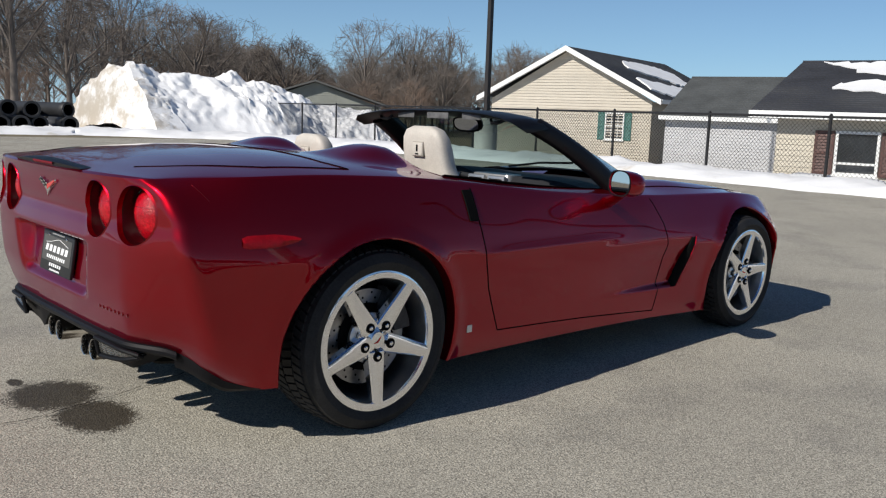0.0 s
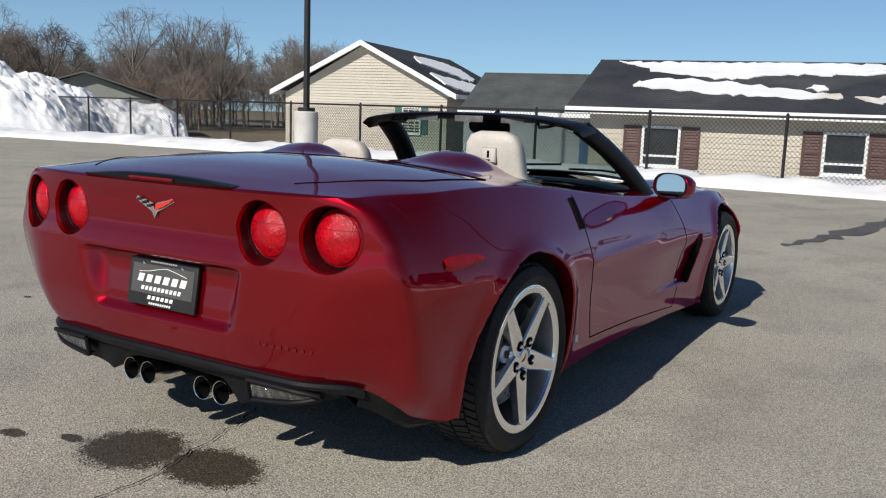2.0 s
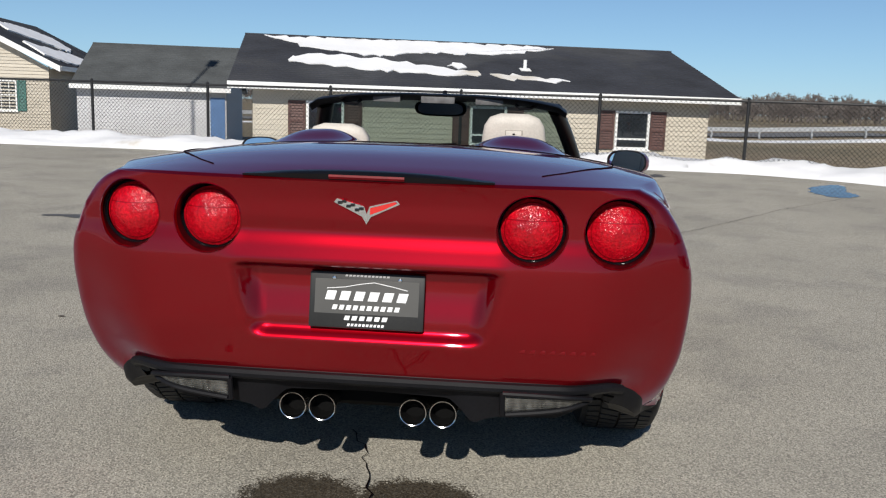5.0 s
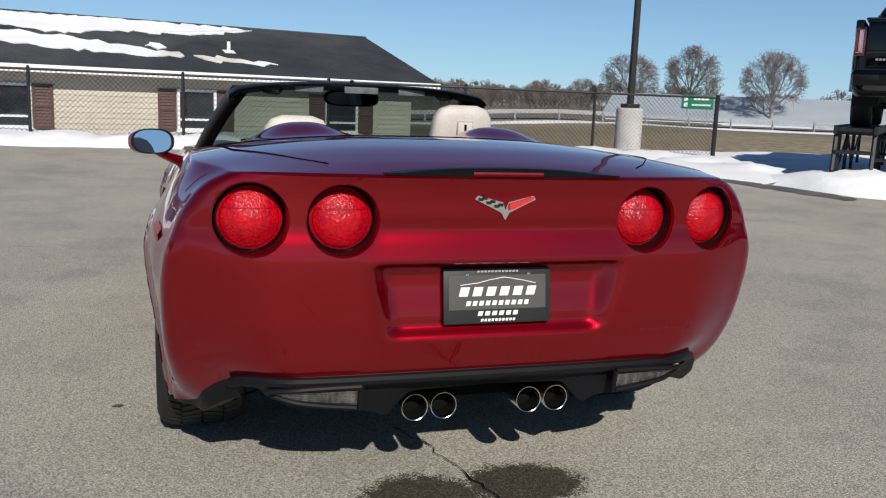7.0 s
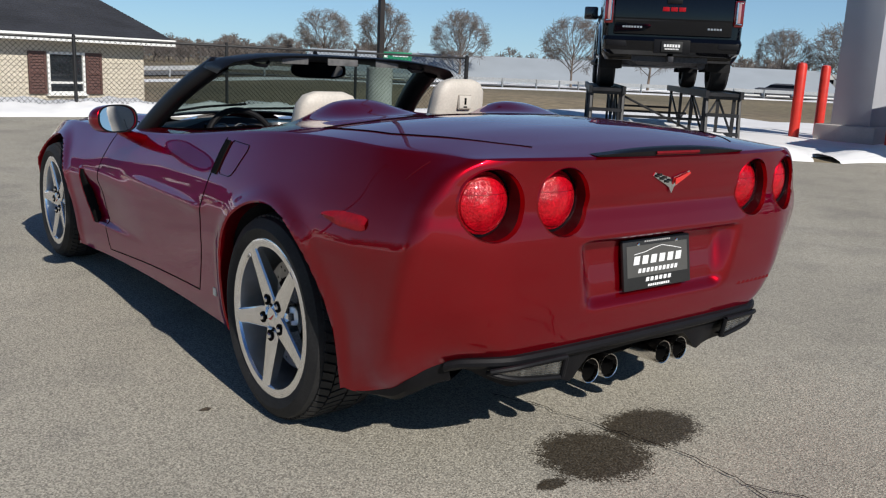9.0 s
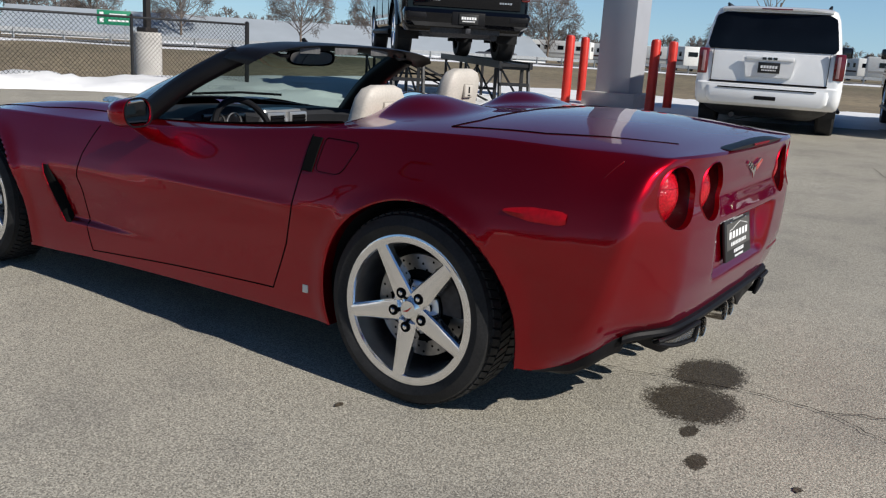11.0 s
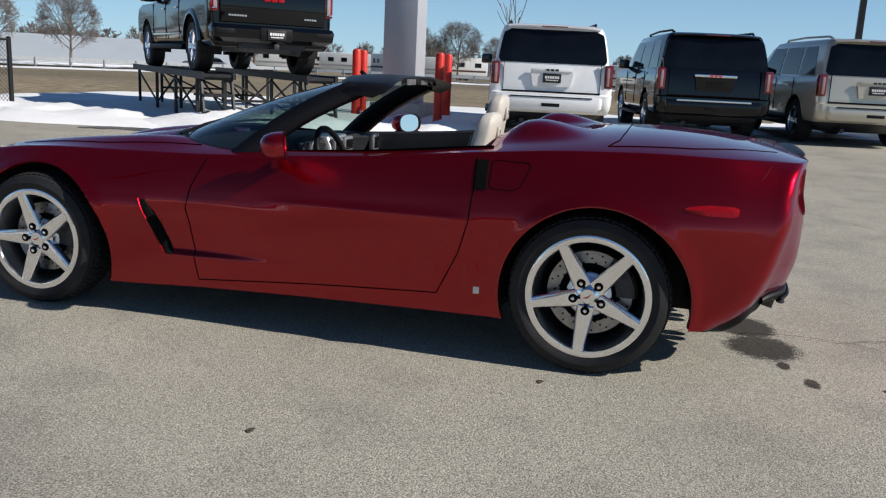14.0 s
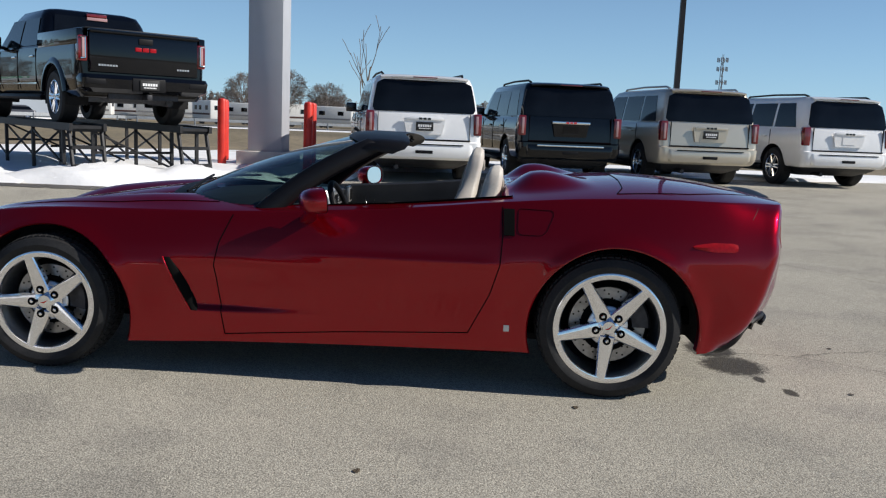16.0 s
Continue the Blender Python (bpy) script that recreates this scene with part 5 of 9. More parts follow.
part("wheel_boss", bm, M["black_trim"], wheel_ob, "black wheel boss")


def seat(yc, x_off, z_top):
    """A tall bucket seat, its headrest in one with the back."""
    base = thing("car_seat", "pale grey leather bucket seat with built-in headrest inside the convertible", "car seat")
    bm = bmesh.new()
    rows = []
    lean = 0.30
    for k, (z, hw, th) in enumerate(((0.40, 0.225, 0.15), (0.50, 0.245, 0.15), (0.62, 0.255, 0.14), (0.74, 0.245, 0.125), (0.82, 0.215, 0.115), (0.88, 0.165, 0.105), (0.94, 0.140, 0.10), (1.01, 0.136, 0.095), (1.06, 0.128, 0.085), (1.095, 0.105, 0.065), (1.112, 0.06, 0.03))):
        z = z * z_top / 1.112
        cx = 0.60 + x_off + lean * (z_top - z) * 0.72
        ring = []
        for a in np.linspace(0, 2 * math.pi, 36, endpoint=False):
            ca, sa = math.cos(a), math.sin(a)
            wing = 0.035 * smooth_step(0.5, 1.0, abs(sa)) if z < 0.86 else 0.012 * smooth_step(0.5, 1.0, abs(sa))
            ring.append(Vector((cx + th / 2 * math.copysign(abs(ca) ** 0.6, ca) + (wing if ca > 0 else 0), yc + hw * math.copysign(abs(sa) ** 0.62, sa), z)))
        rows.append(ring)
    vs = grid_sheet(bm, rows, close=True)
    bm.faces.new(vs[-1])
    bmesh.ops.recalc_face_normals(bm, faces=bm.faces)
    back = part("backrest", bm, M["leather"], base, sharp=1.2)
    bm = bmesh.new()
    hull(bm, [(0.26, 0.74 + x_off, 1.27 + x_off, 0.24, 0.08), (0.34, 0.72 + x_off, 1.30 + x_off, 0.26, 0.10), (0.40, 0.74 + x_off, 1.29 + x_off, 0.25, 0.10), (0.42, 0.80 + x_off, 1.24 + x_off, 0.17, 0.08)], 8)
    part("cushion", bm, M["leather"], base, sharp=1.2)
    xb = 0.60 + x_off - 0.031
    zc = 1.01 * z_top / 1.112
    bm = bmesh.new()
    box(bm, (xb + 0.0, yc, zc), (0.012, 0.066, 0.058), bevel=0.004)
    bm2 = bmesh.new()
    box(bm2, (xb + 0.004, yc, zc), (0.012, 0.074, 0.066), bevel=0.004)
    part("panel_seam", bm2, M["leather_seam"], back)
    panel = part("headrest_panel", bm, M["leather"], back, "small square panel on the headrest")
    bm = bmesh.new()
    box(bm, (xb - 0.006, yc, zc + 0.004), (0.004, 0.011, 0.030), bevel=0.001)
    box(bm, (xb - 0.006, yc, zc - 0.021), (0.004, 0.020, 0.006))
    part("belt_slot", bm, M["soot_and_shade"], panel, "dark slot")
    for s in (1, -1):
        bm = bmesh.new()
        pts = []
        for z, hw, th in ((0.62, 0.20, 0.14), (0.74, 0.19, 0.125), (0.82, 0.165, 0.115), (0.90, 0.12, 0.105), (1.0, 0.105, 0.096)):
            z = z * z_top / 1.112
            pts.append(Vector((0.60 + x_off + lean * (z_top - z) * 0.72 + th / 2 + 0.004, yc + hw * s, z)))
        tube(bm, pts, 0.003, 5)
        part("seat_seam", bm, M["leather_seam"], back)
    return base


seat(-0.37, 0.045, 1.104)
seat(0.37, -0.055, 1.040)


# ---- ground ----
def land(x, y):
    """Height of the land: level under the car, rising a little to the edges of the lot, lower behind the fence."""
    r = math.hypot(x - 0.5, y)
    z = 0.17 * float(smooth_step(4.0, 13.0, r))
    z -= 0.85 * float(smooth_step(13.2, 16.5, x)) * float(smooth_step(-30, -14, y))
    z -= 0.5 * float(smooth_step(15, 40, -y))
    z -= 0.6 * float(smooth_step(60, 160, r))
    return z


def rings(r0, r1, n):
    return [r0 * (r1 / r0) ** (k / (n - 1)) for k in range(n)]


bm = bmesh.new()
rad = [0.0] + rings(0.8, 900.0, 70)
prev = None
SEG = 128
for r in rad:
    if r == 0:
        ring = [bm.verts.new((0.5, 0, land(0.5, 0) - 0.03))]
    else:
        ring = [bm.verts.new((0.5 + r * math.cos(2 * math.pi * k / SEG), r * math.sin(2 * math.pi * k / SEG), land(0.5 + r * math.cos(2 * math.pi * k / SEG), r * math.sin(2 * math.pi * k / SEG)) - 0.03)) for k in range(SEG)]
    if prev:
        for k in range(SEG):
            j = (k + 1) % SEG
            if len(prev) == 1:
                bm.faces.new((prev[0], ring[k], ring[j]))
            else:
                bm.faces.new((prev[k], ring[k], ring[j], prev[j]))
    prev = ring
tagged(part("ground", bm, M["field"], sharp=2), "dormant brown winter grass and snowy field", "ground", kind="structure")

# asphalt of the lot
LOT = [(-60, -60), (-60, 22.5), (4, 21.5), (11.0, 20.3), (11.6, 12.0), (11.5, 0.0), (11.4, -4.2), (9.6, -6.5), (7.2, -7.1), (5.6, -7.4), (3.4, -9.2), (2.9, -11.5), (2.6, -17.5), (-20, -24), (-30, -60)]


def inside(poly, x, y):
    odd = False
    n = len(poly)
    for i in range(n):
        (x0, y0), (x1, y1) = poly[i], poly[(i + 1) % n]
        if (y0 > y) != (y1 > y) and x < x0 + (y - y0) * (x1 - x0) / (y1 - y0):
            odd = not odd
    return odd


def asphalt_material():
    m = material("worn_asphalt", (0.380, 0.354, 0.296), 0.88, vary=0.12, scale=0.55, second=((0.325, 0.304, 0.258), 1.9, 0.48, 0.66), fine=0.22, fine_scale=140, bump=0.55, bump_scale=130)
    N, L = m.node_tree.nodes, m.node_tree.links
    b = N["Principled BSDF"]
    src = b.inputs["Base Color"].links[0].from_socket
    tc = N.new("ShaderNodeTexCoord")
    # light and dark stones
    vo = N.new("ShaderNodeTexVoronoi")
    vo.inputs["Scale"].default_value = 215
    L.new(tc.outputs["Object"], vo.inputs["Vector"])
    mr = N.new("ShaderNodeMapRange")
    mr.inputs[1].default_value, mr.inputs[2].default_value = 0.0, 1.0
    mr.inputs[3].default_value, mr.inputs[4].default_value = 0.52, 1.44
    sep = N.new("ShaderNodeSeparateColor")
    L.new(vo.outputs["Color"], sep.inputs[0])
    L.new(sep.outputs[0], mr.inputs[0])
    sc = N.new("ShaderNodeVectorMath")
    sc.operation = 'SCALE'
    L.new(src, sc.inputs[0])
    L.new(mr.outputs[0], sc.inputs[3])
    # dark wet stains with ragged edges
    warp = N.new("ShaderNodeTexNoise")
    warp.inputs["Scale"].default_value = 22
    warp.inputs["Detail"].default_value = 5
    L.new(tc.outputs["Object"], warp.inputs["Vector"])
    total = None
    for cx, cy, rx, ry, turn in ((-0.79, 0.185, 0.165, 0.185, 0), (-0.745, -0.145, 0.135, 0.185, 0), (-0.86, 0.435, 0.03, 0.05, 0), (-0.95, 0.64, 0.032, 0.058, 0)):
        mp = N.new("ShaderNodeMapping")
        mp.vector_type = 'TEXTURE'
        mp.inputs["Location"].default_value = (cx, cy, 0)
        mp.inputs["Scale"].default_value = (rx, ry, 1)
        L.new(tc.outputs["Object"], mp.inputs[0])
        ln = N.new("ShaderNodeVectorMath")
        ln.operation = 'LENGTH'
        L.new(mp.outputs[0], ln.inputs[0])
        ad = N.new("ShaderNodeMath")
        ad.operation = 'MULTIPLY_ADD'
        ad.inputs[1].default_value = 0.55
        L.new(warp.outputs[0], ad.inputs[0])
        stony = N.new("ShaderNodeMath")
        stony.operation = 'MULTIPLY_ADD'
        stony.inputs[1].default_value = 0.34
        L.new(sep.outputs[1], stony.inputs[0])
        L.new(ln.outputs["Value"], stony.inputs[2])
        L.new(stony.outputs[0], ad.inputs[2])
        mk = N.new("ShaderNodeMapRange")
        mk.interpolation_type = 'SMOOTHSTEP'
        mk.inputs[1].default_value, mk.inputs[2].default_value = 1.54, 1.38
        L.new(ad.outputs[0], mk.inputs[0])
        if total is None:
            total = mk.outputs[0]
        else:
            mxm = N.new("ShaderNodeMath")
            mxm.operation = 'MAXIMUM'
            L.new(total, mxm.inputs[0])
            L.new(mk.outputs[0], mxm.inputs[1])
            total = mxm.outputs[0]
    # the stones stay paler than the soaked binder
    soak = N.new("ShaderNodeMapRange")
    soak.inputs[3].default_value, soak.inputs[4].default_value = 0.86, 1.0
    L.new(sep.outputs[2], soak.inputs[0])
    wet = N.new("ShaderNodeMath")
    wet.operation = 'MULTIPLY'
    L.new(total, wet.inputs[0])
    L.new(soak.outputs[0], wet.inputs[1])
    total = wet.outputs[0]
    dark = N.new("ShaderNodeVectorMath")
    dark.operation = 'MULTIPLY'
    dark.inputs[1].default_value = (0.10, 0.078, 0.054)
    L.new(sc.outputs[0], dark.inputs[0])
    mix = N.new("ShaderNodeMix")
    mix.data_type = 'RGBA'
    L.new(total, mix.inputs[0])
    L.new(sc.outputs[0], mix.inputs[6])
    L.new(dark.outputs[0], mix.inputs[7])
    L.new(mix.outputs[2], b.inputs["Base Color"])
    rg = N.new("ShaderNodeMapRange")
    rg.inputs[3].default_value, rg.inputs[4].default_value = 0.88, 0.58
    L.new(total, rg.inputs[0])
    L.new(rg.outputs[0], b.inputs["Roughness"])
    return m


M["asphalt"] = asphalt_material()
bm = bmesh.new()
vs = [bm.verts.new((x, y, 0)) for x, y in LOT]
face = bm.faces.new(vs)
for axis in (0, 1):
    for c in [*np.arange(-58, -20, 6), *np.arange(-20, 24, 1.0)]:
        co, no = ((c, 0, 0), (1, 0, 0)) if axis == 0 else ((0, c, 0), (0, 1, 0))
        bmesh.ops.bisect_plane(bm, geom=bm.verts[:] + bm.edges[:] + bm.faces[:], plane_co=co, plane_no=no)
for v in bm.verts:
    v.co.z = land(v.co.x, v.co.y)
    if v.co.z < 0.0005:
        v.co.z = 0
bmesh.ops.recalc_face_normals(bm, faces=bm.faces)
if sum(f.normal.z for f in bm.faces) < 0:
    bmesh.ops.reverse_faces(bm, faces=bm.faces)
lot = tagged(part("pavement", bm, M["asphalt"], sharp=2), "worn pale grey-brown asphalt car park with stains and cracks", "pavement", kind="structure")


def patch(name, outline, mat, z, label, category, jag=0.06, seed=1, steps=8):
    """A thin wet or stained patch lying on the asphalt."""
    rnd = random.Random(seed)
    pts = []
    n = len(outline)
    for i in range(n):
        p0, p1, p2, p3 = (Vector((*outline[(i + k) % n], 0)) for k in (-1, 0, 1, 2))
        for t in np.linspace(0, 1, steps, endpoint=False):
            q = 0.5 * (2 * p1 + (p2 - p0) * t + (2 * p0 - 5 * p1 + 4 * p2 - p3) * t * t + (3 * p1 - p0 - 3 * p2 + p3) * t ** 3)
            pts.append(q + Vector((rnd.uniform(-jag, jag), rnd.uniform(-jag, jag), 0)))
    bm = bmesh.new()
    bm.faces.new([bm.verts.new((p.x, p.y, land(p.x, p.y) + z)) for p in pts])
    bm.normal_update()
    for f in bm.faces:
        if f.normal.z < 0:
            f.normal_flip()
    bmesh.ops.triangulate(bm, faces=bm.faces)
    return tagged(part(name, bm, mat, lot), label)


M["oil"] = material("wet_dark_asphalt", (0.085, 0.066, 0.045), 0.55, vary=0.2, scale=4, fine=0.5, fine_scale=95, bump=0.8, bump_scale=110)
M["damp"] = material("damp_asphalt", (0.10, 0.092, 0.082), 0.5, vary=0.2, scale=2, fine=0.3, fine_scale=95, bump=0.4, bump_scale=110)
M["meltwater"] = material("melt_water", (0.05, 0.05, 0.05), 0.04, vary=0.2, scale=1)
for k, (x, y, r) in enumerate(((-1.25, 0.62, 0.014), (1.02, 1.89, 0.014), (0.35, 2.6, 0.018), (-1.5, -0.3, 0.014), (0.15, 1.05, 0.014))):
    patch("oil_spot", [(x + r, y), (x, y + r * 1.6), (x - r, y), (x, y - r * 1.3)], M["oil"], 0.004, "small dark spot", "stain", r * 0.2, 10 + k, 4)
patch("damp_patch", [(6.2, -0.62), (7.4, -0.80), (9.4, -1.35), (10.6, -2.4), (10.5, -2.65), (9.2, -1.66), (7.3, -1.02)], M["damp"], 0.006, "dark damp streak on the asphalt", "stain", 0.08, 5)
patch("damp_patch", [(4.3, 3.05), (4.45, 2.75), (4.65, 2.9), (4.6, 3.3), (4.4, 3.9), (4.3, 3.6)], M["damp"], 0.006, "dark damp streak on the asphalt", "stain", 0.03, 6)
patch("damp_patch", [(5.5, -7.0), (6.4, -6.78), (7.3, -6.62), (7.9, -6.4), (7.7, -6.85), (6.7, -7.12), (5.8, -7.25)], M["damp"], 0.006, "dark wet asphalt along the melting snow", "stain", 0.05, 8)
patch("puddle", [(8.3, -4.5), (8.9, -4.35), (9.6, -4.6), (9.9, -5.1), (9.1, -4.9), (8.6, -4.85)], M["meltwater"], 0.006, "shallow puddle of melt water by the snow", "puddle", 0.05, 7)


def crack(points, width, seed, name="crack"):
    rnd = random.Random(seed)
    bm = bmesh.new()
    rows = []
    for (x0, y0), (x1, y1) in zip(points, points[1:]):
        n = max(2, int(math.hypot(x1 - x0, y1 - y0) / 0.035))
        for k in range(n):
            t = k / n
            x, y = x0 + (x1 - x0) * t + rnd.uniform(-0.008, 0.008), y0 + (y1 - y0) * t + rnd.uniform(-0.012, 0.012)
            w = width * rnd.uniform(0.4, 1.1)
            d = Vector((-(y1 - y0), x1 - x0, 0)).normalized() * w
            rows.append([(x + d.x, y + d.y, land(x, y) + 0.0085), (x - d.x, y - d.y, land(x, y) + 0.0085)])
    grid_sheet(bm, rows)
    part(name, bm, M["gap"], lot)


crack([(-0.25, 0.13), (-0.42, 0.07), (-0.66, 0.01), (-0.92, -0.06), (-1.18, -0.05), (-1.5, -0.18), (-1.85, -0.30), (-2.6, -0.35)], 0.0030, 1)
crack([(-1.2, -0.05), (-1.9, 0.35), (-2.7, 0.55)], 0.0028, 2)
crack([(4.2, 3.3), (3.6, 2.5), (3.4, 1.6)], 0.003, 3)
crack([(-3.0, -2.6), (-2.0, -4.0), (-1.0, -5.5), (-0.2, -8.0)], 0.004, 4)
crack([(4.6, -1.6), (7.0, -3.4), (8.2, -4.5)], 0.004, 5)


def mound(name, path, width, height, mat, label, seed=0, lump=0.6, n_across=18, step=0.16):
    """A ridge of shovelled snow along a line on the ground."""
    pts = [Vector((x, y, 0)) for x, y in path]
    fine = []
    for a, b in zip(pts, pts[1:]):
        n = max(2, int((b - a).length / step))
        fine += [a.lerp(b, k / n) for k in range(n)]
    fine.append(pts[-1])
    bm = bmesh.new()
    rows = []
    for i, p in enumerate(fine):
        d = (fine[min(i + 1, len(fine) - 1)] - fine[max(i - 1, 0)]).normalized()
        s = Vector((-d.y, d.x, 0))
        end = min(1.0, min(i, len(fine) - 1 - i) / 6.0)
        row = []
        for j in range(n_across + 1):
            t = 2 * j / n_across - 1
            w = width / 2 * (1 + 0.25 * noise.noise((i * 0.11 + seed, t, 3.1)))
            q = p + s * t * w
            prof = max(0.0, 1 - abs(t) ** 2.4)
            lumps = 1 + lump * noise.noise((q.x * 1.3, q.y * 1.3, seed)) + lump * 0.8 * abs(noise.noise((q.x * 3.4, q.y * 3.4, seed + 5))) + 0.25 * noise.noise((q.x * 9, q.y * 9, seed))
            row.append(Vector((q.x, q.y, land(q.x, q.y) - 0.03 + prof * height * lumps * (0.25 + 0.75 * end) + (0 if abs(t) > 0.99 else 0.02))))
        rows.append(row)
    grid_sheet(bm, rows)
    bm.normal_update()
    if sum(f.normal.z for f in bm.faces) < 0:
        bmesh.ops.reverse_faces(bm, faces=bm.faces)
    return tagged(part(name, bm, mat, sharp=2), label, "snow bank", kind="stuff")


mound("snow_bank", [(3, 25.0), (8, 24.4), (11.8, 22.0), (12.9, 17), (12.8, 10), (12.6, 3), (12.5, -3.4), (11.6, -5.6), (9.9, -7.3), (7.4, -8.0)], 2.2, 0.16, M["snow_bank"], "ploughed snow bank along the kerb before the fence", 1)
mound("snow_bank", [(7.8, -7.7), (6.4, -7.9), (5.4, -8.5), (4.2, -9.6)], 1.1, 0.22, M["snow_bank"], "low ridge of ploughed snow at the kerb", 4)
mound("snow_bank", [(3.9, -9.6), (3.4, -10.4), (3.3, -11.6)], 0.9, 0.2, M["snow_bank"], "low ridge of ploughed snow at the kerb", 6)


def snow_sheet(name, outline, label, seed, lift=0.05):
    bm = bmesh.new()
    vs = [bm.verts.new((x, y, 0)) for x, y in outline]
    bm.faces.new(vs)
    xs, ys = [p[0] for p in outline], [p[1] for p in outline]
    st = max(0.4, (max(xs) - min(xs)) / 40)
    for axis, lo, hi in ((0, min(xs), max(xs)), (1, min(ys), max(ys))):
        for c in np.arange(lo + st / 2, hi, st):
            co, no = ((c, 0, 0), (1, 0, 0)) if axis == 0 else ((0, c, 0), (0, 1, 0))
            bmesh.ops.bisect_plane(bm, geom=bm.verts[:] + bm.edges[:] + bm.faces[:], plane_co=co, plane_no=no)
    for v in bm.verts:
        rim = any(len(e.link_faces) == 1 for e in v.link_edges)
        v.co.z = land(v.co.x, v.co.y) + (-0.02 if rim else lift + 0.05 * noise.noise((v.co.x * 0.9, v.co.y * 0.9, seed)))
    bmesh.ops.recalc_face_normals(bm, faces=bm.faces)
    if sum(f.normal.z for f in bm.faces) < 0:
        bmesh.ops.reverse_faces(bm, faces=bm.faces)
    return tagged(part(name, bm, M["snow"], sharp=2), label, "snow", kind="stuff")


snow_sheet("snow_cover", [(7.4, -7.8), (12.4, -5.2), (13.6, -8), (13.8, -13.5), (12, -17), (3.0, -19), (2.9, -12), (4.3, -9.4)], "trampled snow round the display ramp", 2)
snow_sheet("snow_cover", [(2.9, -12.4), (2.6, -19.0), (-22, -25), (-22, -19.5), (-8, -16.2), (-6.2, -15.2), (-4.0, -14.9), (-2.4, -14.2), (-0.6, -14.3), (0.9, -13.0)], "thin snow round the wheels of the parked vehicles", 8, 0.04)
snow_sheet("snow_cover", [(12.6, 22.0), (13.5, -5.0), (16.0, -4.5), (15.4, 6), (24, 10), (24, 18), (30, 30), (20, 40)], "snow on the ground behind the fence", 9)
snow_sheet("snow_cover", [(-40, 24.5), (4, 24.0), (12, 22.5), (24, 34), (24, 60), (-40, 60)], "packed snow round the snow heap", 10)


# ---- buildings behind the fence ----
def clapboard(bm, x0, x1, z0, z1, y=0.0, step=0.115, lap=0.018, gable=None):
    """A wall of lapped boards in the local xz plane, facing -y; gable: (x of ridge, z of ridge) above z1."""
    z = z0
    while z < (gable[1] if gable else z1) - 0.01:
        zt = min(z + step, gable[1] if gable else z1)
        if gable and z >= z1:
            k0, k1 = (z - z1) / (gable[1] - z1), (zt - z1) / (gable[1] - z1)
            a0, b0 = x0 + (gable[0] - x0) * k0, x1 + (gable[0] - x1) * k0
            a1, b1 = x0 + (gable[0] - x0) * k1, x1 + (gable[0] - x1) * k1
        else:
            a0 = a1 = x0
            b0 = b1 = x1
        v = [bm.verts.new(p) for p in ((a0, y - lap, z), (b0, y - lap, z), (b1, y, zt), (a1, y, zt), (a0, y, z), (b0, y, z))]
        bm.faces.new((v[0], v[1], v[2], v[3]))
        bm.faces.new((v[4], v[5], v[1], v[0]))
        z = zt
    bmesh.ops.remove_doubles(bm, verts=bm.verts, dist=0.0005)
    return bm


def board_wall(parent, mat, label, x0, x1, z0, z1, step=0.115, lap=0.018, gable=None):
    """A wall facing -y of single lapped boards on a plain backing."""
    bm = bmesh.new()
    outline = [(x0, 0.012, z0), (x1, 0.012, z0), (x1, 0.012, z1)] + ([(gable[0], 0.012, gable[1])] if gable else []) + [(x0, 0.012, z1)]
    front = [bm.verts.new(p) for p in outline]
    back = [bm.verts.new((x, y + 0.10, z)) for x, y, z in outline]
    bm.faces.new(front)
    bm.faces.new(back[::-1])
    for i in range(len(front)):
        j = (i + 1) % len(front)
        bm.faces.new((front[j], front[i], back[i], back[j]))
    bmesh.ops.recalc_face_normals(bm, faces=bm.faces)
    wall = part("wall", bm, mat, parent, label, flat=True)
    z = z0
    top = gable[1] if gable else z1
    while z < top - 0.02:
        zt = min(z + step, top)
        ends = []
        for zz in (z, min(zt, top - 0.004)):
            k = max(0.0, (zz - z1) / (top - z1)) if gable else 0.0
            ends.append((x0 + (gable[0] - x0) * k, x1 + (gable[0] - x1) * k) if gable else (x0, x1))
        (a0, b0), (a1, b1) = ends
        bm = bmesh.new()
        v = [bm.verts.new(p) for p in ((a0, 0.010, z), (b0, 0.010, z), (b0, -lap, z), (a0, -lap, z), (a1, 0.010, zt), (b1, 0.010, zt), (b1, -0.002, zt), (a1, -0.002, zt))]
        for ids in ((0, 1, 2, 3), (3, 2, 6, 7), (7, 6, 5, 4), (0, 3, 7, 4), (2, 1, 5, 6)):
            bm.faces.new([v[i] for i in ids])
        bmesh.ops.recalc_face_normals(bm, faces=bm.faces)
        part("siding_board", bm, mat, wall, flat=True)
        z = zt
    return wall


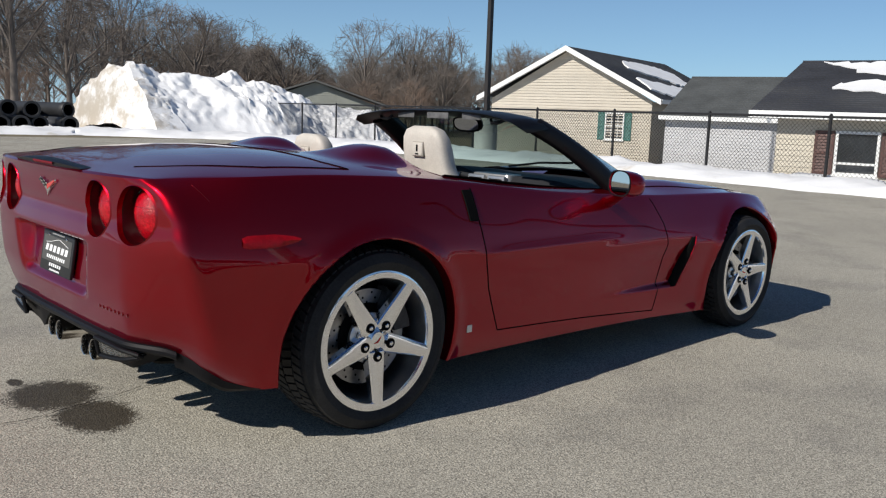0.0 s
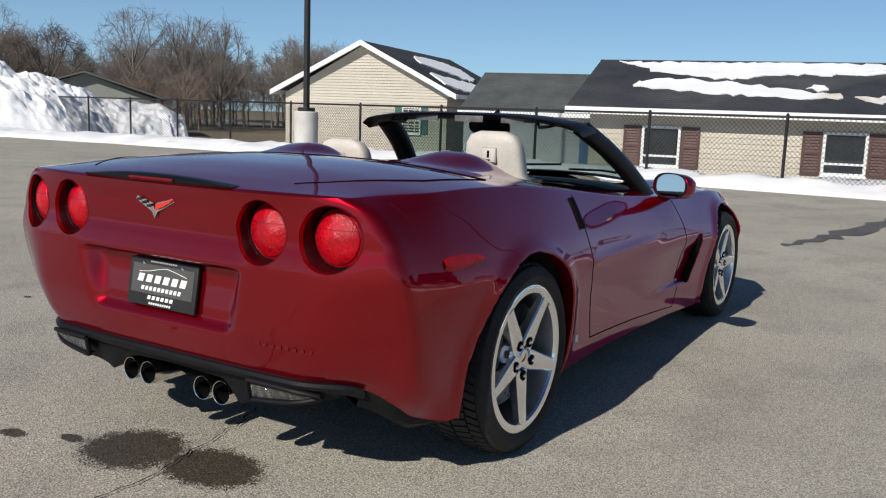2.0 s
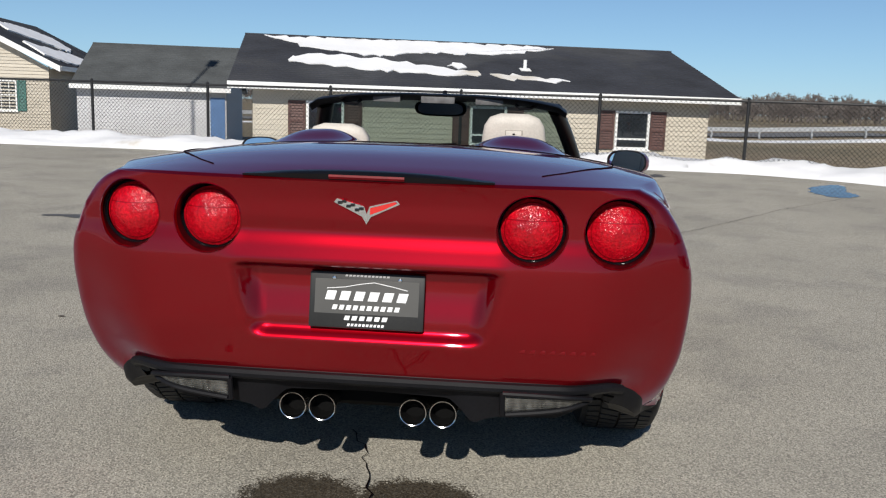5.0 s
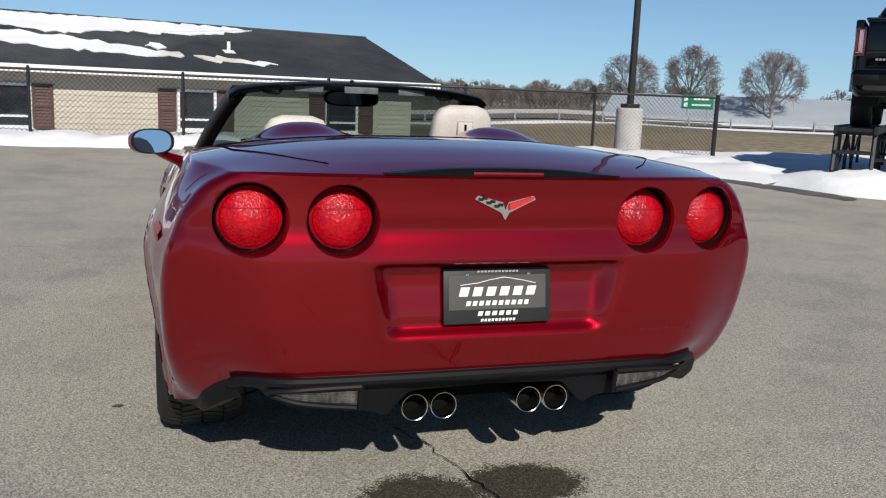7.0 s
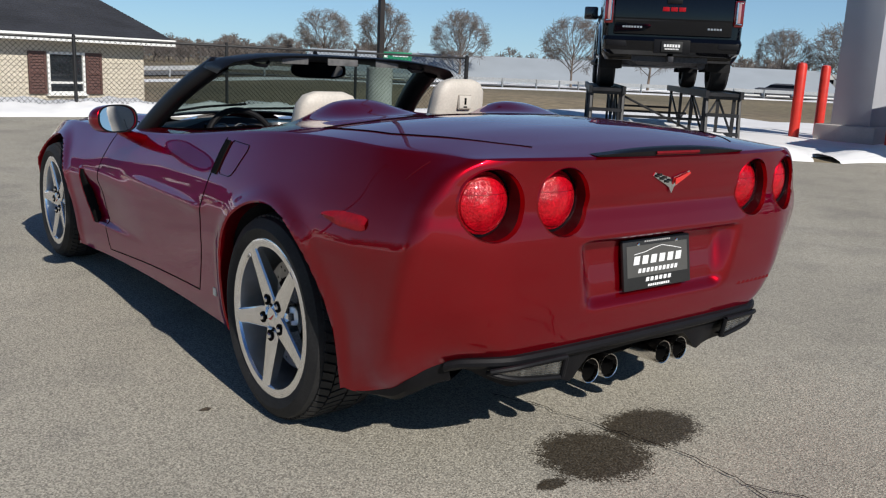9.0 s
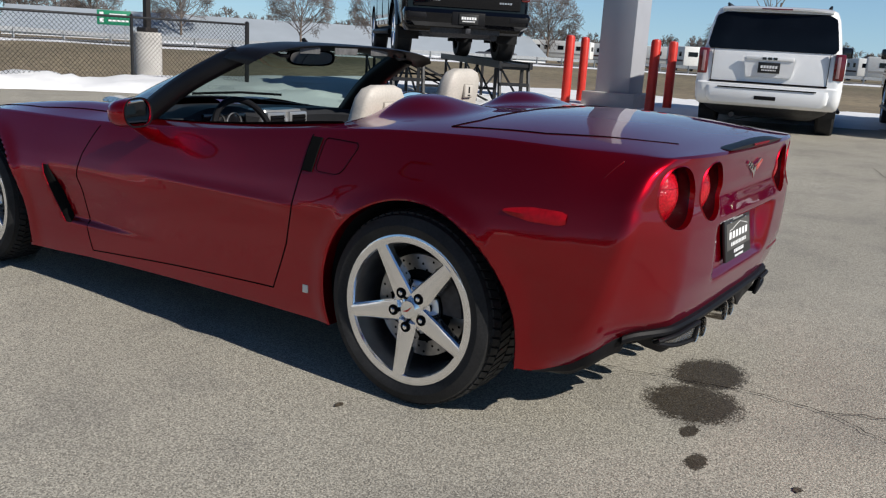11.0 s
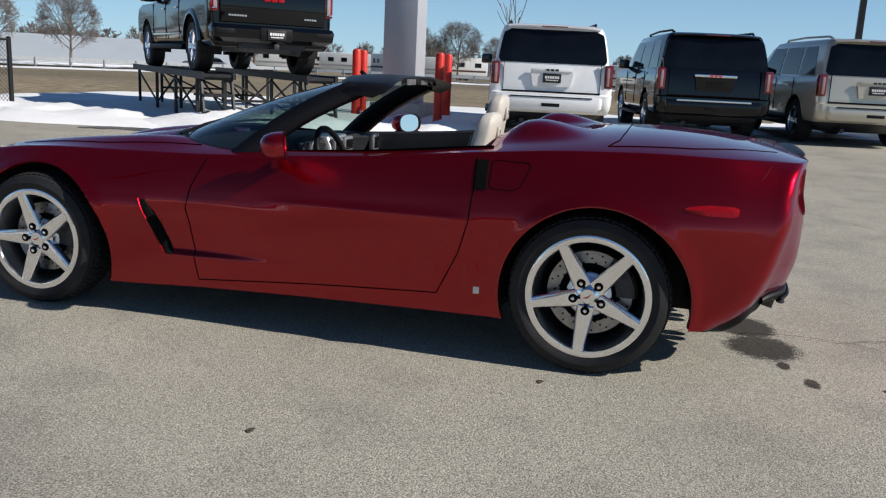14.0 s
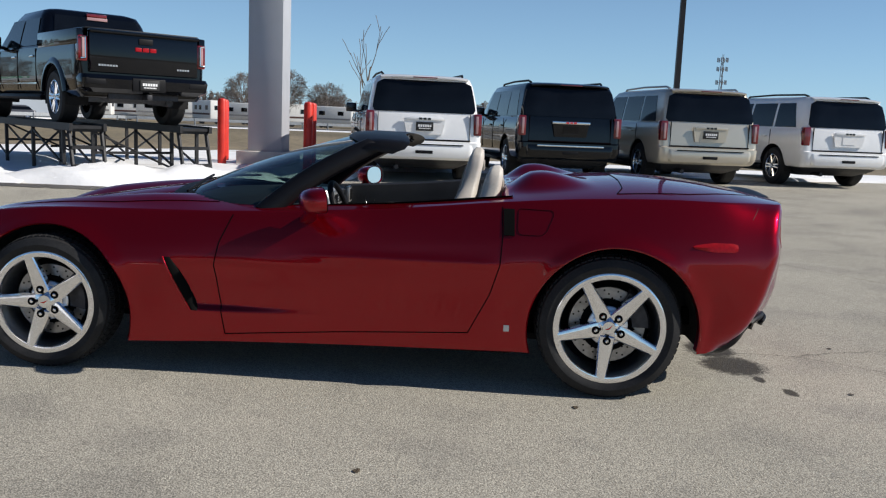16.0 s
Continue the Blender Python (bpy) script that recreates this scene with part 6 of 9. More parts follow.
def window_unit(parent, x0, x1, z0, z1, mid, shutters, shutter_w=0.38, y=0.0, bars_n=0):
    """A sash window with a white frame, dark panes, sill and shutters, on a wall facing -y."""
    bm = bmesh.new()
    f = 0.055
    for c, s in ((((x0 + x1) / 2, y - 0.02, z1 - f / 2), (x1 - x0, 0.07, f)), (((x0 + x1) / 2, y - 0.02, z0 + f / 2), (x1 - x0, 0.07, f)), ((x0 + f / 2, y - 0.02, (z0 + z1) / 2), (f, 0.07, z1 - z0 - 2 * f)),
                 ((x1 - f / 2, y - 0.02, (z0 + z1) / 2), (f, 0.07, z1 - z0 - 2 * f)), (((x0 + x1) / 2, y - 0.015, mid), (x1 - x0 - 2 * f, 0.05, 0.045))):
        box(bm, c, s)
    win = part("window", bm, M["white_trim"], parent, "white sash window with dark panes", flat=True)
    for a, b in ((z0 + f, mid - 0.022), (mid + 0.022, z1 - f)):
        bm = bmesh.new()
        box(bm, ((x0 + x1) / 2, y - 0.004, (a + b) / 2), (x1 - x0 - 2 * f, 0.008, b - a))
        part("pane", bm, M["window_dark"], win, flat=True)
    for k in range(bars_n):
        bm = bmesh.new()
        xx = x0 + (x1 - x0) * (k + 1) / (bars_n + 1)
        box(bm, (xx, y - 0.014, (z0 + z1) / 2), (0.018, 0.012, z1 - z0 - 2 * f))
        zz = z0 + (z1 - z0) * (k + 1) / (bars_n + 1)
        box(bm, ((x0 + x1) / 2, y - 0.014, zz), (x1 - x0 - 2 * f, 0.012, 0.018))
        part("glazing_bar", bm, M["white_trim"], win, flat=True)
    bm = bmesh.new()
    box(bm, ((x0 + x1) / 2, y - 0.04, z0 - 0.02), (x1 - x0 + 0.06, 0.10, 0.04))
    part("window_sill", bm, M["white_trim"], win, flat=True)
    if shutters:
        for a in (x0 - 0.02 - shutter_w, x1 + 0.02):
            bm = bmesh.new()
            prof = [(z0, 0.0), (z0, 0.048), (z0 + 0.05, 0.048)]
            n = int((z1 - z0 - 0.16) / 0.055)
            for half in (0, 1):
                lo = z0 + 0.05 + half * (z1 - z0 - 0.05) / 2
                m = n // 2
                for k in range(m):
                    st = ((z1 - z0 - 0.10) / 2 - 0.03) / m
                    prof += [(lo + st * k + 0.004, 0.042), (lo + st * (k + 1), 0.020)]
                prof += [(lo + st * m + 0.002, 0.048), (lo + st * m + 0.05, 0.048)]
            prof[-1] = (z1, 0.048)
            prof.append((z1, 0.0))
            f = 0.048
            xs = (a, a, a + 0.05, a + 0.05, a + shutter_w - 0.05, a + shutter_w - 0.05, a + shutter_w, a + shutter_w)
            grid_sheet(bm, [[Vector((xx, y - (0.0 if i in (0, 7) else (d if i in (3, 4) else (f if d > 0 else 0.0))), zz)) for i, xx in enumerate(xs)] for zz, d in prof])
            bmesh.ops.recalc_face_normals(bm, faces=bm.faces)
            part("shutter", bm, M[shutters], win, "louvred window shutter", flat=True)
    return win


def gable_roof(parent, x0, x1, y_eave, y_ridge, y_back, z_eave, z_ridge, thick=0.14, courses=True, mat="shingle"):
    """Two roof slopes with the ridge along x, with lapped courses, fascia and rakes."""
    bm = bmesh.new()
    for ya, yb in ((y_eave, y_ridge), (y_back, y_ridge)):
        n = max(4, int(math.hypot(yb - ya, z_ridge - z_eave) / 0.16)) if courses else 1
        for k in range(n):
            t0, t1 = k / n, (k + 1) / n
            lift = 0.010
            p = [(x0, ya + (yb - ya) * t0, z_eave + (z_ridge - z_eave) * t0 + lift), (x1, ya + (yb - ya) * t0, z_eave + (z_ridge - z_eave) * t0 + lift),
                 (x1, ya + (yb - ya) * t1, z_eave + (z_ridge - z_eave) * t1), (x0, ya + (yb - ya) * t1, z_eave + (z_ridge - z_eave) * t1)]
            q = [(x0, p[0][1], p[0][2] - lift), (x1, p[0][1], p[0][2] - lift)]
            v = [bm.verts.new(a) for a in p]
            w = [bm.verts.new(a) for a in q]
            bm.faces.new(v)
            bm.faces.new((w[0], w[1], v[1], v[0]))
    bmesh.ops.remove_doubles(bm, verts=bm.verts, dist=0.0005)
    roof = part("roof", bm, M[mat], parent, "charcoal asphalt shingle roof", flat=True)
    for ya, sg in ((y_eave, -1), (y_back, 1)):
        bm = bmesh.new()
        box(bm, ((x0 + x1) / 2, ya + 0.012 * sg, z_eave - 0.055), (x1 - x0, 0.03, 0.15))
        part("fascia", bm, M["white_trim"], roof, "white fascia board", flat=True)
    for xx in (x0 + 0.015, x1 - 0.015):
        for ya in (y_eave, y_back):
            bm = bmesh.new()
            a, b = Vector((xx, ya, z_eave - 0.07)), Vector((xx, y_ridge, z_ridge - 0.07))
            slab(bm, [a - Vector((0.015, 0, 0.06)), b - Vector((0.015, 0, 0.06)), b + Vector((-0.015, 0, 0.06)), a + Vector((-0.015, 0, 0.06))], 0.03 if ya == y_eave else -0.03)
            part("rake_board", bm, M["white_trim"], roof, flat=True)
    bm = bmesh.new()
    slab(bm, [(x0 + 0.03, y_eave, z_eave - 0.10), (x1 - 0.03, y_eave, z_eave - 0.10), (x1 - 0.03, y_eave + 0.5, z_eave - 0.10), (x0 + 0.03, y_eave + 0.5, z_eave - 0.10)], -0.02)
    part("soffit", bm, M["white_trim"], roof, flat=True)
    bm = bmesh.new()
    tube(bm, [(x0, y_ridge, z_ridge - 0.005), (x1, y_ridge, z_ridge - 0.005)], 0.045, 6)
    part("ridge_cap", bm, M[mat], roof)
    return roof


def roof_snow(roof, outline, y_eave, y_ridge, z_eave, z_ridge, seed):
    """Melting snow lying on a slope; outline in (x, part of the way up)."""
    rnd = random.Random(seed)
    pts = []
    n = len(outline)
    for i in range(n):
        a, b = Vector(outline[i]), Vector(outline[(i + 1) % n])
        m = max(2, int(abs(b.x - a.x) / 0.16))
        for k in range(m):
            p = a.lerp(b, k / m)
            pts.append((p.x + rnd.uniform(-0.07, 0.07), min(0.995, p.y + rnd.uniform(-0.030, 0.030))))
    nrm = Vector((0, -(z_ridge - z_eave), y_ridge - y_eave)).normalized()
    bm = bmesh.new()
    P = [Vector((x, y_eave + (y_ridge - y_eave) * k, z_eave + (z_ridge - z_eave) * k)) for x, k in pts]
    top = [bm.verts.new(p + nrm * 0.028) for p in P]
    low = [bm.verts.new(p + nrm * 0.004) for p in P]
    f = bm.faces.new(top)
    for i in range(len(P)):
        j = (i + 1) % len(P)
        bm.faces.new((low[i], low[j], top[j], top[i]))
    bmesh.ops.triangulate(bm, faces=[f])
    bmesh.ops.recalc_face_normals(bm, faces=bm.faces)
    part("roof_snow", bm, M["snow"], roof, "patch of melting snow on the roof", flat=True)


def local(x, y, angle):
    return Matrix.Translation((x, y, 0)) @ Matrix.Rotation(radians(angle), 4, 'Z')


FLOOR = -0.95
motel = thing("long_low_building", "long low pale yellow building with maroon shutters and snowy roof", "building", local(15.75, 5.48, -77.2), kind="")
board_wall(motel, M["siding_yellow"], "pale yellow lapped siding", 0, 10.6, FLOOR, 1.34)
for x, flip in ((0.0, 1), (10.6, -1)):
    bm = clapboard(bmesh.new(), -8.0 if flip > 0 else 0.0, 0.0 if flip > 0 else 8.0, FLOOR, 1.34, gable=(-4.0 if flip > 0 else 4.0, 2.60))
    w = part("wall", bm, M["siding_yellow"], motel, flat=True)
    w.matrix_basis = Matrix.Translation((x, 0, 0)) @ Matrix.Rotation(radians(-90 * flip), 4, 'Z')
bm = bmesh.new()
box(bm, (5.3, 7.96, (1.34 + FLOOR) / 2), (10.5, 0.08, 1.34 - FLOOR))
part("wall", bm, M["siding_yellow"], motel, flat=True)
for a, b in ((1.17, 2.0), (4.86, 5.71), (8.30, 9.14)):
    window_unit(motel, a, b, 0.20, 1.09, 0.44, "shutter_brown", y=-0.012)
roof = gable_roof(motel, -0.5, 11.18, -0.42, 4.0, 8.42, 1.44, 2.74)
RS = (-0.42, 4.0, 1.44, 2.74)
roof_snow(roof, [(0.05, 0.97), (2.5, 0.985), (5.0, 0.985), (7.35, 0.97), (7.7, 0.93), (6.6, 0.80), (5.6, 0.72), (4.6, 0.74), (3.7, 0.70), (3.1, 0.60), (2.6, 0.62), (1.9, 0.66), (1.0, 0.76)], *RS, 1)
roof_snow(roof, [(0.75, 0.50), (1.3, 0.60), (2.3, 0.56), (3.2, 0.52), (3.9, 0.42), (4.6, 0.36), (5.2, 0.33), (5.25, 0.25), (4.2, 0.26), (3.0, 0.29), (1.6, 0.36), (0.8, 0.40)], *RS, 2)
roof_snow(roof, [(5.5, 0.30), (6.1, 0.31), (6.9, 0.24), (7.3, 0.24), (6.8, 0.18), (5.9, 0.21)], *RS, 3)
roof_snow(roof, [(4.55, 0.46), (4.75, 0.52), (4.95, 0.44), (4.8, 0.40)], *RS, 4)
bm = bmesh.new()
tube(bm, [(6.44, 1.49, 1.95), (6.44, 1.49, 2.24)], 0.045, 12)
box(bm, (6.44, 1.46, 2.0), (0.26, 0.26, 0.03), Matrix.Rotation(radians(16.4), 3, 'X'))
part("vent_pipe", bm, M["white_trim"], roof, "white plumbing vent pipe")
roof["label"] = "charcoal shingle roof with patches of melting snow"

garage = thing("garage", "small light grey garage with a charcoal shingle roof", "garage", local(26.0, 14.9, -77.2))
board_wall(garage, M["siding_grey"], "light grey lapped siding", 0, 5.05, FLOOR, 1.28)
for x, flip in ((0.0, 1), (5.05, -1)):
    bm = clapboard(bmesh.new(), -6.0 if flip > 0 else 0.0, 0.0 if flip > 0 else 6.0, FLOOR, 1.28, gable=(-3.0 if flip > 0 else 3.0, 2.85))
    w = part("wall", bm, M["siding_grey"], garage, flat=True)
    w.matrix_basis = Matrix.Translation((x, 0, 0)) @ Matrix.Rotation(radians(-90 * flip), 4, 'Z')
bm = bmesh.new()
box(bm, (2.5, 5.96, (1.28 + FLOOR) / 2), (5.0, 0.08, 1.28 - FLOOR))
part("wall", bm, M["siding_grey"], garage, flat=True)
gable_roof(garage, -0.15, 5.25, -0.35, 3.0, 6.35, 1.36, 2.92, mat="shingle_grey")
bm = bmesh.new()
box(bm, (4.75, -0.03, 0.1), (0.5, 0.04, 1.9), bevel=0.008)
part("door", bm, M["blue_door"], garage, "blue door at the corner", flat=True)

house = thing("house", "tan gabled house with green shutters and a dark shingle roof", "house", local(27.35, 25.2, -77.2))
board_wall(house, M["siding_tan"], "tan lapped siding", 0, 7.8, FLOOR - 0.1, 1.95, 0.125, 0.032, (3.9, 4.12))
for x, flip in ((0.0, 1), (7.8, -1)):
    bm = clapboard(bmesh.new(), -11.2 if flip > 0 else 0.0, 0.0 if flip > 0 else 11.2, FLOOR - 0.1, 1.95)
    w = part("wall", bm, M["siding_tan"], house, flat=True)
    w.matrix_basis = Matrix.Translation((x, 0, 0)) @ Matrix.Rotation(radians(-90 * flip), 4, 'Z')
window_unit(house, 5.75, 6.62, 0.30, 1.46, 0.9, "shutter_green", 0.31, y=-0.012, bars_n=2)
bm = bmesh.new()
for x0, x1 in ((-0.55, 3.9), (8.35, 3.9)):
    n = 34
    for k in range(n):
        t0, t1 = k / n, (k + 1) / n
        z0, z1 = 2.02 + 2.22 * t0, 2.02 + 2.22 * t1
        xa, xb = x0 + (x1 - x0) * t0, x0 + (x1 - x0) * t1
        v = [bm.verts.new(p) for p in ((xa, -0.45, z0 + 0.01), (xa, 11.4, z0 + 0.01), (xb, 11.4, z1), (xb, -0.45, z1), (xa, -0.45, z0), (xa, 11.4, z0))]
        bm.faces.new(v[:4])
        bm.faces.new((v[4], v[5], v[1], v[0]))
bmesh.ops.recalc_face_normals(bm, faces=bm.faces)
bmesh.ops.remove_doubles(bm, verts=bm.verts, dist=0.0005)
hroof = part("roof", bm, M["shingle"], house, "charcoal shingle roof with melting snow", flat=True)
bm = bmesh.new()
for x0 in (-0.55, 8.35):
    a, b = Vector((x0, -0.47, 2.02)), Vector((3.9, -0.47, 4.24))
    sl = [a - Vector((0, 0, 0.20)), b - Vector((0, 0, 0.20)), b + Vector((0, 0, 0.02)), a + Vector((0, 0, 0.02))]
    slab(bm, sl, 0.03 if x0 < 0 else -0.03)
    box(bm, (x0, 5.5, 1.95), (0.05, 11.8, 0.18))
part("fascia", bm, M["white_trim"], hroof, "white rake and fascia boards", flat=True)
bm = bmesh.new()
for x0 in (-0.55, 8.35):
    a, b = Vector((x0, -0.45, 1.93)), Vector((3.9, -0.45, 4.15))
    slab(bm, [a, b, b + Vector((0, 0.45, 0)), a + Vector((0, 0.45, 0))], 0.01)
part("soffit", bm, M["white_trim"], hroof, flat=True)
for outline, sd in (([(2.6, 0.62), (3.4, 0.80), (5.5, 0.84), (7.5, 0.80), (8.8, 0.66), (8.0, 0.42), (6.5, 0.36), (4.8, 0.50)], 1), ([(0.4, 0.16), (1.2, 0.42), (3.2, 0.36), (5.4, 0.30), (6.4, 0.20), (5.0, 0.08), (2.5, 0.05)], 2)):
    rnd = random.Random(sd)
    bm = bmesh.new()
    nrm = Vector((2.22, 0, 4.45)).normalized()
    P = []
    for i in range(len(outline)):
        a, b = Vector(outline[i]), Vector(outline[(i + 1) % len(outline)])
        for k in range(6):
            p = a.lerp(b, k / 6)
            yy, kk = p.x + rnd.uniform(-0.12, 0.12), p.y + rnd.uniform(-0.02, 0.02)
            P.append(Vector((8.35 + (3.9 - 8.35) * kk, yy, 2.02 + 2.22 * kk)))
    top = [bm.verts.new(p + nrm * 0.07) for p in P]
    low = [bm.verts.new(p + nrm * 0.01) for p in P]
    f = bm.faces.new(top)
    for i in range(len(P)):
        j = (i + 1) % len(P)
        bm.faces.new((low[i], low[j], top[j], top[i]))
    bmesh.ops.triangulate(bm, faces=[f])
    bmesh.ops.recalc_face_normals(bm, faces=bm.faces)
    part("roof_snow", bm, M["snow"], hroof, "patch of melting snow on the roof", flat=True)

# low house far behind the snow heap
far = thing("distant_house", "low grey-green house with a shallow dark roof behind the snow heap", "house", local(31.3, 51.6, -128))
bm = bmesh.new()
box(bm, (4.0, 4.0, 0.0), (8.0, 8.0, 2.9))
part("wall", bm, M["siding_olive"], far, flat=True)
far_roof = gable_roof(far, -0.5, 8.5, -0.6, 4.0, 8.6, 1.55, 3.0, courses=False)
for o in far_roof.children:
    o.data.materials[0] = M["fascia_dark"]
bm = clapboard(bmesh.new(), 0, 8, 1.35, 1.45, gable=(4.0, 2.85))
w = part("wall", bm, M["siding_olive"], far, flat=True)
w.matrix_basis = Matrix.Translation((8.01, 0, 0)) @ Matrix.Rotation(radians(90), 4, 'Z')

# ---- fence ----
FENCE_TOP = 1.33


def fence_x(y):
    return 12.4 + 0.12 * y


fence = thing("chain_link_fence", "black chain-link fence with steel posts along the kerb", "fence")
post_y = [-9.04 + 2.425 * k for k in range(15)]
pm = None
for k, y in enumerate(post_y):
    x = fence_x(y)
    z0 = land(x, y) - 0.1
    r = 0.042 if k == 0 else 0.028
    if k < 2:
        bm = bmesh.new()
        tube(bm, [(0, 0, -0.3), (0, 0, FENCE_TOP + 0.03 - z0)], r, 10)
        tube(bm, [(0, 0, FENCE_TOP + 0.03 - z0), (0, 0, FENCE_TOP + 0.06 - z0)], [r * 1.15, r * 0.4], 10)
        p = part("post", bm, M["fence_black"], fence)
        pm = (p.data, z0)
    else:
        p = new("post", pm[0])
        p.parent = fence
    p.matrix_basis = Matrix.Translation((x, y, pm[1] if k > 1 else z0))
    if k:
        bm = bmesh.new()
        tube(bm, [(fence_x(post_y[k - 1]), post_y[k - 1], FENCE_TOP), (x, y, FENCE_TOP)], 0.021, 8)
        part("top_rail", bm, M["fence_black"], fence)
y0, y1 = post_y[0], post_y[-1]
zb, zt = 0.08, FENCE_TOP
bm = bmesh.new()
hgt, pitch_w = zt - zb, 0.080
n = int((y1 - y0) / pitch_w)
for k in range(-int(hgt / pitch_w) - 1, n + 1):
    for sg in (1, -1):
        ya = y0 + k * pitch_w
        a, b = (ya, zb), (ya + hgt, zt)
        if a[0] < y0:
            a = (y0, zb + (y0 - a[0]))
        if b[0] > y1:
            b = (y1, zt - (b[0] - y1))
        if a[1] >= zt or b[1] <= zb or a[0] >= y1:
            continue
        if sg < 0:
            a, b = (y0 + y1 - a[0], a[1]), (y0 + y1 - b[0], b[1])
        w = 0.0042
        v = []
        for q in (a, b):
            fx = fence_x(q[0])
            v += [bm.verts.new(p) for p in ((fx - w, q[0], q[1]), (fx + w * 0.7, q[0] + w, q[1]), (fx + w * 0.7, q[0] - w, q[1]))]
        for i in range(3):
            j = (i + 1) % 3
            bm.faces.new((v[i], v[j], v[3 + j], v[3 + i]))
tagged(part("chain_link_mesh", bm, M["fence_black"], fence, "black woven wire mesh", flat=True), kind="stuff")


# ---- poles ----
def lamp_post(x, y, base_top, label, r=0.055, height=9.0, lean=(0, 0)):
    z0 = land(x, y) - 0.1
    ob = thing("light_pole", label, "light pole", Matrix.Translation((x, y, z0)), group="light poles")
    h = base_top - z0
    bm = bmesh.new()
    tube(bm, [(0, 0, 0), (0, 0, h - 0.03), (0, 0, h)], [0.285, 0.285, 0.262], 28)
    b = part("concrete_base", bm, M["concrete"], ob, "round pale concrete base")
    bm = bmesh.new()
    box(bm, (0, 0, h + 0.045), (0.30, 0.30, 0.09), bevel=0.012)
    part("base_cover", bm, M["pole_brown"], ob, "dark base cover")
    bm = bmesh.new()
    m = Matrix.Rotation(radians(45), 4, 'Z')
    tube(bm, [(0, 0, h + 0.06), (lean[0] * height, lean[1] * height, h + height)], [r * 1.3, r], 4)
    part("pole", bm, M["pole_brown"], ob, "dark bronze square pole")
    bm = bmesh.new()
    box(bm, (lean[0] * height - 0.35, lean[1] * height, h + height), (0.75, 0.35, 0.12), bevel=0.02)
    part("lamp_head", bm, M["pole_brown"], ob, "flat lamp head")
    return ob


lamp_post(13.45, 11.85, 1.14, "dark bronze light pole on a round concrete base behind the fence", r=0.06, height=12.0)
lamp_post(13.65, -8.5, 1.07, "dark bronze light pole on a round concrete base behind the fence", r=0.06, lean=(0, 0.0))
lamp_post(-5.1, -22.0, 0.9, "dark bronze light pole beyond the parked vehicles", r=0.09, height=10)


# ---- parked vehicles ----
def road_wheel(parent, x, y, z, r, w, s, rim_mat="rim"):
    bm = revolve(bmesh.new(), [(r * 0.64, -w / 2 + 0.01), (r * 0.68, -w / 2), (r * 0.93, -w / 2 + 0.005), (r, -w / 2 + 0.04), (r, w / 2 - 0.04), (r * 0.93, w / 2 - 0.005), (r * 0.68, w / 2), (r * 0.64, w / 2 - 0.01)], 36)
    t = part("wheel", bm, M["rubber"], parent, "black tyre on an alloy wheel")
    bm = revolve(bmesh.new(), [(r * 0.655, w / 2 - 0.012), (r * 0.61, w / 2 - 0.006), (r * 0.59, w / 2 - 0.03), (r * 0.55, -w / 2)], 36)
    rim = part("rim", bm, M[rim_mat], t)
    bm = bmesh.new()
    for k in range(6):
        a = 2 * math.pi * k / 6
        for da in (-0.16, 0.16):
            d0 = Vector((math.cos(a + da * 2.2) * 0.06, w / 2 - 0.03, math.sin(a + da * 2.2) * 0.06))
            d1 = Vector((math.cos(a + da) * r * 0.60, w / 2 - 0.02, math.sin(a + da) * r * 0.60))
            tube(bm, [d0, d1], [0.024, 0.017], 6)
    revolve(bm, [(0.0001, w / 2 - 0.012), (0.07, w / 2 - 0.016), (0.085, w / 2 - 0.05)], 20)
    part("spokes", bm, M[rim_mat], rim)
    bm = revolve(bmesh.new(), [(0.0001, -0.02), (r * 0.60, -0.02)], 24)
    part("brake", bm, M["soot_and_shade"], t)
    t.matrix_basis = Matrix.Translation((x, y, z)) @ Matrix.Rotation(0 if s > 0 else math.pi, 4, 'Z')
    return t


def cut_arch(bm, cx, cz, r):
    """Opens a round wheel arch in the flanks."""
    gone = [f for f in bm.faces if abs(f.normal.y) > 0.5 and math.hypot(f.calc_center_median().x - cx, f.calc_center_median().z - cz) < r]
    bmesh.ops.delete(bm, geom=gone, context='FACES')
    for v in bm.verts:
        d = math.hypot(v.co.x - cx, v.co.z - cz)
        if abs(d - r) < 0.07 and abs(v.co.y) > 0.6 and d > 0.01 and any(len(e.link_faces) < 2 for e in v.link_edges):
            v.co.x, v.co.z = cx + (v.co.x - cx) * r / d, cz + (v.co.z - cz) * r / d


def dense_hull(levels, nx=46):
    """Like hull, with many points along the flanks so that arches can be cut."""
    bm = bmesh.new()
    rows = []
    for z, x0, x1, hw, r in levels:
        ring = []
        for k in range(7):
            a = radians(90 * k / 6)
            ring.append((x1 - r + r * math.cos(a), hw - r + r * math.sin(a), z))
        for k in range(1, nx):
            ring.append((x1 - r + (x0 - x1 + 2 * r) * k / nx, hw, z))
        for k in range(7):
            a = radians(90 + 90 * k / 6)
            ring.append((x0 + r + r * math.cos(a), hw - r + r * math.sin(a), z))
        ring += [(x, -y, zz) for x, y, zz in ring[::-1]]
        rows.append(ring)
    vs = grid_sheet(bm, rows, close=True)
    bm.faces.new(vs[-1])
    bmesh.ops.recalc_face_normals(bm, faces=bm.faces)
    return bm


def interp_levels(levels, step):
    out = []
    for a, b in zip(levels, levels[1:]):
        n = max(1, int(round((b[0] - a[0]) / step)))
        for k in range(n):
            t = k / n
            out.append(tuple(p + (q - p) * t for p, q in zip(a, b)))
    out.append(levels[-1])
    return out


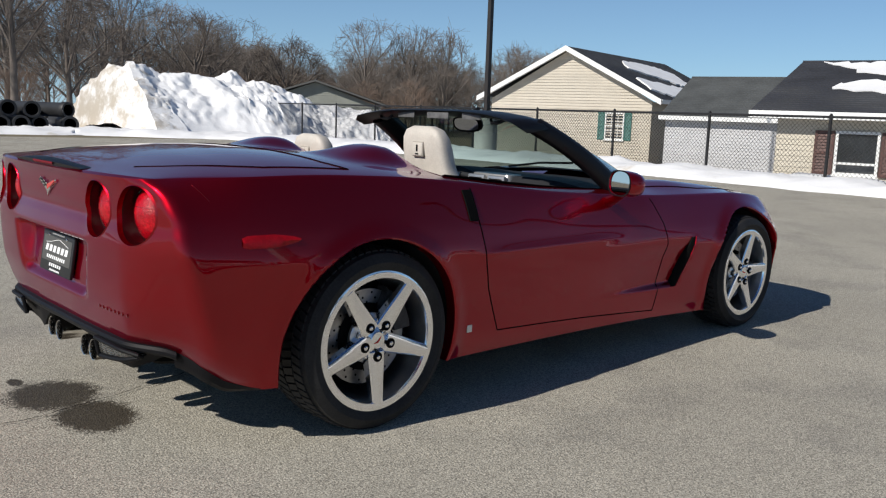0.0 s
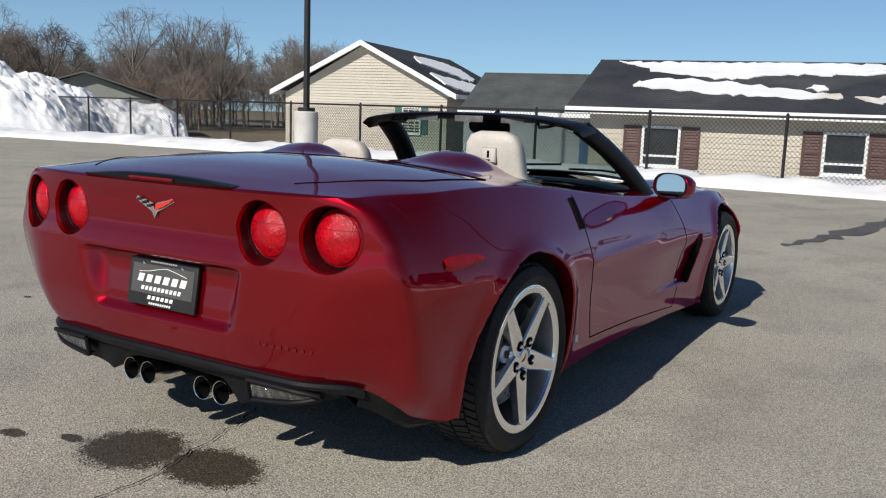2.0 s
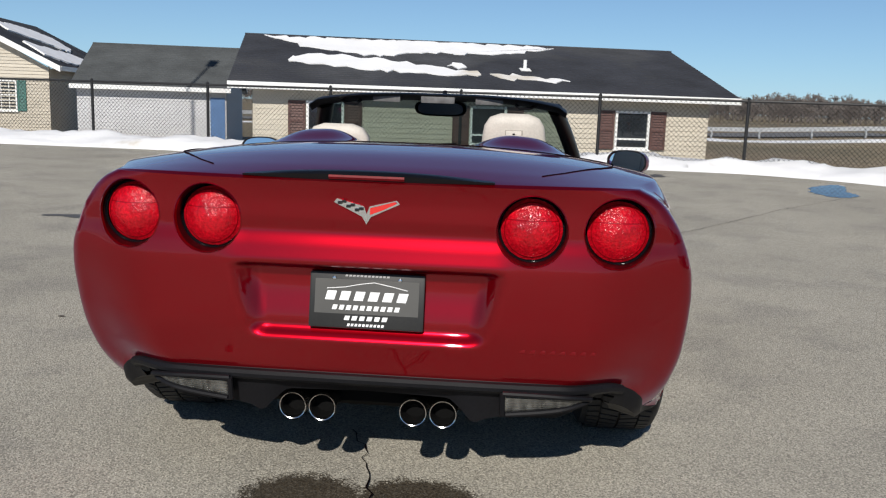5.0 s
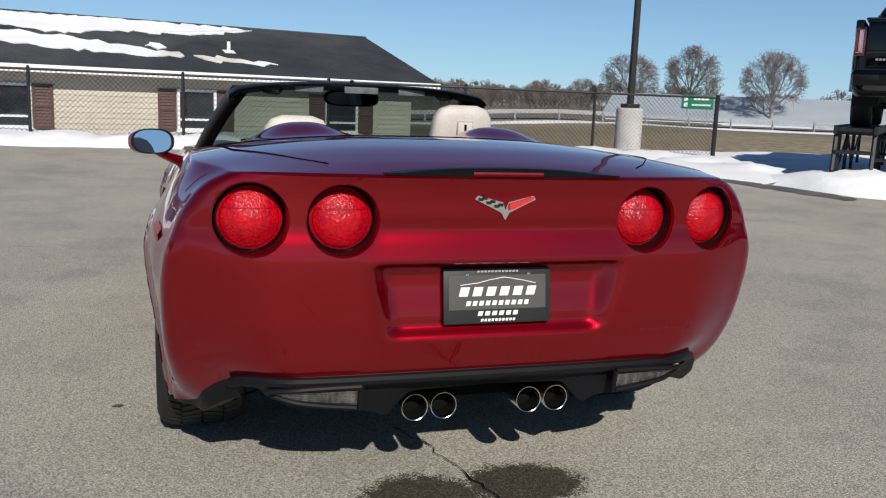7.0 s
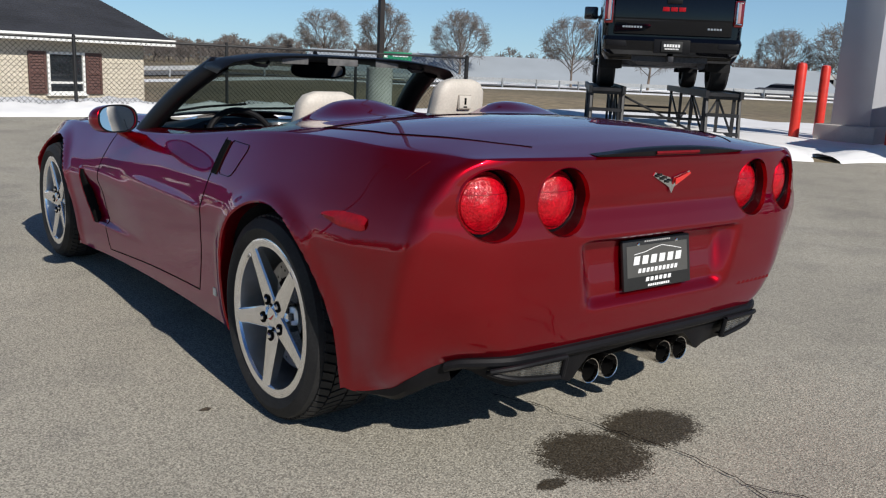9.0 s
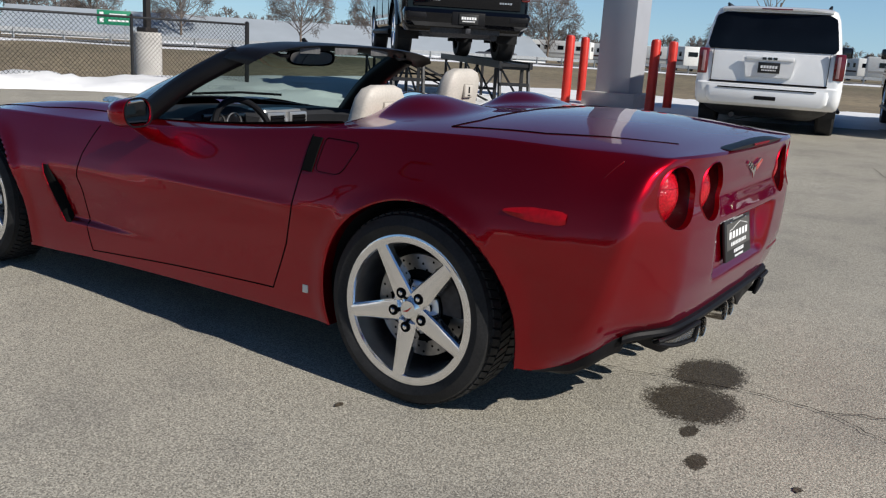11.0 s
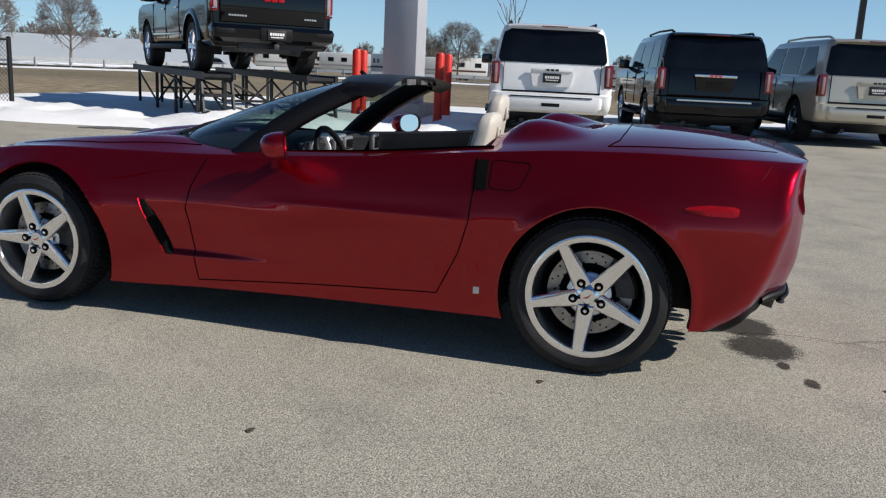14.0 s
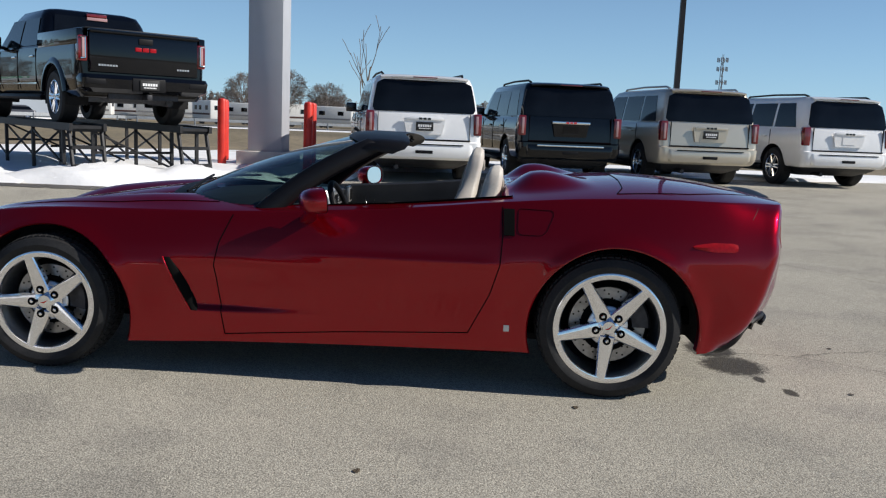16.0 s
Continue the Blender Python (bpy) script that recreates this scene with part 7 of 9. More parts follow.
def liners(parent, xs, r, hw):
    for cx in xs:
        for s in (1, -1):
            bm = bmesh.new()
            rows = []
            for a in np.linspace(radians(-12), radians(192), 24):
                rows.append([Vector((cx + r * math.cos(a), y * s, 0.40 + r * math.sin(a))) for y in (hw - 0.01, hw - 0.35)])
            vs = grid_sheet(bm, rows)
            c = bm.verts.new((cx, (hw - 0.35) * s, 0.4))
            for p, q in zip(vs, vs[1:]):
                bm.faces.new((p[1], q[1], c))
            part("arch_liner", bm, M["cabin_cloth"], parent)


def dealer_plate(parent, x, z, w=0.30, h=0.15):
    bm = bmesh.new()
    box(bm, (x, 0, z), (0.02, w, h), bevel=0.004)
    p = part("plate", bm, M["plate_black"], parent, "black dealer plate")
    bm = bmesh.new()
    for k in range(6):
        box(bm, (x - 0.012, -0.10 + 0.04 * k, z + 0.012), (0.003, 0.030, 0.040))
    for k in range(9):
        box(bm, (x - 0.012, -0.09 + 0.0225 * k, z - 0.035), (0.003, 0.016, 0.018))
    part("lettering_bar", bm, M["white_print"], p, flat=True)


def suv(at, paint, label, square=False, plate_on=True, trim="chrome"):
    ob = thing("suv", label, "suv", at, group="row of parked suvs")
    P = M[paint]
    lower = [(0.42, 0.12, 5.10, 0.95, 0.10), (0.45, 0.04, 5.16, 0.985, 0.12), (0.52, -0.02, 5.18, 1.005, 0.13), (0.60, -0.035, 5.18, 1.015, 0.13), (0.735, -0.030, 5.17, 1.02, 0.13), (0.76, 0.02, 5.16, 1.018, 0.12), (0.95, 0.03, 5.13, 1.02, 0.12), (1.08, 0.040, 5.02, 1.012, 0.13), (1.16, 0.050, 4.70, 0.990, 0.14), (1.20, 0.055, 3.95, 0.962, 0.14)]
    bm = dense_hull(interp_levels(lower, 0.055))
    for cx in (1.12, 4.07):
        cut_arch(bm, cx, 0.40, 0.47)
    body = part("body", bm, P, ob, sharp=0.8)
    upper = [(1.19, 0.058, 3.95, 0.958, 0.13), (1.45, 0.100, 3.60, 0.920, 0.13), (1.70, 0.165, 3.28, 0.872, 0.14), (1.82, 0.215, 3.08, 0.825, 0.16), (1.865, 0.33, 2.90, 0.73, 0.18), (1.885, 0.6, 2.5, 0.45, 0.2)]
    bm = bmesh.new()
    hull(bm, interp_levels(upper, 0.08), 6)
    part("cabin", bm, P, ob, sharp=0.8)
    # rear glass and side glass, lying just proud of the cabin
    def rim_at(z):
        ls = interp_levels(upper, 0.01)
        return min(ls, key=lambda q: abs(q[0] - z))
    bm = bmesh.new()
    rows = []
    for z in np.linspace(1.235, 1.775, 10):
        _, x0, _, hw, r = rim_at(z)
        k = (z - 1.235) / 0.52
        half = hw - 0.045 - 0.05 * max(0.0, (abs(k - 0.5) - 0.40) / 0.10) ** 2
        row = [Vector((x0 - 0.012 + r * (1 - math.cos(max(0, (abs(y) - (hw - r)) / r) * 1.2)) * 0.55, y, z)) for y in np.linspace(-half, half, 15)]
        rows.append(row)
    grid_sheet(bm, rows)
    rg = part("rear_window", bm, M["tint"], ob, "dark tinted rear window")
    bm = bmesh.new()
    rows = []
    for y in np.linspace(-0.76, 0.76, 15):
        e = (abs(y) / 0.76) ** 4
        rows.append([Vector((0.37, y, 1.874 - 0.02 * e)), Vector((0.20 + 0.05 * e, y, 1.862 - 0.02 * e)), Vector((0.110 + 0.06 * e, y, 1.836 - 0.02 * e)), Vector((0.115 + 0.06 * e, y, 1.814 - 0.02 * e)), Vector((0.215 + 0.04 * e, y, 1.800 - 0.02 * e))])
    grid_sheet(bm, rows)
    bmesh.ops.recalc_face_normals(bm, faces=bm.faces)
    part("roof_spoiler", bm, P, ob, "painted lip over the rear window")
    bm = bmesh.new()
    hull(bm, [(0.47, -0.050, 0.30, 0.80, 0.10), (0.52, -0.065, 0.30, 0.86, 0.10), (0.63, -0.068, 0.30, 0.88, 0.10), (0.70, -0.050, 0.30, 0.88, 0.10)])
    part("bumper_face", bm, P, ob, "stepped bumper face")
    for s in (1, -1):
        for xa, xb, xa2, xb2 in ((0.42, 1.22, 0.62, 1.22), (1.30, 2.24, 1.30, 2.20), (2.32, 3.42, 2.28, 2.98)):
            bm = bmesh.new()
            rows = []
            for k in np.linspace(0, 1, 6):
                z = 1.23 + 0.50 * k
                hw = rim_at(z)[3] + 0.006
                rows.append([Vector((xa + (xa2 - xa) * k + (xb + (xb2 - xb) * k - xa - (xa2 - xa) * k) * t, hw * s, z)) for t in (0, 0.5, 1)])
            grid_sheet(bm, rows)
            part("side_window", bm, M["tint"], ob, "dark tinted side window")
        # tail lamp, wrapping the corner
        bm = bmesh.new()
        za, zb_ = (0.86, 1.24)
        box(bm, (0.095, 0.935 * s, (za + zb_) / 2), (0.16, 0.15, zb_ - za), bevel=0.03)
        tl = part("tail_lamp", bm, M["tail_red"], ob, "tall red tail lamp")
        if not square:
            bm = bmesh.new()
            box(bm, (0.012, 0.925 * s, (za + zb_) / 2), (0.02, 0.045, zb_ - za - 0.08), bevel=0.006)
            part("lamp_strip", bm, M["tail_clear"], tl, "pale strip in the lamp")
        bm = bmesh.new()
        tube(bm, [(0.45, 0.70 * s, 1.868), (0.58, 0.72 * s, 1.905), (1.7, 0.73 * s, 1.918), (2.75, 0.71 * s, 1.895), (2.85, 0.70 * s, 1.85)], 0.020, 8)
        part("roof_rail", bm, M["black_trim"] if paint != "car_champagne" else M["silver_trim"], ob, "roof rail")
        bm = bmesh.new()
        box(bm, (3.42, 1.10 * s, 1.30), (0.13, 0.22, 0.19), bevel=0.035)
        tube(bm, [(3.44, 0.94 * s, 1.22), (3.44, 1.04 * s, 1.24)], 0.03, 6)
        part("wing_mirror", bm, M["black_gloss"], ob, "black wing mirror")
        for xa in (1.27, 2.28, 3.35):
            bm = bmesh.new()
            box(bm, (xa, 1.0185 * s, 0.86), (0.010, 0.012, 0.62))
            part("door_gap", bm, M["gap"], ob)
        for xa in (1.50, 2.55):
            bm = bmesh.new()
            box(bm, (xa, 1.026 * s, 1.03), (0.19, 0.03, 0.035), bevel=0.01)
            part("door_handle", bm, P, ob)
        bm = bmesh.new()
        box(bm, (2.6, 1.0 * s, 0.36), (2.2, 0.16, 0.05), bevel=0.015)
        part("running_board", bm, M["black_trim"], ob, "black running board")
    # tailgate details
    bm = bmesh.new()
    box(bm, (0.015, 0, 0.77), (0.05, 1.62, 0.02))
    part("tailgate_gap", bm, M["gap"], body)
    for s in (1, -1):
        part("tailgate_gap", box(bmesh.new(), (0.03, 0.80 * s, 1.0), (0.03, 0.008, 0.46)), M["gap"], body)
    bm = bmesh.new()
    slab(bm, [(0.016, 0.36, 1.13), (0.016, -0.36, 1.13), (0.022, -0.31, 0.86), (0.022, 0.31, 0.86)], -0.03)
    pr = part("plate_recess", bm, P, body, "stepped plate panel")
    bm = bmesh.new()
    box(bm, (-0.014, 0, 1.125), (0.035, 0.74 if trim == "chrome" else 0.66, 0.05), bevel=0.012)
    part("tailgate_bar", bm, M["chrome"] if trim == "chrome" else P, ob, "trim bar over the plate")
    bm = bmesh.new()
    for k in range(3):
        box(bm, (-0.036, -0.075 + 0.075 * k, 1.125), (0.006, 0.055, 0.036))
    part("badge_bar", bm, M["red_enamel"] if paint == "car_black" else M["black_gloss"], ob, flat=True)
    if plate_on:
        dealer_plate(ob, -0.022, 0.995)
    else:
        bm = bmesh.new()
        box(bm, (-0.014, 0, 0.985), (0.01, 0.30, 0.15))
        part("plate_seat", bm, P, ob)
    bm = bmesh.new()
    box(bm, (-0.066, 0, 0.690), (0.02, 1.30, 0.03) if paint == "car_black" else (0.012, 1.36, 0.02), bevel=0.004)
    part("bumper_strip", bm, M["chrome"] if paint == "car_black" else M["black_trim"], ob)
    bm = bmesh.new()
    box(bm, (-0.064, 0, 0.560), (0.03, 0.30, 0.055), bevel=0.008)
    part("hitch_cover", bm, M["black_trim"], ob)
    bm = bmesh.new()
    box(bm, (0.114, 0, 1.825), (0.03, 0.42, 0.018), bevel=0.004)
    part("high_brake_lamp", bm, M["tail_red"], ob, "high brake lamp")
    bm = bmesh.new()
    hull(bm, [(0.24, 0.6, 4.9, 0.66, 0.1), (0.36, 0.25, 5.0, 0.84, 0.1), (0.43, 0.16, 5.05, 0.90, 0.1)])
    tube(bm, [(0.15, 0.45, 0.28), (0.9, 0.45, 0.30)], 0.04, 10)
    part("underbody", bm, M["dark_metal"], ob)
    liners(ob, (1.12, 4.07), 0.475, 1.0)
    for x in (1.12, 4.07):
        for s in (1, -1):
            road_wheel(ob, x, 0.87 * s, 0.395, 0.395, 0.27, s)
    bm = bmesh.new()
    tube(bm, [(0.18, 0.10, 1.30), (0.16, -0.30, 1.285)], 0.008, 5)
    part("rear_wiper", bm, M["black_trim"], rg)
    return ob


def ground_pose(x, y, facing):
    return Matrix.Translation((x, y, land(x, y))) @ Matrix.Rotation(radians(facing), 4, 'Z')


FACE = -78.5
suv(ground_pose(1.66, -10.12, FACE), "car_white", "white full-size suv with chrome tailgate trim, parked nose to the field", trim="paint")
suv(ground_pose(-1.00, -11.75, FACE), "car_black", "black full-size suv with a chrome tailgate bar", plate_on=False)
suv(ground_pose(-3.72, -12.15, FACE), "car_champagne", "champagne metallic full-size suv with chrome wheels", trim="paint")
suv(ground_pose(-6.85, -13.4, FACE + 2), "car_white", "white full-size suv with plain red tail lamps", square=True, plate_on=False, trim="paint")


def pickup(at, label):
    ob = thing("pickup_truck", label, "pickup truck", at)
    P = M["car_black"]
    lower = [(0.42, 0.15, 5.75, 0.93, 0.10), (0.50, 0.10, 5.80, 0.985, 0.14), (0.70, 0.09, 5.82, 1.01, 0.14), (0.95, 0.09, 5.80, 1.015, 0.13), (1.12, 0.09, 5.72, 1.01, 0.13), (1.20, 0.09, 5.4, 1.0, 0.15)]
    bm = dense_hull(interp_levels(lower, 0.055), 54)
    for cx in (1.18, 4.82):
        cut_arch(bm, cx, 0.42, 0.50)
    part("body", bm, P, ob, sharp=0.8)
    bm = bmesh.new()
    for s in (1, -1):
        box(bm, (1.02, 0.955 * s, 1.30), (1.86, 0.11, 0.24), bevel=0.03)
    box(bm, (1.92, 0, 1.30), (0.06, 1.9, 0.24), bevel=0.02)
    part("bed_side", bm, P, ob)
    bm = bmesh.new()
    box(bm, (0.07, 0, 1.10), (0.09, 1.70, 0.62), bevel=0.025)
    gate = part("tailgate", bm, P, ob, "black tailgate with a red badge bar")
    bm = bmesh.new()
    box(bm, (0.035, 0, 1.395), (0.13, 1.72, 0.05), bevel=0.02)
    part("tailgate_lip", bm, P, gate)
    bm = bmesh.new()
    box(bm, (0.02, 0, 1.285), (0.03, 0.22, 0.09), bevel=0.012)
    part("tailgate_handle", bm, M["black_trim"], gate, "black tailgate handle")
    bm = bmesh.new()
    for k in range(3):
        box(bm, (0.018, -0.115 + 0.115 * k, 1.165), (0.010, 0.098, 0.060), bevel=0.004)
    part("badge_bar", bm, M["lens_marker"], gate, "red badge bars")
    for y0, n, z in ((0.56, 7, 0.90), (-0.62, 5, 0.90)):
        bm = bmesh.new()
        for k in range(n):
            box(bm, (0.021, y0 - 0.042 * (k - n / 2), z), (0.010, 0.030, 0.026))
        part("badge_lettering", bm, M["silver_trim"], gate, flat=True)
    for s in (1, -1):
        bm = bmesh.new()
        box(bm, (0.125, 0.930 * s, 1.13), (0.14, 0.145, 0.38), bevel=0.035)
        tl = part("tail_lamp", bm, M["tail_red"], ob, "tall red tail lamp")
        bm = bmesh.new()
        box(bm, (0.050, 0.93 * s, 1.14), (0.02, 0.04, 0.28), bevel=0.006)
        part("lamp_strip", bm, M["tail_clear"], tl)
        bm = bmesh.new()
        tube(bm, [(0.046, 0.972 * s, 0.99), (0.046, 0.900 * s, 0.99), (0.046, 0.900 * s, 1.29), (0.046, 0.972 * s, 1.29)], 0.012, 6)
        part("lamp_outline", bm, M["chrome"], tl, "bright line in the tail lamp")
    bm = bmesh.new()
    box(bm, (1.02, 0, 1.432), (1.84, 1.78, 0.03), bevel=0.012)
    part("bed_cover", bm, M["black_vinyl"], ob, "flat black cover over the bed")
    for s in (1, -1):
        bm = bmesh.new()
        box(bm, (0.02, 0.80 * s, 0.66), (0.24, 0.30, 0.10), bevel=0.02)
        part("corner_step", bm, M["black_trim"], ob, "black step in the bumper corner")
        bm = bmesh.new()
        rows = []
        for a in np.linspace(radians(8), radians(172), 26):
            rows.append([Vector((1.18 + r * math.cos(a), y * s, 0.42 + r * math.sin(a))) for r, y in ((0.50, 0.985), (0.505, 1.045), (0.545, 1.045), (0.60, 1.012))])
        grid_sheet(bm, rows)
        part("wheel_flare", bm, P, ob, "flared wheel arch")
    bm = bmesh.new()
    hull(bm, [(0.50, -0.02, 0.30, 0.90, 0.09), (0.56, -0.08, 0.32, 0.98, 0.10), (0.70, -0.10, 0.32, 1.0, 0.10), (0.76, -0.07, 0.30, 0.98, 0.10)])
    bp = part("rear_bumper", bm, M["car_black"], ob, "black rear bumper with steps")
    bm = bmesh.new()
    box(bm, (-0.085, 0, 0.63), (0.05, 0.52, 0.20), bevel=0.015)
    part("plate_recess", bm, M["black_trim"], bp)
    dealer_plate(ob, -0.118, 0.63)
    bm = bmesh.new()
    box(bm, (-0.02, 0, 0.45), (0.2, 0.08, 0.08), bevel=0.008)
    box(bm, (0.15, 0, 0.45), (0.10, 1.1, 0.08))
    part("tow_hitch", bm, M["dark_metal"], ob, "dark tow hitch")
    upper = [(1.19, 1.96, 4.55, 0.97, 0.14), (1.45, 2.02, 4.20, 0.91, 0.17), (1.72, 2.10, 3.75, 0.84, 0.2), (1.83, 2.16, 3.55, 0.78, 0.2), (1.875, 2.3, 3.35, 0.66, 0.2), (1.89, 2.6, 3.0, 0.4, 0.15)]
    bm = bmesh.new()
    hull(bm, interp_levels(upper, 0.08), 6)
    part("cab", bm, P, ob, sharp=0.8)
    bm = bmesh.new()
    slab(bm, [(1.985, 0.74, 1.36), (1.985, -0.74, 1.36), (2.10, -0.68, 1.76), (2.10, 0.68, 1.76)], 0.012)
    bmesh.ops.recalc_face_normals(bm, faces=bm.faces)
    part("rear_window", bm, M["tint"], ob, "dark rear window")
    bm = bmesh.new()
    box(bm, (2.10, 0, 1.80), (0.06, 0.34, 0.05), bevel=0.01)
    part("high_brake_lamp", bm, M["tail_red"], ob, "red high brake lamp")
    bm = bmesh.new()
    box(bm, (2.075, 0, 1.74), (0.05, 0.34, 0.05), bevel=0.006)
    part("cargo_lamp", bm, M["tail_clear"], ob)
    for s in (1, -1):
        for xa, xb, xa2, xb2 in ((2.12, 3.02, 2.26, 3.0), (3.10, 4.18, 3.08, 3.72)):
            bm = bmesh.new()
            hwl = [(1.24, 0.962), (1.45, 0.914), (1.70, 0.850)]
            rows = []
            for z, hw in hwl:
                k = (z - 1.24) / 0.46
                rows.append([Vector((xa + (xa2 - xa) * k + (xb + (xb2 - xb) * k - xa - (xa2 - xa) * k) * t, (hw + 0.006) * s, z)) for t in (0, 0.5, 1)])
            grid_sheet(bm, rows)
            part("side_window", bm, M["tint"], ob, "dark side window")
        bm = bmesh.new()
        box(bm, (4.05, 1.14 * s, 1.33), (0.15, 0.26, 0.24), bevel=0.04)
        tube(bm, [(4.08, 0.93 * s, 1.25), (4.08, 1.06 * s, 1.27)], 0.03, 6)
        part("wing_mirror", bm, M["black_gloss"], ob, "black wing mirror")
        for xa in (2.04, 3.06, 4.15):
            bm = bmesh.new()
            box(bm, (xa, 1.013 * s, 0.85), (0.010, 0.012, 0.66))
            part("door_gap", bm, M["gap"], ob)
        for xa in (2.25, 3.25):
            bm = bmesh.new()
            box(bm, (xa, 1.02 * s, 1.06), (0.19, 0.03, 0.035), bevel=0.01)
            part("door_handle", bm, M["chrome"], ob, "chrome door handle")
        bm = bmesh.new()
        tube(bm, [(1.75, 1.0 * s, 0.40), (1.85, 1.03 * s, 0.40), (4.2, 1.03 * s, 0.40), (4.3, 1.0 * s, 0.40)], 0.05, 8)
        part("running_board", bm, M["black_trim"], ob, "black running board")
        bm = bmesh.new()
        box(bm, (3.1, 1.016 * s, 0.62), (2.2, 0.012, 0.03))
        part("chrome_strip", bm, M["chrome"], ob)
    bm = bmesh.new()
    hull(bm, [(0.36, 0.35, 5.5, 0.50, 0.1), (0.55, 0.2, 5.6, 0.85, 0.1)])
    tube(bm, [(1.18, -0.75, 0.42), (1.18, 0.75, 0.42)], 0.06, 10)
    tube(bm, [(0.3, -0.5, 0.38), (1.0, -0.45, 0.40)], 0.06, 10)
    part("underbody", bm, M["dark_metal"], ob, "dark axle and frame")
    liners(ob, (1.18, 4.82), 0.505, 1.0)
    for x in (1.18, 4.82):
        for s in (1, -1):
            road_wheel(ob, x, 0.87 * s, 0.41, 0.41, 0.28, s)
    return ob


TRUCK = Matrix.Translation((5.86, -8.47, 0.0)) @ Matrix.Rotation(radians(-46), 4, 'Z')
RACK_TOP = 0.95
pickup(TRUCK @ Matrix.Translation((0, 0, RACK_TOP)), "black four-door pickup truck standing on a steel display ramp")

# display ramp
ramp = thing("display_ramp", "black steel display ramp with two wheel tracks on braced legs", "vehicle ramp", TRUCK @ Matrix.Translation((0, 0, 0.17)))
H = RACK_TOP - 0.17
for s in (1, -1):
    yc = 0.86 * s
    bm = bmesh.new()
    box(bm, (2.9, yc, H - 0.03), (5.55, 0.44, 0.05))
    track = part("track", bm, M["rack"], ramp, "steel wheel track", flat=True)
    for e in (-0.25, 0.25):
        bm = bmesh.new()
        box(bm, (2.9, yc + e, H - 0.03), (5.6, 0.05, 0.11))
        part("side_beam", bm, M["rack"], track, flat=True)
    for x in (0.55, 2.05, 3.6, 5.3):
        for e in (-0.22, 0.22):
            bm = bmesh.new()
            box(bm, (x, yc + e, H / 2 - 0.06), (0.05, 0.05, H - 0.06))
            part("leg", bm, M["rack"], ramp, flat=True)
    for xa, xb in ((0.55, 2.05), (3.6, 2.05), (3.6, 5.3)):
        for e in (-0.22, 0.22):
            bm = bmesh.new()
            tube(bm, [(xa, yc + e, 0.15), (xb, yc + e, H - 0.12)], 0.02, 5)
            part("brace", bm, M["rack"], ramp)
    # sloping end frame like a short ladder
    bm = bmesh.new()
    for e in (-0.24, 0.24):
        tube(bm, [(0.26, yc + e, H - 0.03), (0.04, yc + e, 0.0)], 0.034, 6)
    for q in (0.25, 0.6, 0.93):
        box(bm, (0.04 + 0.22 * q, yc, H * q - 0.02), (0.10, 0.48, 0.05))
    part("end_ladder", bm, M["rack"], ramp, "dark ladder-like end frame", flat=True)
for x in (0.55, 2.6, 5.3):
    bm = bmesh.new()
    tube(bm, [(x, -0.64, 0.35), (x, 0.64, 0.35)], 0.022, 6)
    tube(bm, [(x, -0.64, 0.1), (x, 0.64, H - 0.1)], 0.018, 6)
    part("cross_brace", bm, M["rack"], ramp)

# canopy column and bollards
col = thing("canopy_column", "square pale grey clad column on a concrete plinth", "column", Matrix.Translation((4.98, -12.6, land(5, -12.6) - 0.05)))
bm = bmesh.new()
box(bm, (0, 0, 0.18), (1.06, 1.06, 0.36), bevel=0.03)
part("plinth", bm, M["concrete"], col, "weathered concrete plinth")
bm = bmesh.new()
box(bm, (0, 0, 3.2), (0.68, 0.68, 5.7), bevel=0.008)
part("shaft", bm, M["pillar"], col, "smooth pale grey shaft")
bol = None
for x, y in ((5.70, -11.8), (6.10, -13.3), (4.0, -11.7), (4.22, -13.2)):
    m = Matrix.Translation((x, y, land(x, y)))
    if bol is None:
        bol = thing("bollard", "bright red steel bollard guarding the column", "bollard", m, group="bollards round the column")
        bm = bmesh.new()
        tube(bm, [(0, 0, -0.1), (0, 0, 1.26), (0, 0, 1.30), (0, 0, 1.315)], [0.086, 0.086, 0.07, 0.02], 20)
        part("tube", bm, M["bollard_red"], bol)
        bm = bmesh.new()
        tube(bm, [(0, 0, -0.02), (0, 0, 0.03)], [0.12, 0.10], 20)
        part("footing", bm, M["concrete"], bol)
    else:
        copy_thing(bol, m)


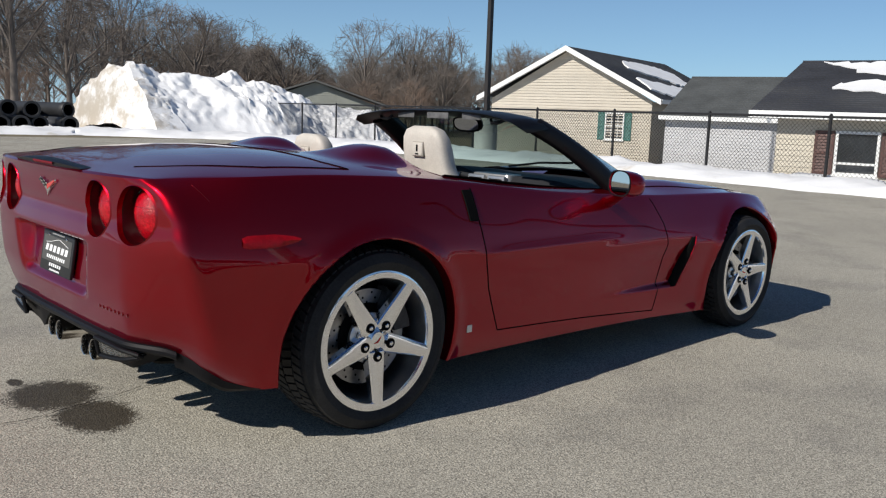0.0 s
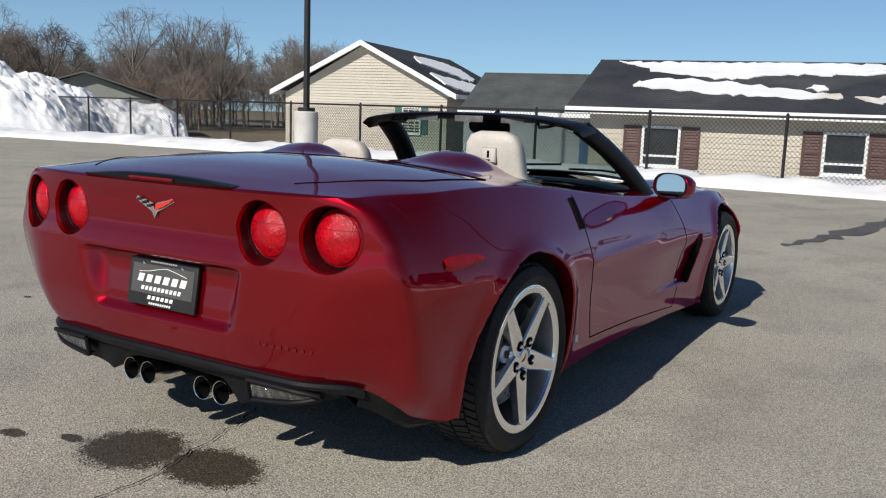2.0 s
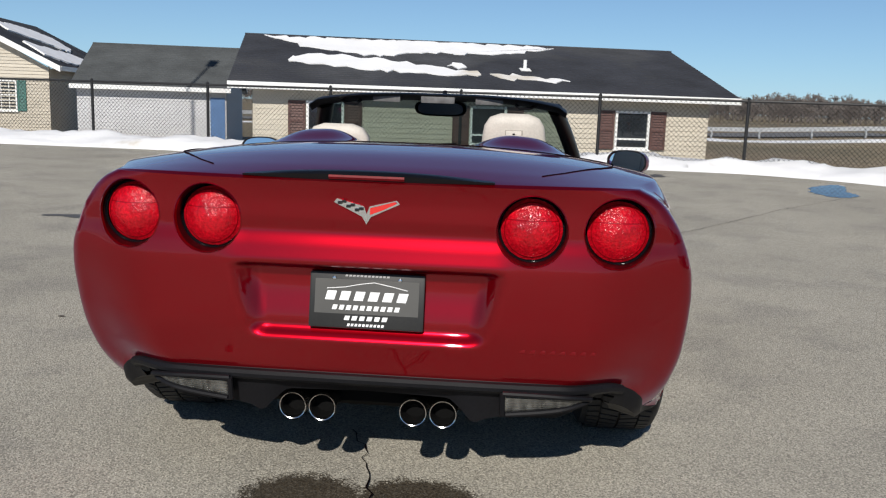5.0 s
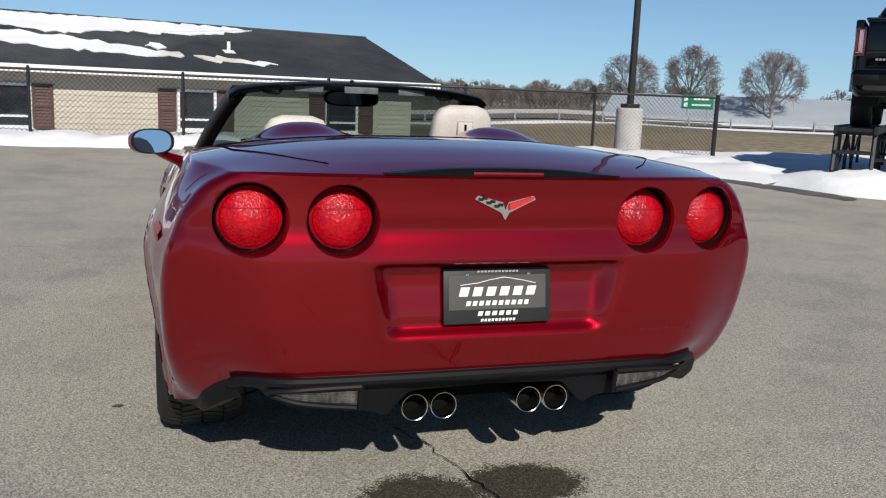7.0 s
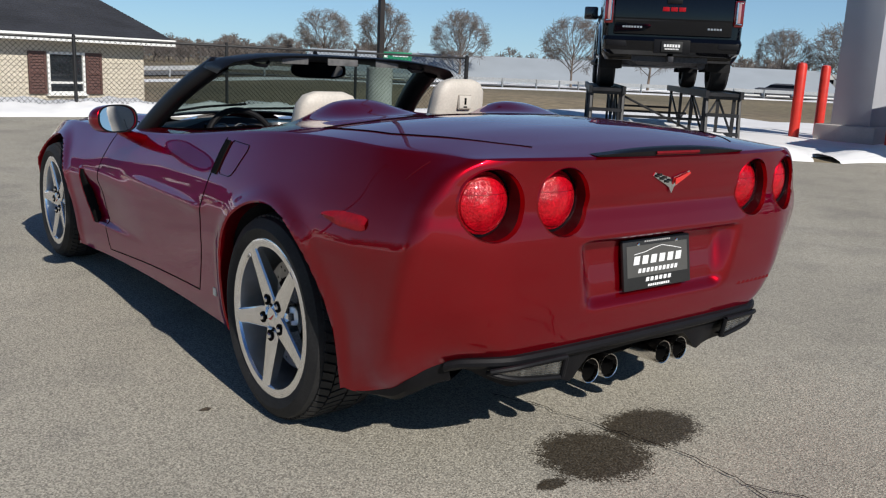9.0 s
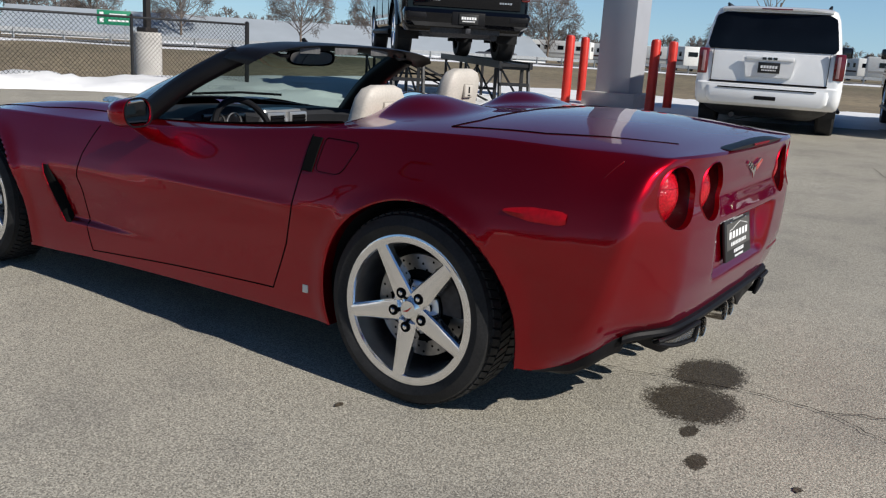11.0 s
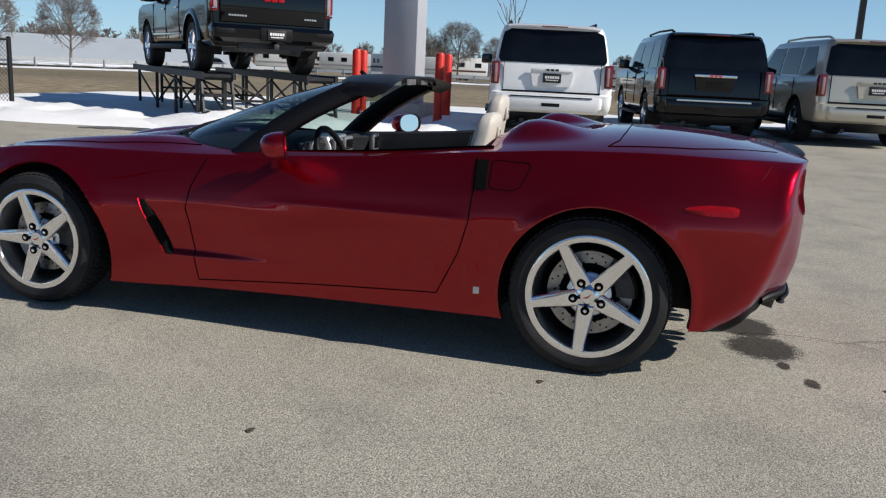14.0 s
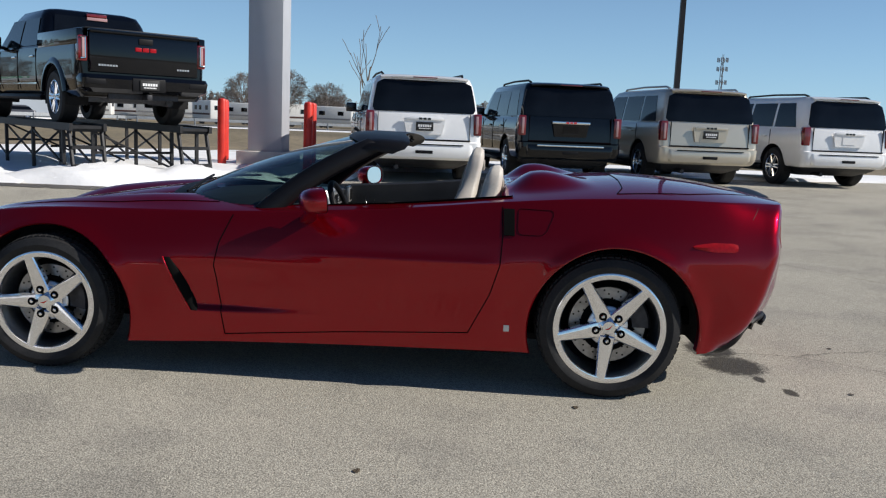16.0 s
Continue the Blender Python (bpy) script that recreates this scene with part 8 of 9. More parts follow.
# ---- bare trees ----
def grow(rnd, height, spread, levels, trunk_r, first=0.25, splits=(5, 4, 4, 3), rise=0.55):
    """Limbs of a bare tree: a list of (points, radii, level)."""
    limbs = []

    def limb(p, d, length, r, level):
        pts, rs = [p.copy()], [r]
        n = 5 if level < 2 else 3
        for k in range(n):
            d = (d + Vector((rnd.uniform(-1, 1), rnd.uniform(-1, 1), rnd.uniform(-0.6, 1) * rise)) * 0.16).normalized()
            p = p + d * length / n
            pts.append(p.copy())
            rs.append(r * (1 - 0.62 * (k + 1) / n))
        limbs.append((pts, rs, level))
        if level >= levels:
            return
        count = splits[min(level, len(splits) - 1)]
        for k in range(count):
            t = (first if level == 0 else 0.25) + (1 - (first if level == 0 else 0.25)) * (k + rnd.uniform(0.2, 0.9)) / count
            i = min(int(t * n), n - 1)
            q = pts[i].lerp(pts[i + 1], t * n - i)
            a = rnd.uniform(0, 2 * math.pi)
            side = Vector((math.cos(a), math.sin(a), 0))
            nd = (d * 0.55 + side * spread * rnd.uniform(0.7, 1.2) + Vector((0, 0, rise * 0.6))).normalized()
            limb(q, nd, length * rnd.uniform(0.45, 0.68) * (1.1 - 0.35 * t), rs[i] * 0.62, level + 1)

    limb(Vector((0, 0, 0)), Vector((rnd.uniform(-0.05, 0.05), rnd.uniform(-0.05, 0.05), 1)).normalized(), height * 0.62, trunk_r, 0)
    return limbs


def dome(rnd, height, wide, low, counts, trunk_r):
    """A bare tree with a domed crown: limbs, branches and twigs that fan out to an uneven rounded outline. Returns (points, radii, level)."""
    limbs = []
    mid = Vector((0, 0, height * (low + 1) / 2))
    rad = Vector((wide, wide, height * (1 - low) / 2))

    def outline(d, grow):
        d = d.normalized()
        return mid + Vector((d.x * rad.x, d.y * rad.y, d.z * rad.z)) * grow

    def limb(a, b, r0, r1, sag, level):
        m = a.lerp(b, 0.5) + Vector((rnd.uniform(-1, 1), rnd.uniform(-1, 1), rnd.uniform(-0.6, 1))) * sag * (b - a).length
        pts = [a, m, b] if level < 3 else [a, b]
        limbs.append((pts, [r0, (r0 + r1) / 2, r1] if level < 3 else [r0, r1], level))
        return pts

    def along(pts, t):
        k = min(int(t * (len(pts) - 1)), len(pts) - 2)
        return pts[k].lerp(pts[k + 1], t * (len(pts) - 1) - k)

    def stray(d, amount):
        return d + Vector((rnd.gauss(0, 1), rnd.gauss(0, 1), rnd.gauss(0, 1))) * amount

    top = Vector((rnd.uniform(-0.2, 0.2), rnd.uniform(-0.2, 0.2), height * (low + (1 - low) * 0.50)))
    trunk = limb(Vector((0, 0, 0)), top, trunk_r, trunk_r * 0.4, 0.02, 0)
    n1, n2, n3, n4 = counts
    for i in range(n1):
        q = (i + 0.5) / n1
        cz = 1 - 1.45 * q
        a = i * 2.399 + rnd.uniform(-0.4, 0.4)
        sn = math.sqrt(max(0.0, 1 - cz * cz))
        d = Vector((sn * math.cos(a), sn * math.sin(a), cz))
        t0 = low * 0.9 / (low + (1 - low) * 0.5) + (1 - low * 0.9 / (low + (1 - low) * 0.5)) * (1 - q) * rnd.uniform(0.6, 1.0)
        p1 = limb(along(trunk, min(t0, 1.0)), outline(stray(d, 0.06), rnd.uniform(0.70, 0.95)), trunk_r * 0.42, trunk_r * 0.10, 0.08, 1)
        for _ in range(n2):
            t = rnd.uniform(0.25, 1.0)
            d2 = stray(d, 0.34)
            p2 = limb(along(p1, t), outline(d2, rnd.uniform(0.66, 0.98)), trunk_r * 0.15, trunk_r * 0.05, 0.08, 2)
            for _ in range(n3):
                t = rnd.uniform(0.2, 1.0)
                d3 = stray(d2, 0.16)
                p3 = limb(along(p2, t), outline(d3, rnd.uniform(0.74, 1.04)), trunk_r * 0.06, 0.006, 0.1, 3)
                for _ in range(n4):
                    s0 = along(p3, rnd.uniform(0.3, 1.0))
                    limb(s0, s0 + (outline(stray(d3, 0.25), 1.06) - s0).normalized() * height * rnd.uniform(0.05, 0.11), 0.008, 0.004, 0, 4)
    return limbs


def limb_mesh(limbs, keep, thin):
    verts, faces = [], []
    for pts, rs, level in limbs:
        if not keep(level):
            continue
        seg = 6 if level == 0 else (4 if level == 1 else 3)
        base = len(verts)
        for i, p in enumerate(pts):
            d = (pts[min(i + 1, len(pts) - 1)] - pts[max(i - 1, 0)]).normalized()
            a = d.orthogonal().normalized()
            b = d.cross(a)
            r = max(rs[i], thin)
            for k in range(seg):
                an = 2 * math.pi * k / seg
                verts.append(tuple(p + (a * math.cos(an) + b * math.sin(an)) * r))
        for i in range(len(pts) - 1):
            for k in range(seg):
                j = (k + 1) % seg
                faces.append((base + i * seg + k, base + i * seg + j, base + (i + 1) * seg + j, base + (i + 1) * seg + k))
    return verts, faces


def mesh_from(name, verts, faces, mat):
    me = bpy.data.meshes.new(name)
    me.from_pydata(verts, [], faces)
    me.materials.append(mat)
    me.polygons.foreach_set("use_smooth", [True] * len(me.polygons))
    me.update()
    return me


row_trees = []
for k in range(3):
    rnd = random.Random(20 + k)
    limbs = dome(rnd, 8.6, 3.3 + 0.3 * k, 0.20, (14, 7, 6, 3), 0.17)
    t = thing("bare_tree", "leafless spreading tree standing in the field by the highway", "tree", Matrix.Translation((70, -40 - 10 * k, -1.2)), group="row of bare trees")
    for nm, keep, mt in (("trunk", lambda l: l == 0, M["bark"]), ("crown", lambda l: l > 0, M["row_twig"])):
        o = new(nm, mesh_from(nm, *limb_mesh(limbs, keep, 0.016), mt))
        o.parent = t
    row_trees.append(t)


def from_car(angle, dist):
    return 0.0 + dist * math.cos(radians(angle)), dist * math.sin(radians(angle))


ROW = [(-13.0, 150, 0.85), (-16.5, 150, 1.0), (-20.5, 145, 0.95), (-23.5, 140, 1.05), (-26.5, 140, 1.2), (-29.5, 135, 1.15), (-33.5, 125, 1.2), (-38.5, 100, 0.95), (-46, 88, 0.85), (-51.0, 92, 0.9),
       (-59.0, 120, 1.0), (-62.5, 118, 1.1), (-73.5, 150, 1.0), (-76.0, 120, 0.95), (-79, 150, 0.9), (-10, 160, 0.8), (-7, 165, 0.9)]
rnd = random.Random(5)
for k, (a, d, sc) in enumerate(ROW):
    sc *= 1.02 if a < -27 else 0.60
    x, y = from_car(a, d)
    m = Matrix.Translation((x, y, land(x, y) - 0.2)) @ Matrix.Rotation(rnd.uniform(0, 6), 4, 'Z') @ Matrix.Scale(sc, 4)
    if k < 3:
        row_trees[k].matrix_world = m
    else:
        c = copy_thing(row_trees[k % 3], Matrix.Translation(m.translation) @ m.to_quaternion().to_matrix().to_4x4())
        c.scale = (sc, sc, sc)
# big old trees standing before the wood
for k, (x, y, h) in enumerate(((11.2, 41.0, 10.5), (15.5, 46.0, 8.2), (25.0, 50.0, 8.0), (33.5, 52.5, 7.2))):
    limbs = dome(random.Random(90 + k), h, h * 0.42, 0.22, (10, 6, 6, 3), 0.20)
    t = thing("bare_tree", "dark leafless old tree standing before the wood", "tree", Matrix.Translation((x, y, land(x, y) - 0.1)), group="old trees before the wood")
    for nm, keep in (("trunk", lambda l: l == 0), ("crown", lambda l: l > 0)):
        o = new(nm, mesh_from(nm, *limb_mesh(limbs, keep, 0.010), M["bark_dark"]))
        o.parent = t
# slim young tree behind the parked vehicles
limbs = grow(random.Random(77), 4.2, 0.55, 2, 0.05, first=0.4, splits=(5, 3), rise=0.9)
t = thing("young_tree", "slim leafless young tree behind the parked vehicles", "tree", Matrix.Translation((4.1, -19.5, land(4.1, -19.5) - 0.1)))
for nm, keep, mt in (("trunk", lambda l: l == 0, M["bark"]), ("crown", lambda l: l > 0, M["bark"])):
    o = new(nm, mesh_from(nm, *limb_mesh(limbs, keep, 0.009), mt))
    o.parent = t

# the wood behind the snow heap, and the far belt of trees along the horizon
templates = []
for k in range(5):
    rnd = random.Random(40 + k)
    limbs = dome(rnd, 10.0, 2.5 + 0.35 * k, 0.16 + 0.04 * k, (9, 5, 5, 2), 0.16)
    v, f = limb_mesh(limbs, lambda l: True, 0.011)
    templates.append((np.array(v), np.array(f)))


far_templates = []
for k in range(4):
    limbs = dome(random.Random(60 + k), 9.5, 3.4 + 0.3 * k, 0.12, (8, 4, 4, 1), 0.2)
    v, f = limb_mesh(limbs, lambda l: True, 0.075)
    far_templates.append((np.array(v), np.array(f)))


def wood(name, spots, mat, label, seed, templates=templates):
    rnd = random.Random(seed)
    V, F, n = [], [], 0
    for x, y, sc in spots:
        v, f = templates[rnd.randrange(len(templates))]
        a = rnd.uniform(0, 6.28)
        c, s = math.cos(a), math.sin(a)
        w = v * (sc * rnd.uniform(0.9, 1.25), sc * rnd.uniform(0.9, 1.25), sc)
        w = np.stack([w[:, 0] * c - w[:, 1] * s + x, w[:, 0] * s + w[:, 1] * c + y, w[:, 2] + land(x, y) - 0.3], 1)
        V.append(w)
        F.append(f + n)
        n += len(v)
    V, F = np.concatenate(V), np.concatenate(F)
    me = mesh_from(name, V.tolist(), F.tolist(), mat)
    return tagged(new(name, me), label, "wood", kind="stuff")


rnd = random.Random(9)
spots = []
for k in range(120):
    a = rnd.uniform(38, 92)
    d = rnd.uniform(60, 94) + max(0, 60 - a) * 0.9
    x, y = from_car(a, d)
    spots.append((x, y, rnd.choice((0.62, 0.78, 0.9, 1.0)) * rnd.uniform(0.92, 1.1) * (1.12 if a > 62 else 0.95)))
for k in range(105):
    a = rnd.uniform(37, 64)
    x, y = from_car(a, rnd.uniform(74, 100) + max(0, 60 - a) * 0.9)
    spots.append((x, y, rnd.uniform(0.55, 0.85)))
wood("bare_wood", spots, M["twig"], "dense leafless wood along the edge of the lot", 1)
spots = []
for k in range(70):
    a = rnd.uniform(48, 92)
    x, y = from_car(a, rnd.uniform(54, 66) + max(0, 62 - a) * 0.9)
    spots.append((x, y, rnd.uniform(0.28, 0.5)))
wood("undergrowth", spots, M["twig_red"], "reddish leafless undergrowth at the foot of the wood", 2)
spots = []
for k in range(330):
    a = rnd.uniform(-105, 30)
    x, y = from_car(a, rnd.uniform(260, 330))
    spots.append((x, y, rnd.uniform(0.6, 1.05)))
for k in range(300):
    a = rnd.uniform(-27, 14)
    x, y = from_car(a, rnd.uniform(215, 300))
    spots.append((x, y, rnd.uniform(0.45, 0.75)))
wood("far_tree_belt", spots, M["far_twig"], "far belt of leafless trees on the horizon", 3, far_templates)

# ---- snow heap and pipes ----
bm = bmesh.new()
ridge = [(10.2, 27.4), (10.75, 27.5), (12.5, 27.3), (14.55, 27.1), (15.75, 26.9), (17.1, 26.5), (18.1, 26.1), (19.1, 25.6), (20.1, 25.0), (21.0, 24.3)]
tall = [1.3, 2.3, 2.0, 2.05, 1.95, 1.6, 1.15, 1.1, 1.0, 0.3]
rows = []
N = 210
for i in range(N + 1):
    u = i / N * (len(ridge) - 1)
    k = min(int(u), len(ridge) - 2)
    a, b = Vector((*ridge[k], 0)), Vector((*ridge[k + 1], 0))
    p = a.lerp(b, u - k)
    h = float(curve_through(range(len(tall)), tall, u)) * float(smooth_step(-6, 16, i)) * min(1.0, (N - i) / 5)
    h = h + max(0.0, 0.17 - land(p.x, p.y)) * min(1.0, (N - i) / 8)
    d = (b - a).normalized()
    s = Vector((d.y, -d.x, 0))
    row = []
    for j in range(91):
        t = 2 * j / 90 - 1
        q = p + s * t * (3.5 * (0.45 + 0.30 * h))
        prof = max(0.0, 1 - abs(t) ** 1.7)
        z = prof * h * (1 + 0.20 * noise.noise(q * 0.7))
        base = Vector((q.x, q.y, z))
        out = Vector((s.x * t * 0.9, s.y * t * 0.9, 0.6)).normalized()
        d1, d2 = noise.voronoi(base * 1.9 + Vector((0.3 * noise.noise(base * 3), 0, 0)))[0][:2]
        e1, e2 = noise.voronoi(base * 4.6)[0][:2]
        bump = 0.09 * (0.5 - d1) + 0.24 * noise.noise(base * 1.1) + 0.10 * abs(noise.noise(base * 2.3)) + 0.06 * noise.noise(base * 4.1) + 0.08 * (0.45 - e1) + 0.06 * abs(noise.noise(base * 8.5)) + 0.05 * noise.noise(base * 17)
        base += out * bump * min(1, prof * 2.2) * min(1, 0.25 + h * 0.6)
        row.append(Vector((base.x, base.y, land(q.x, q.y) - 0.02 + max(0, base.z))))
    rows.append(row)
grid_sheet(bm, rows)
bmesh.ops.recalc_face_normals(bm, faces=bm.faces)
if sum(f.normal.z for f in bm.faces) < 0:
    bmesh.ops.reverse_faces(bm, faces=bm.faces)


def dirty_snow():
    """Old snow, soiled with earth towards the end where the plough pushed it up."""
    m = material("old_ploughed_snow", (0.90, 0.90, 0.905), 0.7, vary=0.04, scale=2.5, bump=0.8, bump_scale=16, second=((0.66, 0.60, 0.52), 1.3, 0.64, 0.76))
    N, L = m.node_tree.nodes, m.node_tree.links
    b = N["Principled BSDF"]
    src = b.inputs["Base Color"].links[0].from_socket
    tc = N.new("ShaderNodeTexCoord")
    sp = N.new("ShaderNodeSeparateXYZ")
    L.new(tc.outputs["Object"], sp.inputs[0])
    end = N.new("ShaderNodeMapRange")
    end.inputs[1].default_value, end.inputs[2].default_value = 13.0, 9.6
    end.inputs[3].default_value, end.inputs[4].default_value = -0.35, 0.34
    L.new(sp.outputs[0], end.inputs[0])
    nz = N.new("ShaderNodeTexNoise")
    nz.inputs["Scale"].default_value, nz.inputs["Detail"].default_value, nz.inputs["Roughness"].default_value = 1.6, 8, 0.7
    L.new(tc.outputs["Object"], nz.inputs["Vector"])
    ad = N.new("ShaderNodeMath")
    L.new(nz.outputs[0], ad.inputs[0])
    L.new(end.outputs[0], ad.inputs[1])
    mk = N.new("ShaderNodeMapRange")
    mk.interpolation_type = 'SMOOTHSTEP'
    mk.inputs[1].default_value, mk.inputs[2].default_value, mk.inputs[4].default_value = 0.50, 0.80, 0.9
    L.new(ad.outputs[0], mk.inputs[0])
    mx = N.new("ShaderNodeMix")
    mx.data_type = 'RGBA'
    L.new(mk.outputs[0], mx.inputs[0])
    L.new(src, mx.inputs[6])
    mx.inputs[7].default_value = (0.42, 0.36, 0.28, 1)
    L.new(mx.outputs[2], b.inputs["Base Color"])
    return m


heap = part("snow_heap", bm, dirty_snow(), sharp=0.9)
tagged(heap, "tall heap of lumpy ploughed snow with dirty patches", "snow heap", kind="stuff")

pipe = None
for k, (x, y, z, a) in enumerate(((6.60, 24.9, 0.42, -12), (7.20, 25.1, 0.42, -6), (8.05, 24.9, 0.42, -14), (6.95, 25.0, 0.86, -10), (8.25, 25.6, 0.86, 20), (6.05, 25.0, 0.42, -8), (6.30, 25.1, 0.88, -4), (5.5, 25.1, 0.42, -9))):
    m = Matrix.Translation((x, y, z)) @ Matrix.Rotation(radians(a), 4, 'Z')
    if pipe is None:
        pipe = thing("culvert_pipe", "black plastic culvert pipe lying in a stack beside the snow heap", "pipe", m, group="stack of culvert pipes")
        bm = revolve(bmesh.new(), [(0.19, 0.0), (0.25, 0.0), (0.262, 0.03), (0.262, 0.22), (0.235, 0.26), (0.235, 5.8), (0.18, 5.8), (0.18, 0.02), (0.19, 0.0)], 26)
        part("shell", bm, M["pipe_black"], pipe)
        bm = revolve(bmesh.new(), [(0.178, 0.03), (0.178, 0.9), (0.001, 0.9)], 20)
        part("bore", bm, M["soot_and_shade"], pipe)
    else:
        copy_thing(pipe, m)

# ---- beyond the lot: highway, sign, sheds, campers, mast ----
HWAY = [(78, 90), (72, 30), (66, -15), (58, -55), (40, -84), (10, -98), (-60, -112), (-160, -125)]


def strip(path, off, width, lift, n=10):
    rows = []
    pts = []
    for (x0, y0), (x1, y1) in zip(path, path[1:]):
        pts += [Vector((x0 + (x1 - x0) * k / n, y0 + (y1 - y0) * k / n, 0)) for k in range(n)]
    pts.append(Vector((*path[-1], 0)))
    for i, p in enumerate(pts):
        d = (pts[min(i + 1, len(pts) - 1)] - pts[max(i - 1, 0)]).normalized()
        s = Vector((-d.y, d.x, 0))
        rows.append([Vector((q.x, q.y, land(q.x, q.y) + lift)) for q in (p + s * (off - width / 2), p + s * (off + width / 2))])
    return rows


bm = bmesh.new()
grid_sheet(bm, strip(HWAY, 0, 9, 0.05))
bm.normal_update()
if bm.faces[:][0].normal.z < 0:
    bmesh.ops.reverse_faces(bm, faces=bm.faces)
tagged(part("road", bm, M["road"], sharp=2), "grey two-lane highway beyond the field", "road", kind="structure")
rail = thing("guard_rail", "galvanised guard rail along the highway", "guard rail")
rows = strip(HWAY, -6.0, 0.1, 0.0, 12)
bm = bmesh.new()
pr = []
for a, b in rows:
    m = (a + b) / 2
    pr.append([m + Vector((0, 0, z)) for z in (0.45, 0.55, 0.62, 0.75)])
grid_sheet(bm, pr)
part("beam", bm, M["galv"], rail, "corrugated steel beam")
pm2 = None
for i in range(0, len(pr), 1):
    if pm2 is None:
        bm = bmesh.new()
        box(bm, (0, 0, 0.35), (0.12, 0.12, 0.75))
        o = part("rail_post", bm, M["galv"], rail, flat=True)
        pm2 = o.data
    else:
        o = new("rail_post", pm2)
        o.parent = rail
    o.matrix_basis = Matrix.Translation((pr[i][0].x, pr[i][0].y, pr[i][0].z - 0.45))
snow_sheet("field_snow", [(58, 20), (61, 20), (57, -14), (50, -50), (34, -76), (8, -88), (-50, -101), (-50, -97), (6, -82), (31, -71), (46, -47), (53, -13)], "strip of snow left along the highway verge", 21, 0.06)
snow_sheet("field_snow", [(46, -66), (70, -50), (96, -70), (84, -100), (60, -92)], "snow field before the long shed", 22, 0.05)

sx, sy = from_car(-34.2, 74)
sign = thing("road_sign", "green highway direction sign with white lettering bars on two posts", "road sign", Matrix.Translation((sx, sy, land(sx, sy))) @ Matrix.Rotation(radians(-34.2), 4, 'Z'))
bm = bmesh.new()
box(bm, (0, 0, 1.95), (0.05, 2.6, 1.15), bevel=0.03)
part("sign_panel", bm, M["sign_green"], sign)
for z, a, b in ((2.2, -0.95, 0.35), (1.72, -1.1, 0.45)):
    part("lettering_bar", box(bmesh.new(), (-0.03, (a + b) / 2, z), (0.01, b - a, 0.14)), M["white_print"], sign, flat=True)
    part("route_shield", box(bmesh.new(), (-0.03, 0.95, z), (0.012, 0.30, 0.34), bevel=0.003), M["white_print"], sign, flat=True)
for y in (-0.8, 0.8):
    bm = bmesh.new()
    box(bm, (0.06, y, 0.7), (0.1, 0.1, 1.6))
    part("sign_post", bm, M["galv"], sign, flat=True)

shed = thing("long_shed", "long pale grey metal warehouse with a white lower wall", "warehouse", Matrix.Translation((86, -62, -1.9)) @ Matrix.Rotation(radians(-128), 4, 'Z'))
bm = bmesh.new()
box(bm, (18, 0, 0.85), (62, 14, 1.7))
part("lower_wall", bm, M["warehouse_low"], shed, flat=True)
bm = bmesh.new()
slab(bm, [(-13.5, -7.2, 1.6), (49.5, -7.2, 1.6), (49.5, 0, 4.4), (-13.5, 0, 4.4)], 0.1)
slab(bm, [(-13.5, 7.2, 1.6), (-13.5, 0, 4.4), (49.5, 0, 4.4), (49.5, 7.2, 1.6)], 0.1)
part("roof", bm, M["warehouse"], shed, "pale grey metal roof", flat=True)
bm = bmesh.new()
for x in (49.1, -13.1):
    slab(bm, [(x, -7.0, 1.6), (x, 7.0, 1.6), (x, 0.0, 4.3)], 0.1)
part("gable", bm, M["warehouse_low"], shed, flat=True)


def camper(at, label, length=8.5, stripe="grey_print"):
    ob = thing("camper_trailer", label, "camper", at, group="rows of campers for sale")
    bm = bmesh.new()
    box(bm, (0, 0, 1.95), (length, 2.45, 2.5), bevel=0.18)
    part("shell", bm, M["white_trim"], ob)
    for x, y, w, d in [(q, 1.235 * s, 0.9, 0.03) for q in (-length * 0.3, 0.3, length * 0.28) for s in (1, -1)] + [(length / 2 * s, 0, 0.03, 1.3) for s in (1, -1)]:
        part("window", box(bmesh.new(), (x, y, 2.2), (w, d, 0.6)), M["tint"], ob, flat=True)
    bm = bmesh.new()
    for s in (1, -1):
        box(bm, (0, 1.232 * s, 1.35), (length - 0.5, 0.02, 0.25))
    part("stripe", bm, M[stripe], ob)
    bm = bmesh.new()
    for x in (-0.5, 0.4):
        for s in (1, -1):
            tube(bm, [(x, 1.0 * s, 0.36), (x, 1.2 * s, 0.36)], 0.36, 14)
    box(bm, (0.4, 0, 0.6), (length + 0.6, 1.8, 0.25))
    part("chassis", bm, M["dark_metal"], ob)
    return ob


first = camper(Matrix.Translation((0, 0, 0)), "white camper trailer with a grey stripe in a dealer's row", 8.5)
second = camper(Matrix.Translation((0, 0, 0)), "white motor home with a brown stripe in a dealer's row", 7.0, "shutter_brown")
rnd = random.Random(31)
for k in range(17):
    a = -58.5 - k * 2.55
    x, y = from_car(a, rnd.uniform(118, 138))
    m = Matrix.Translation((x, y, land(x, y))) @ Matrix.Rotation(radians(a + rnd.choice((20, 75, 60, 95))), 4, 'Z')
    src = (first, second)[k % 2]
    if k < 2:
        src.matrix_world = m
    else:
        copy_thing(src, m)

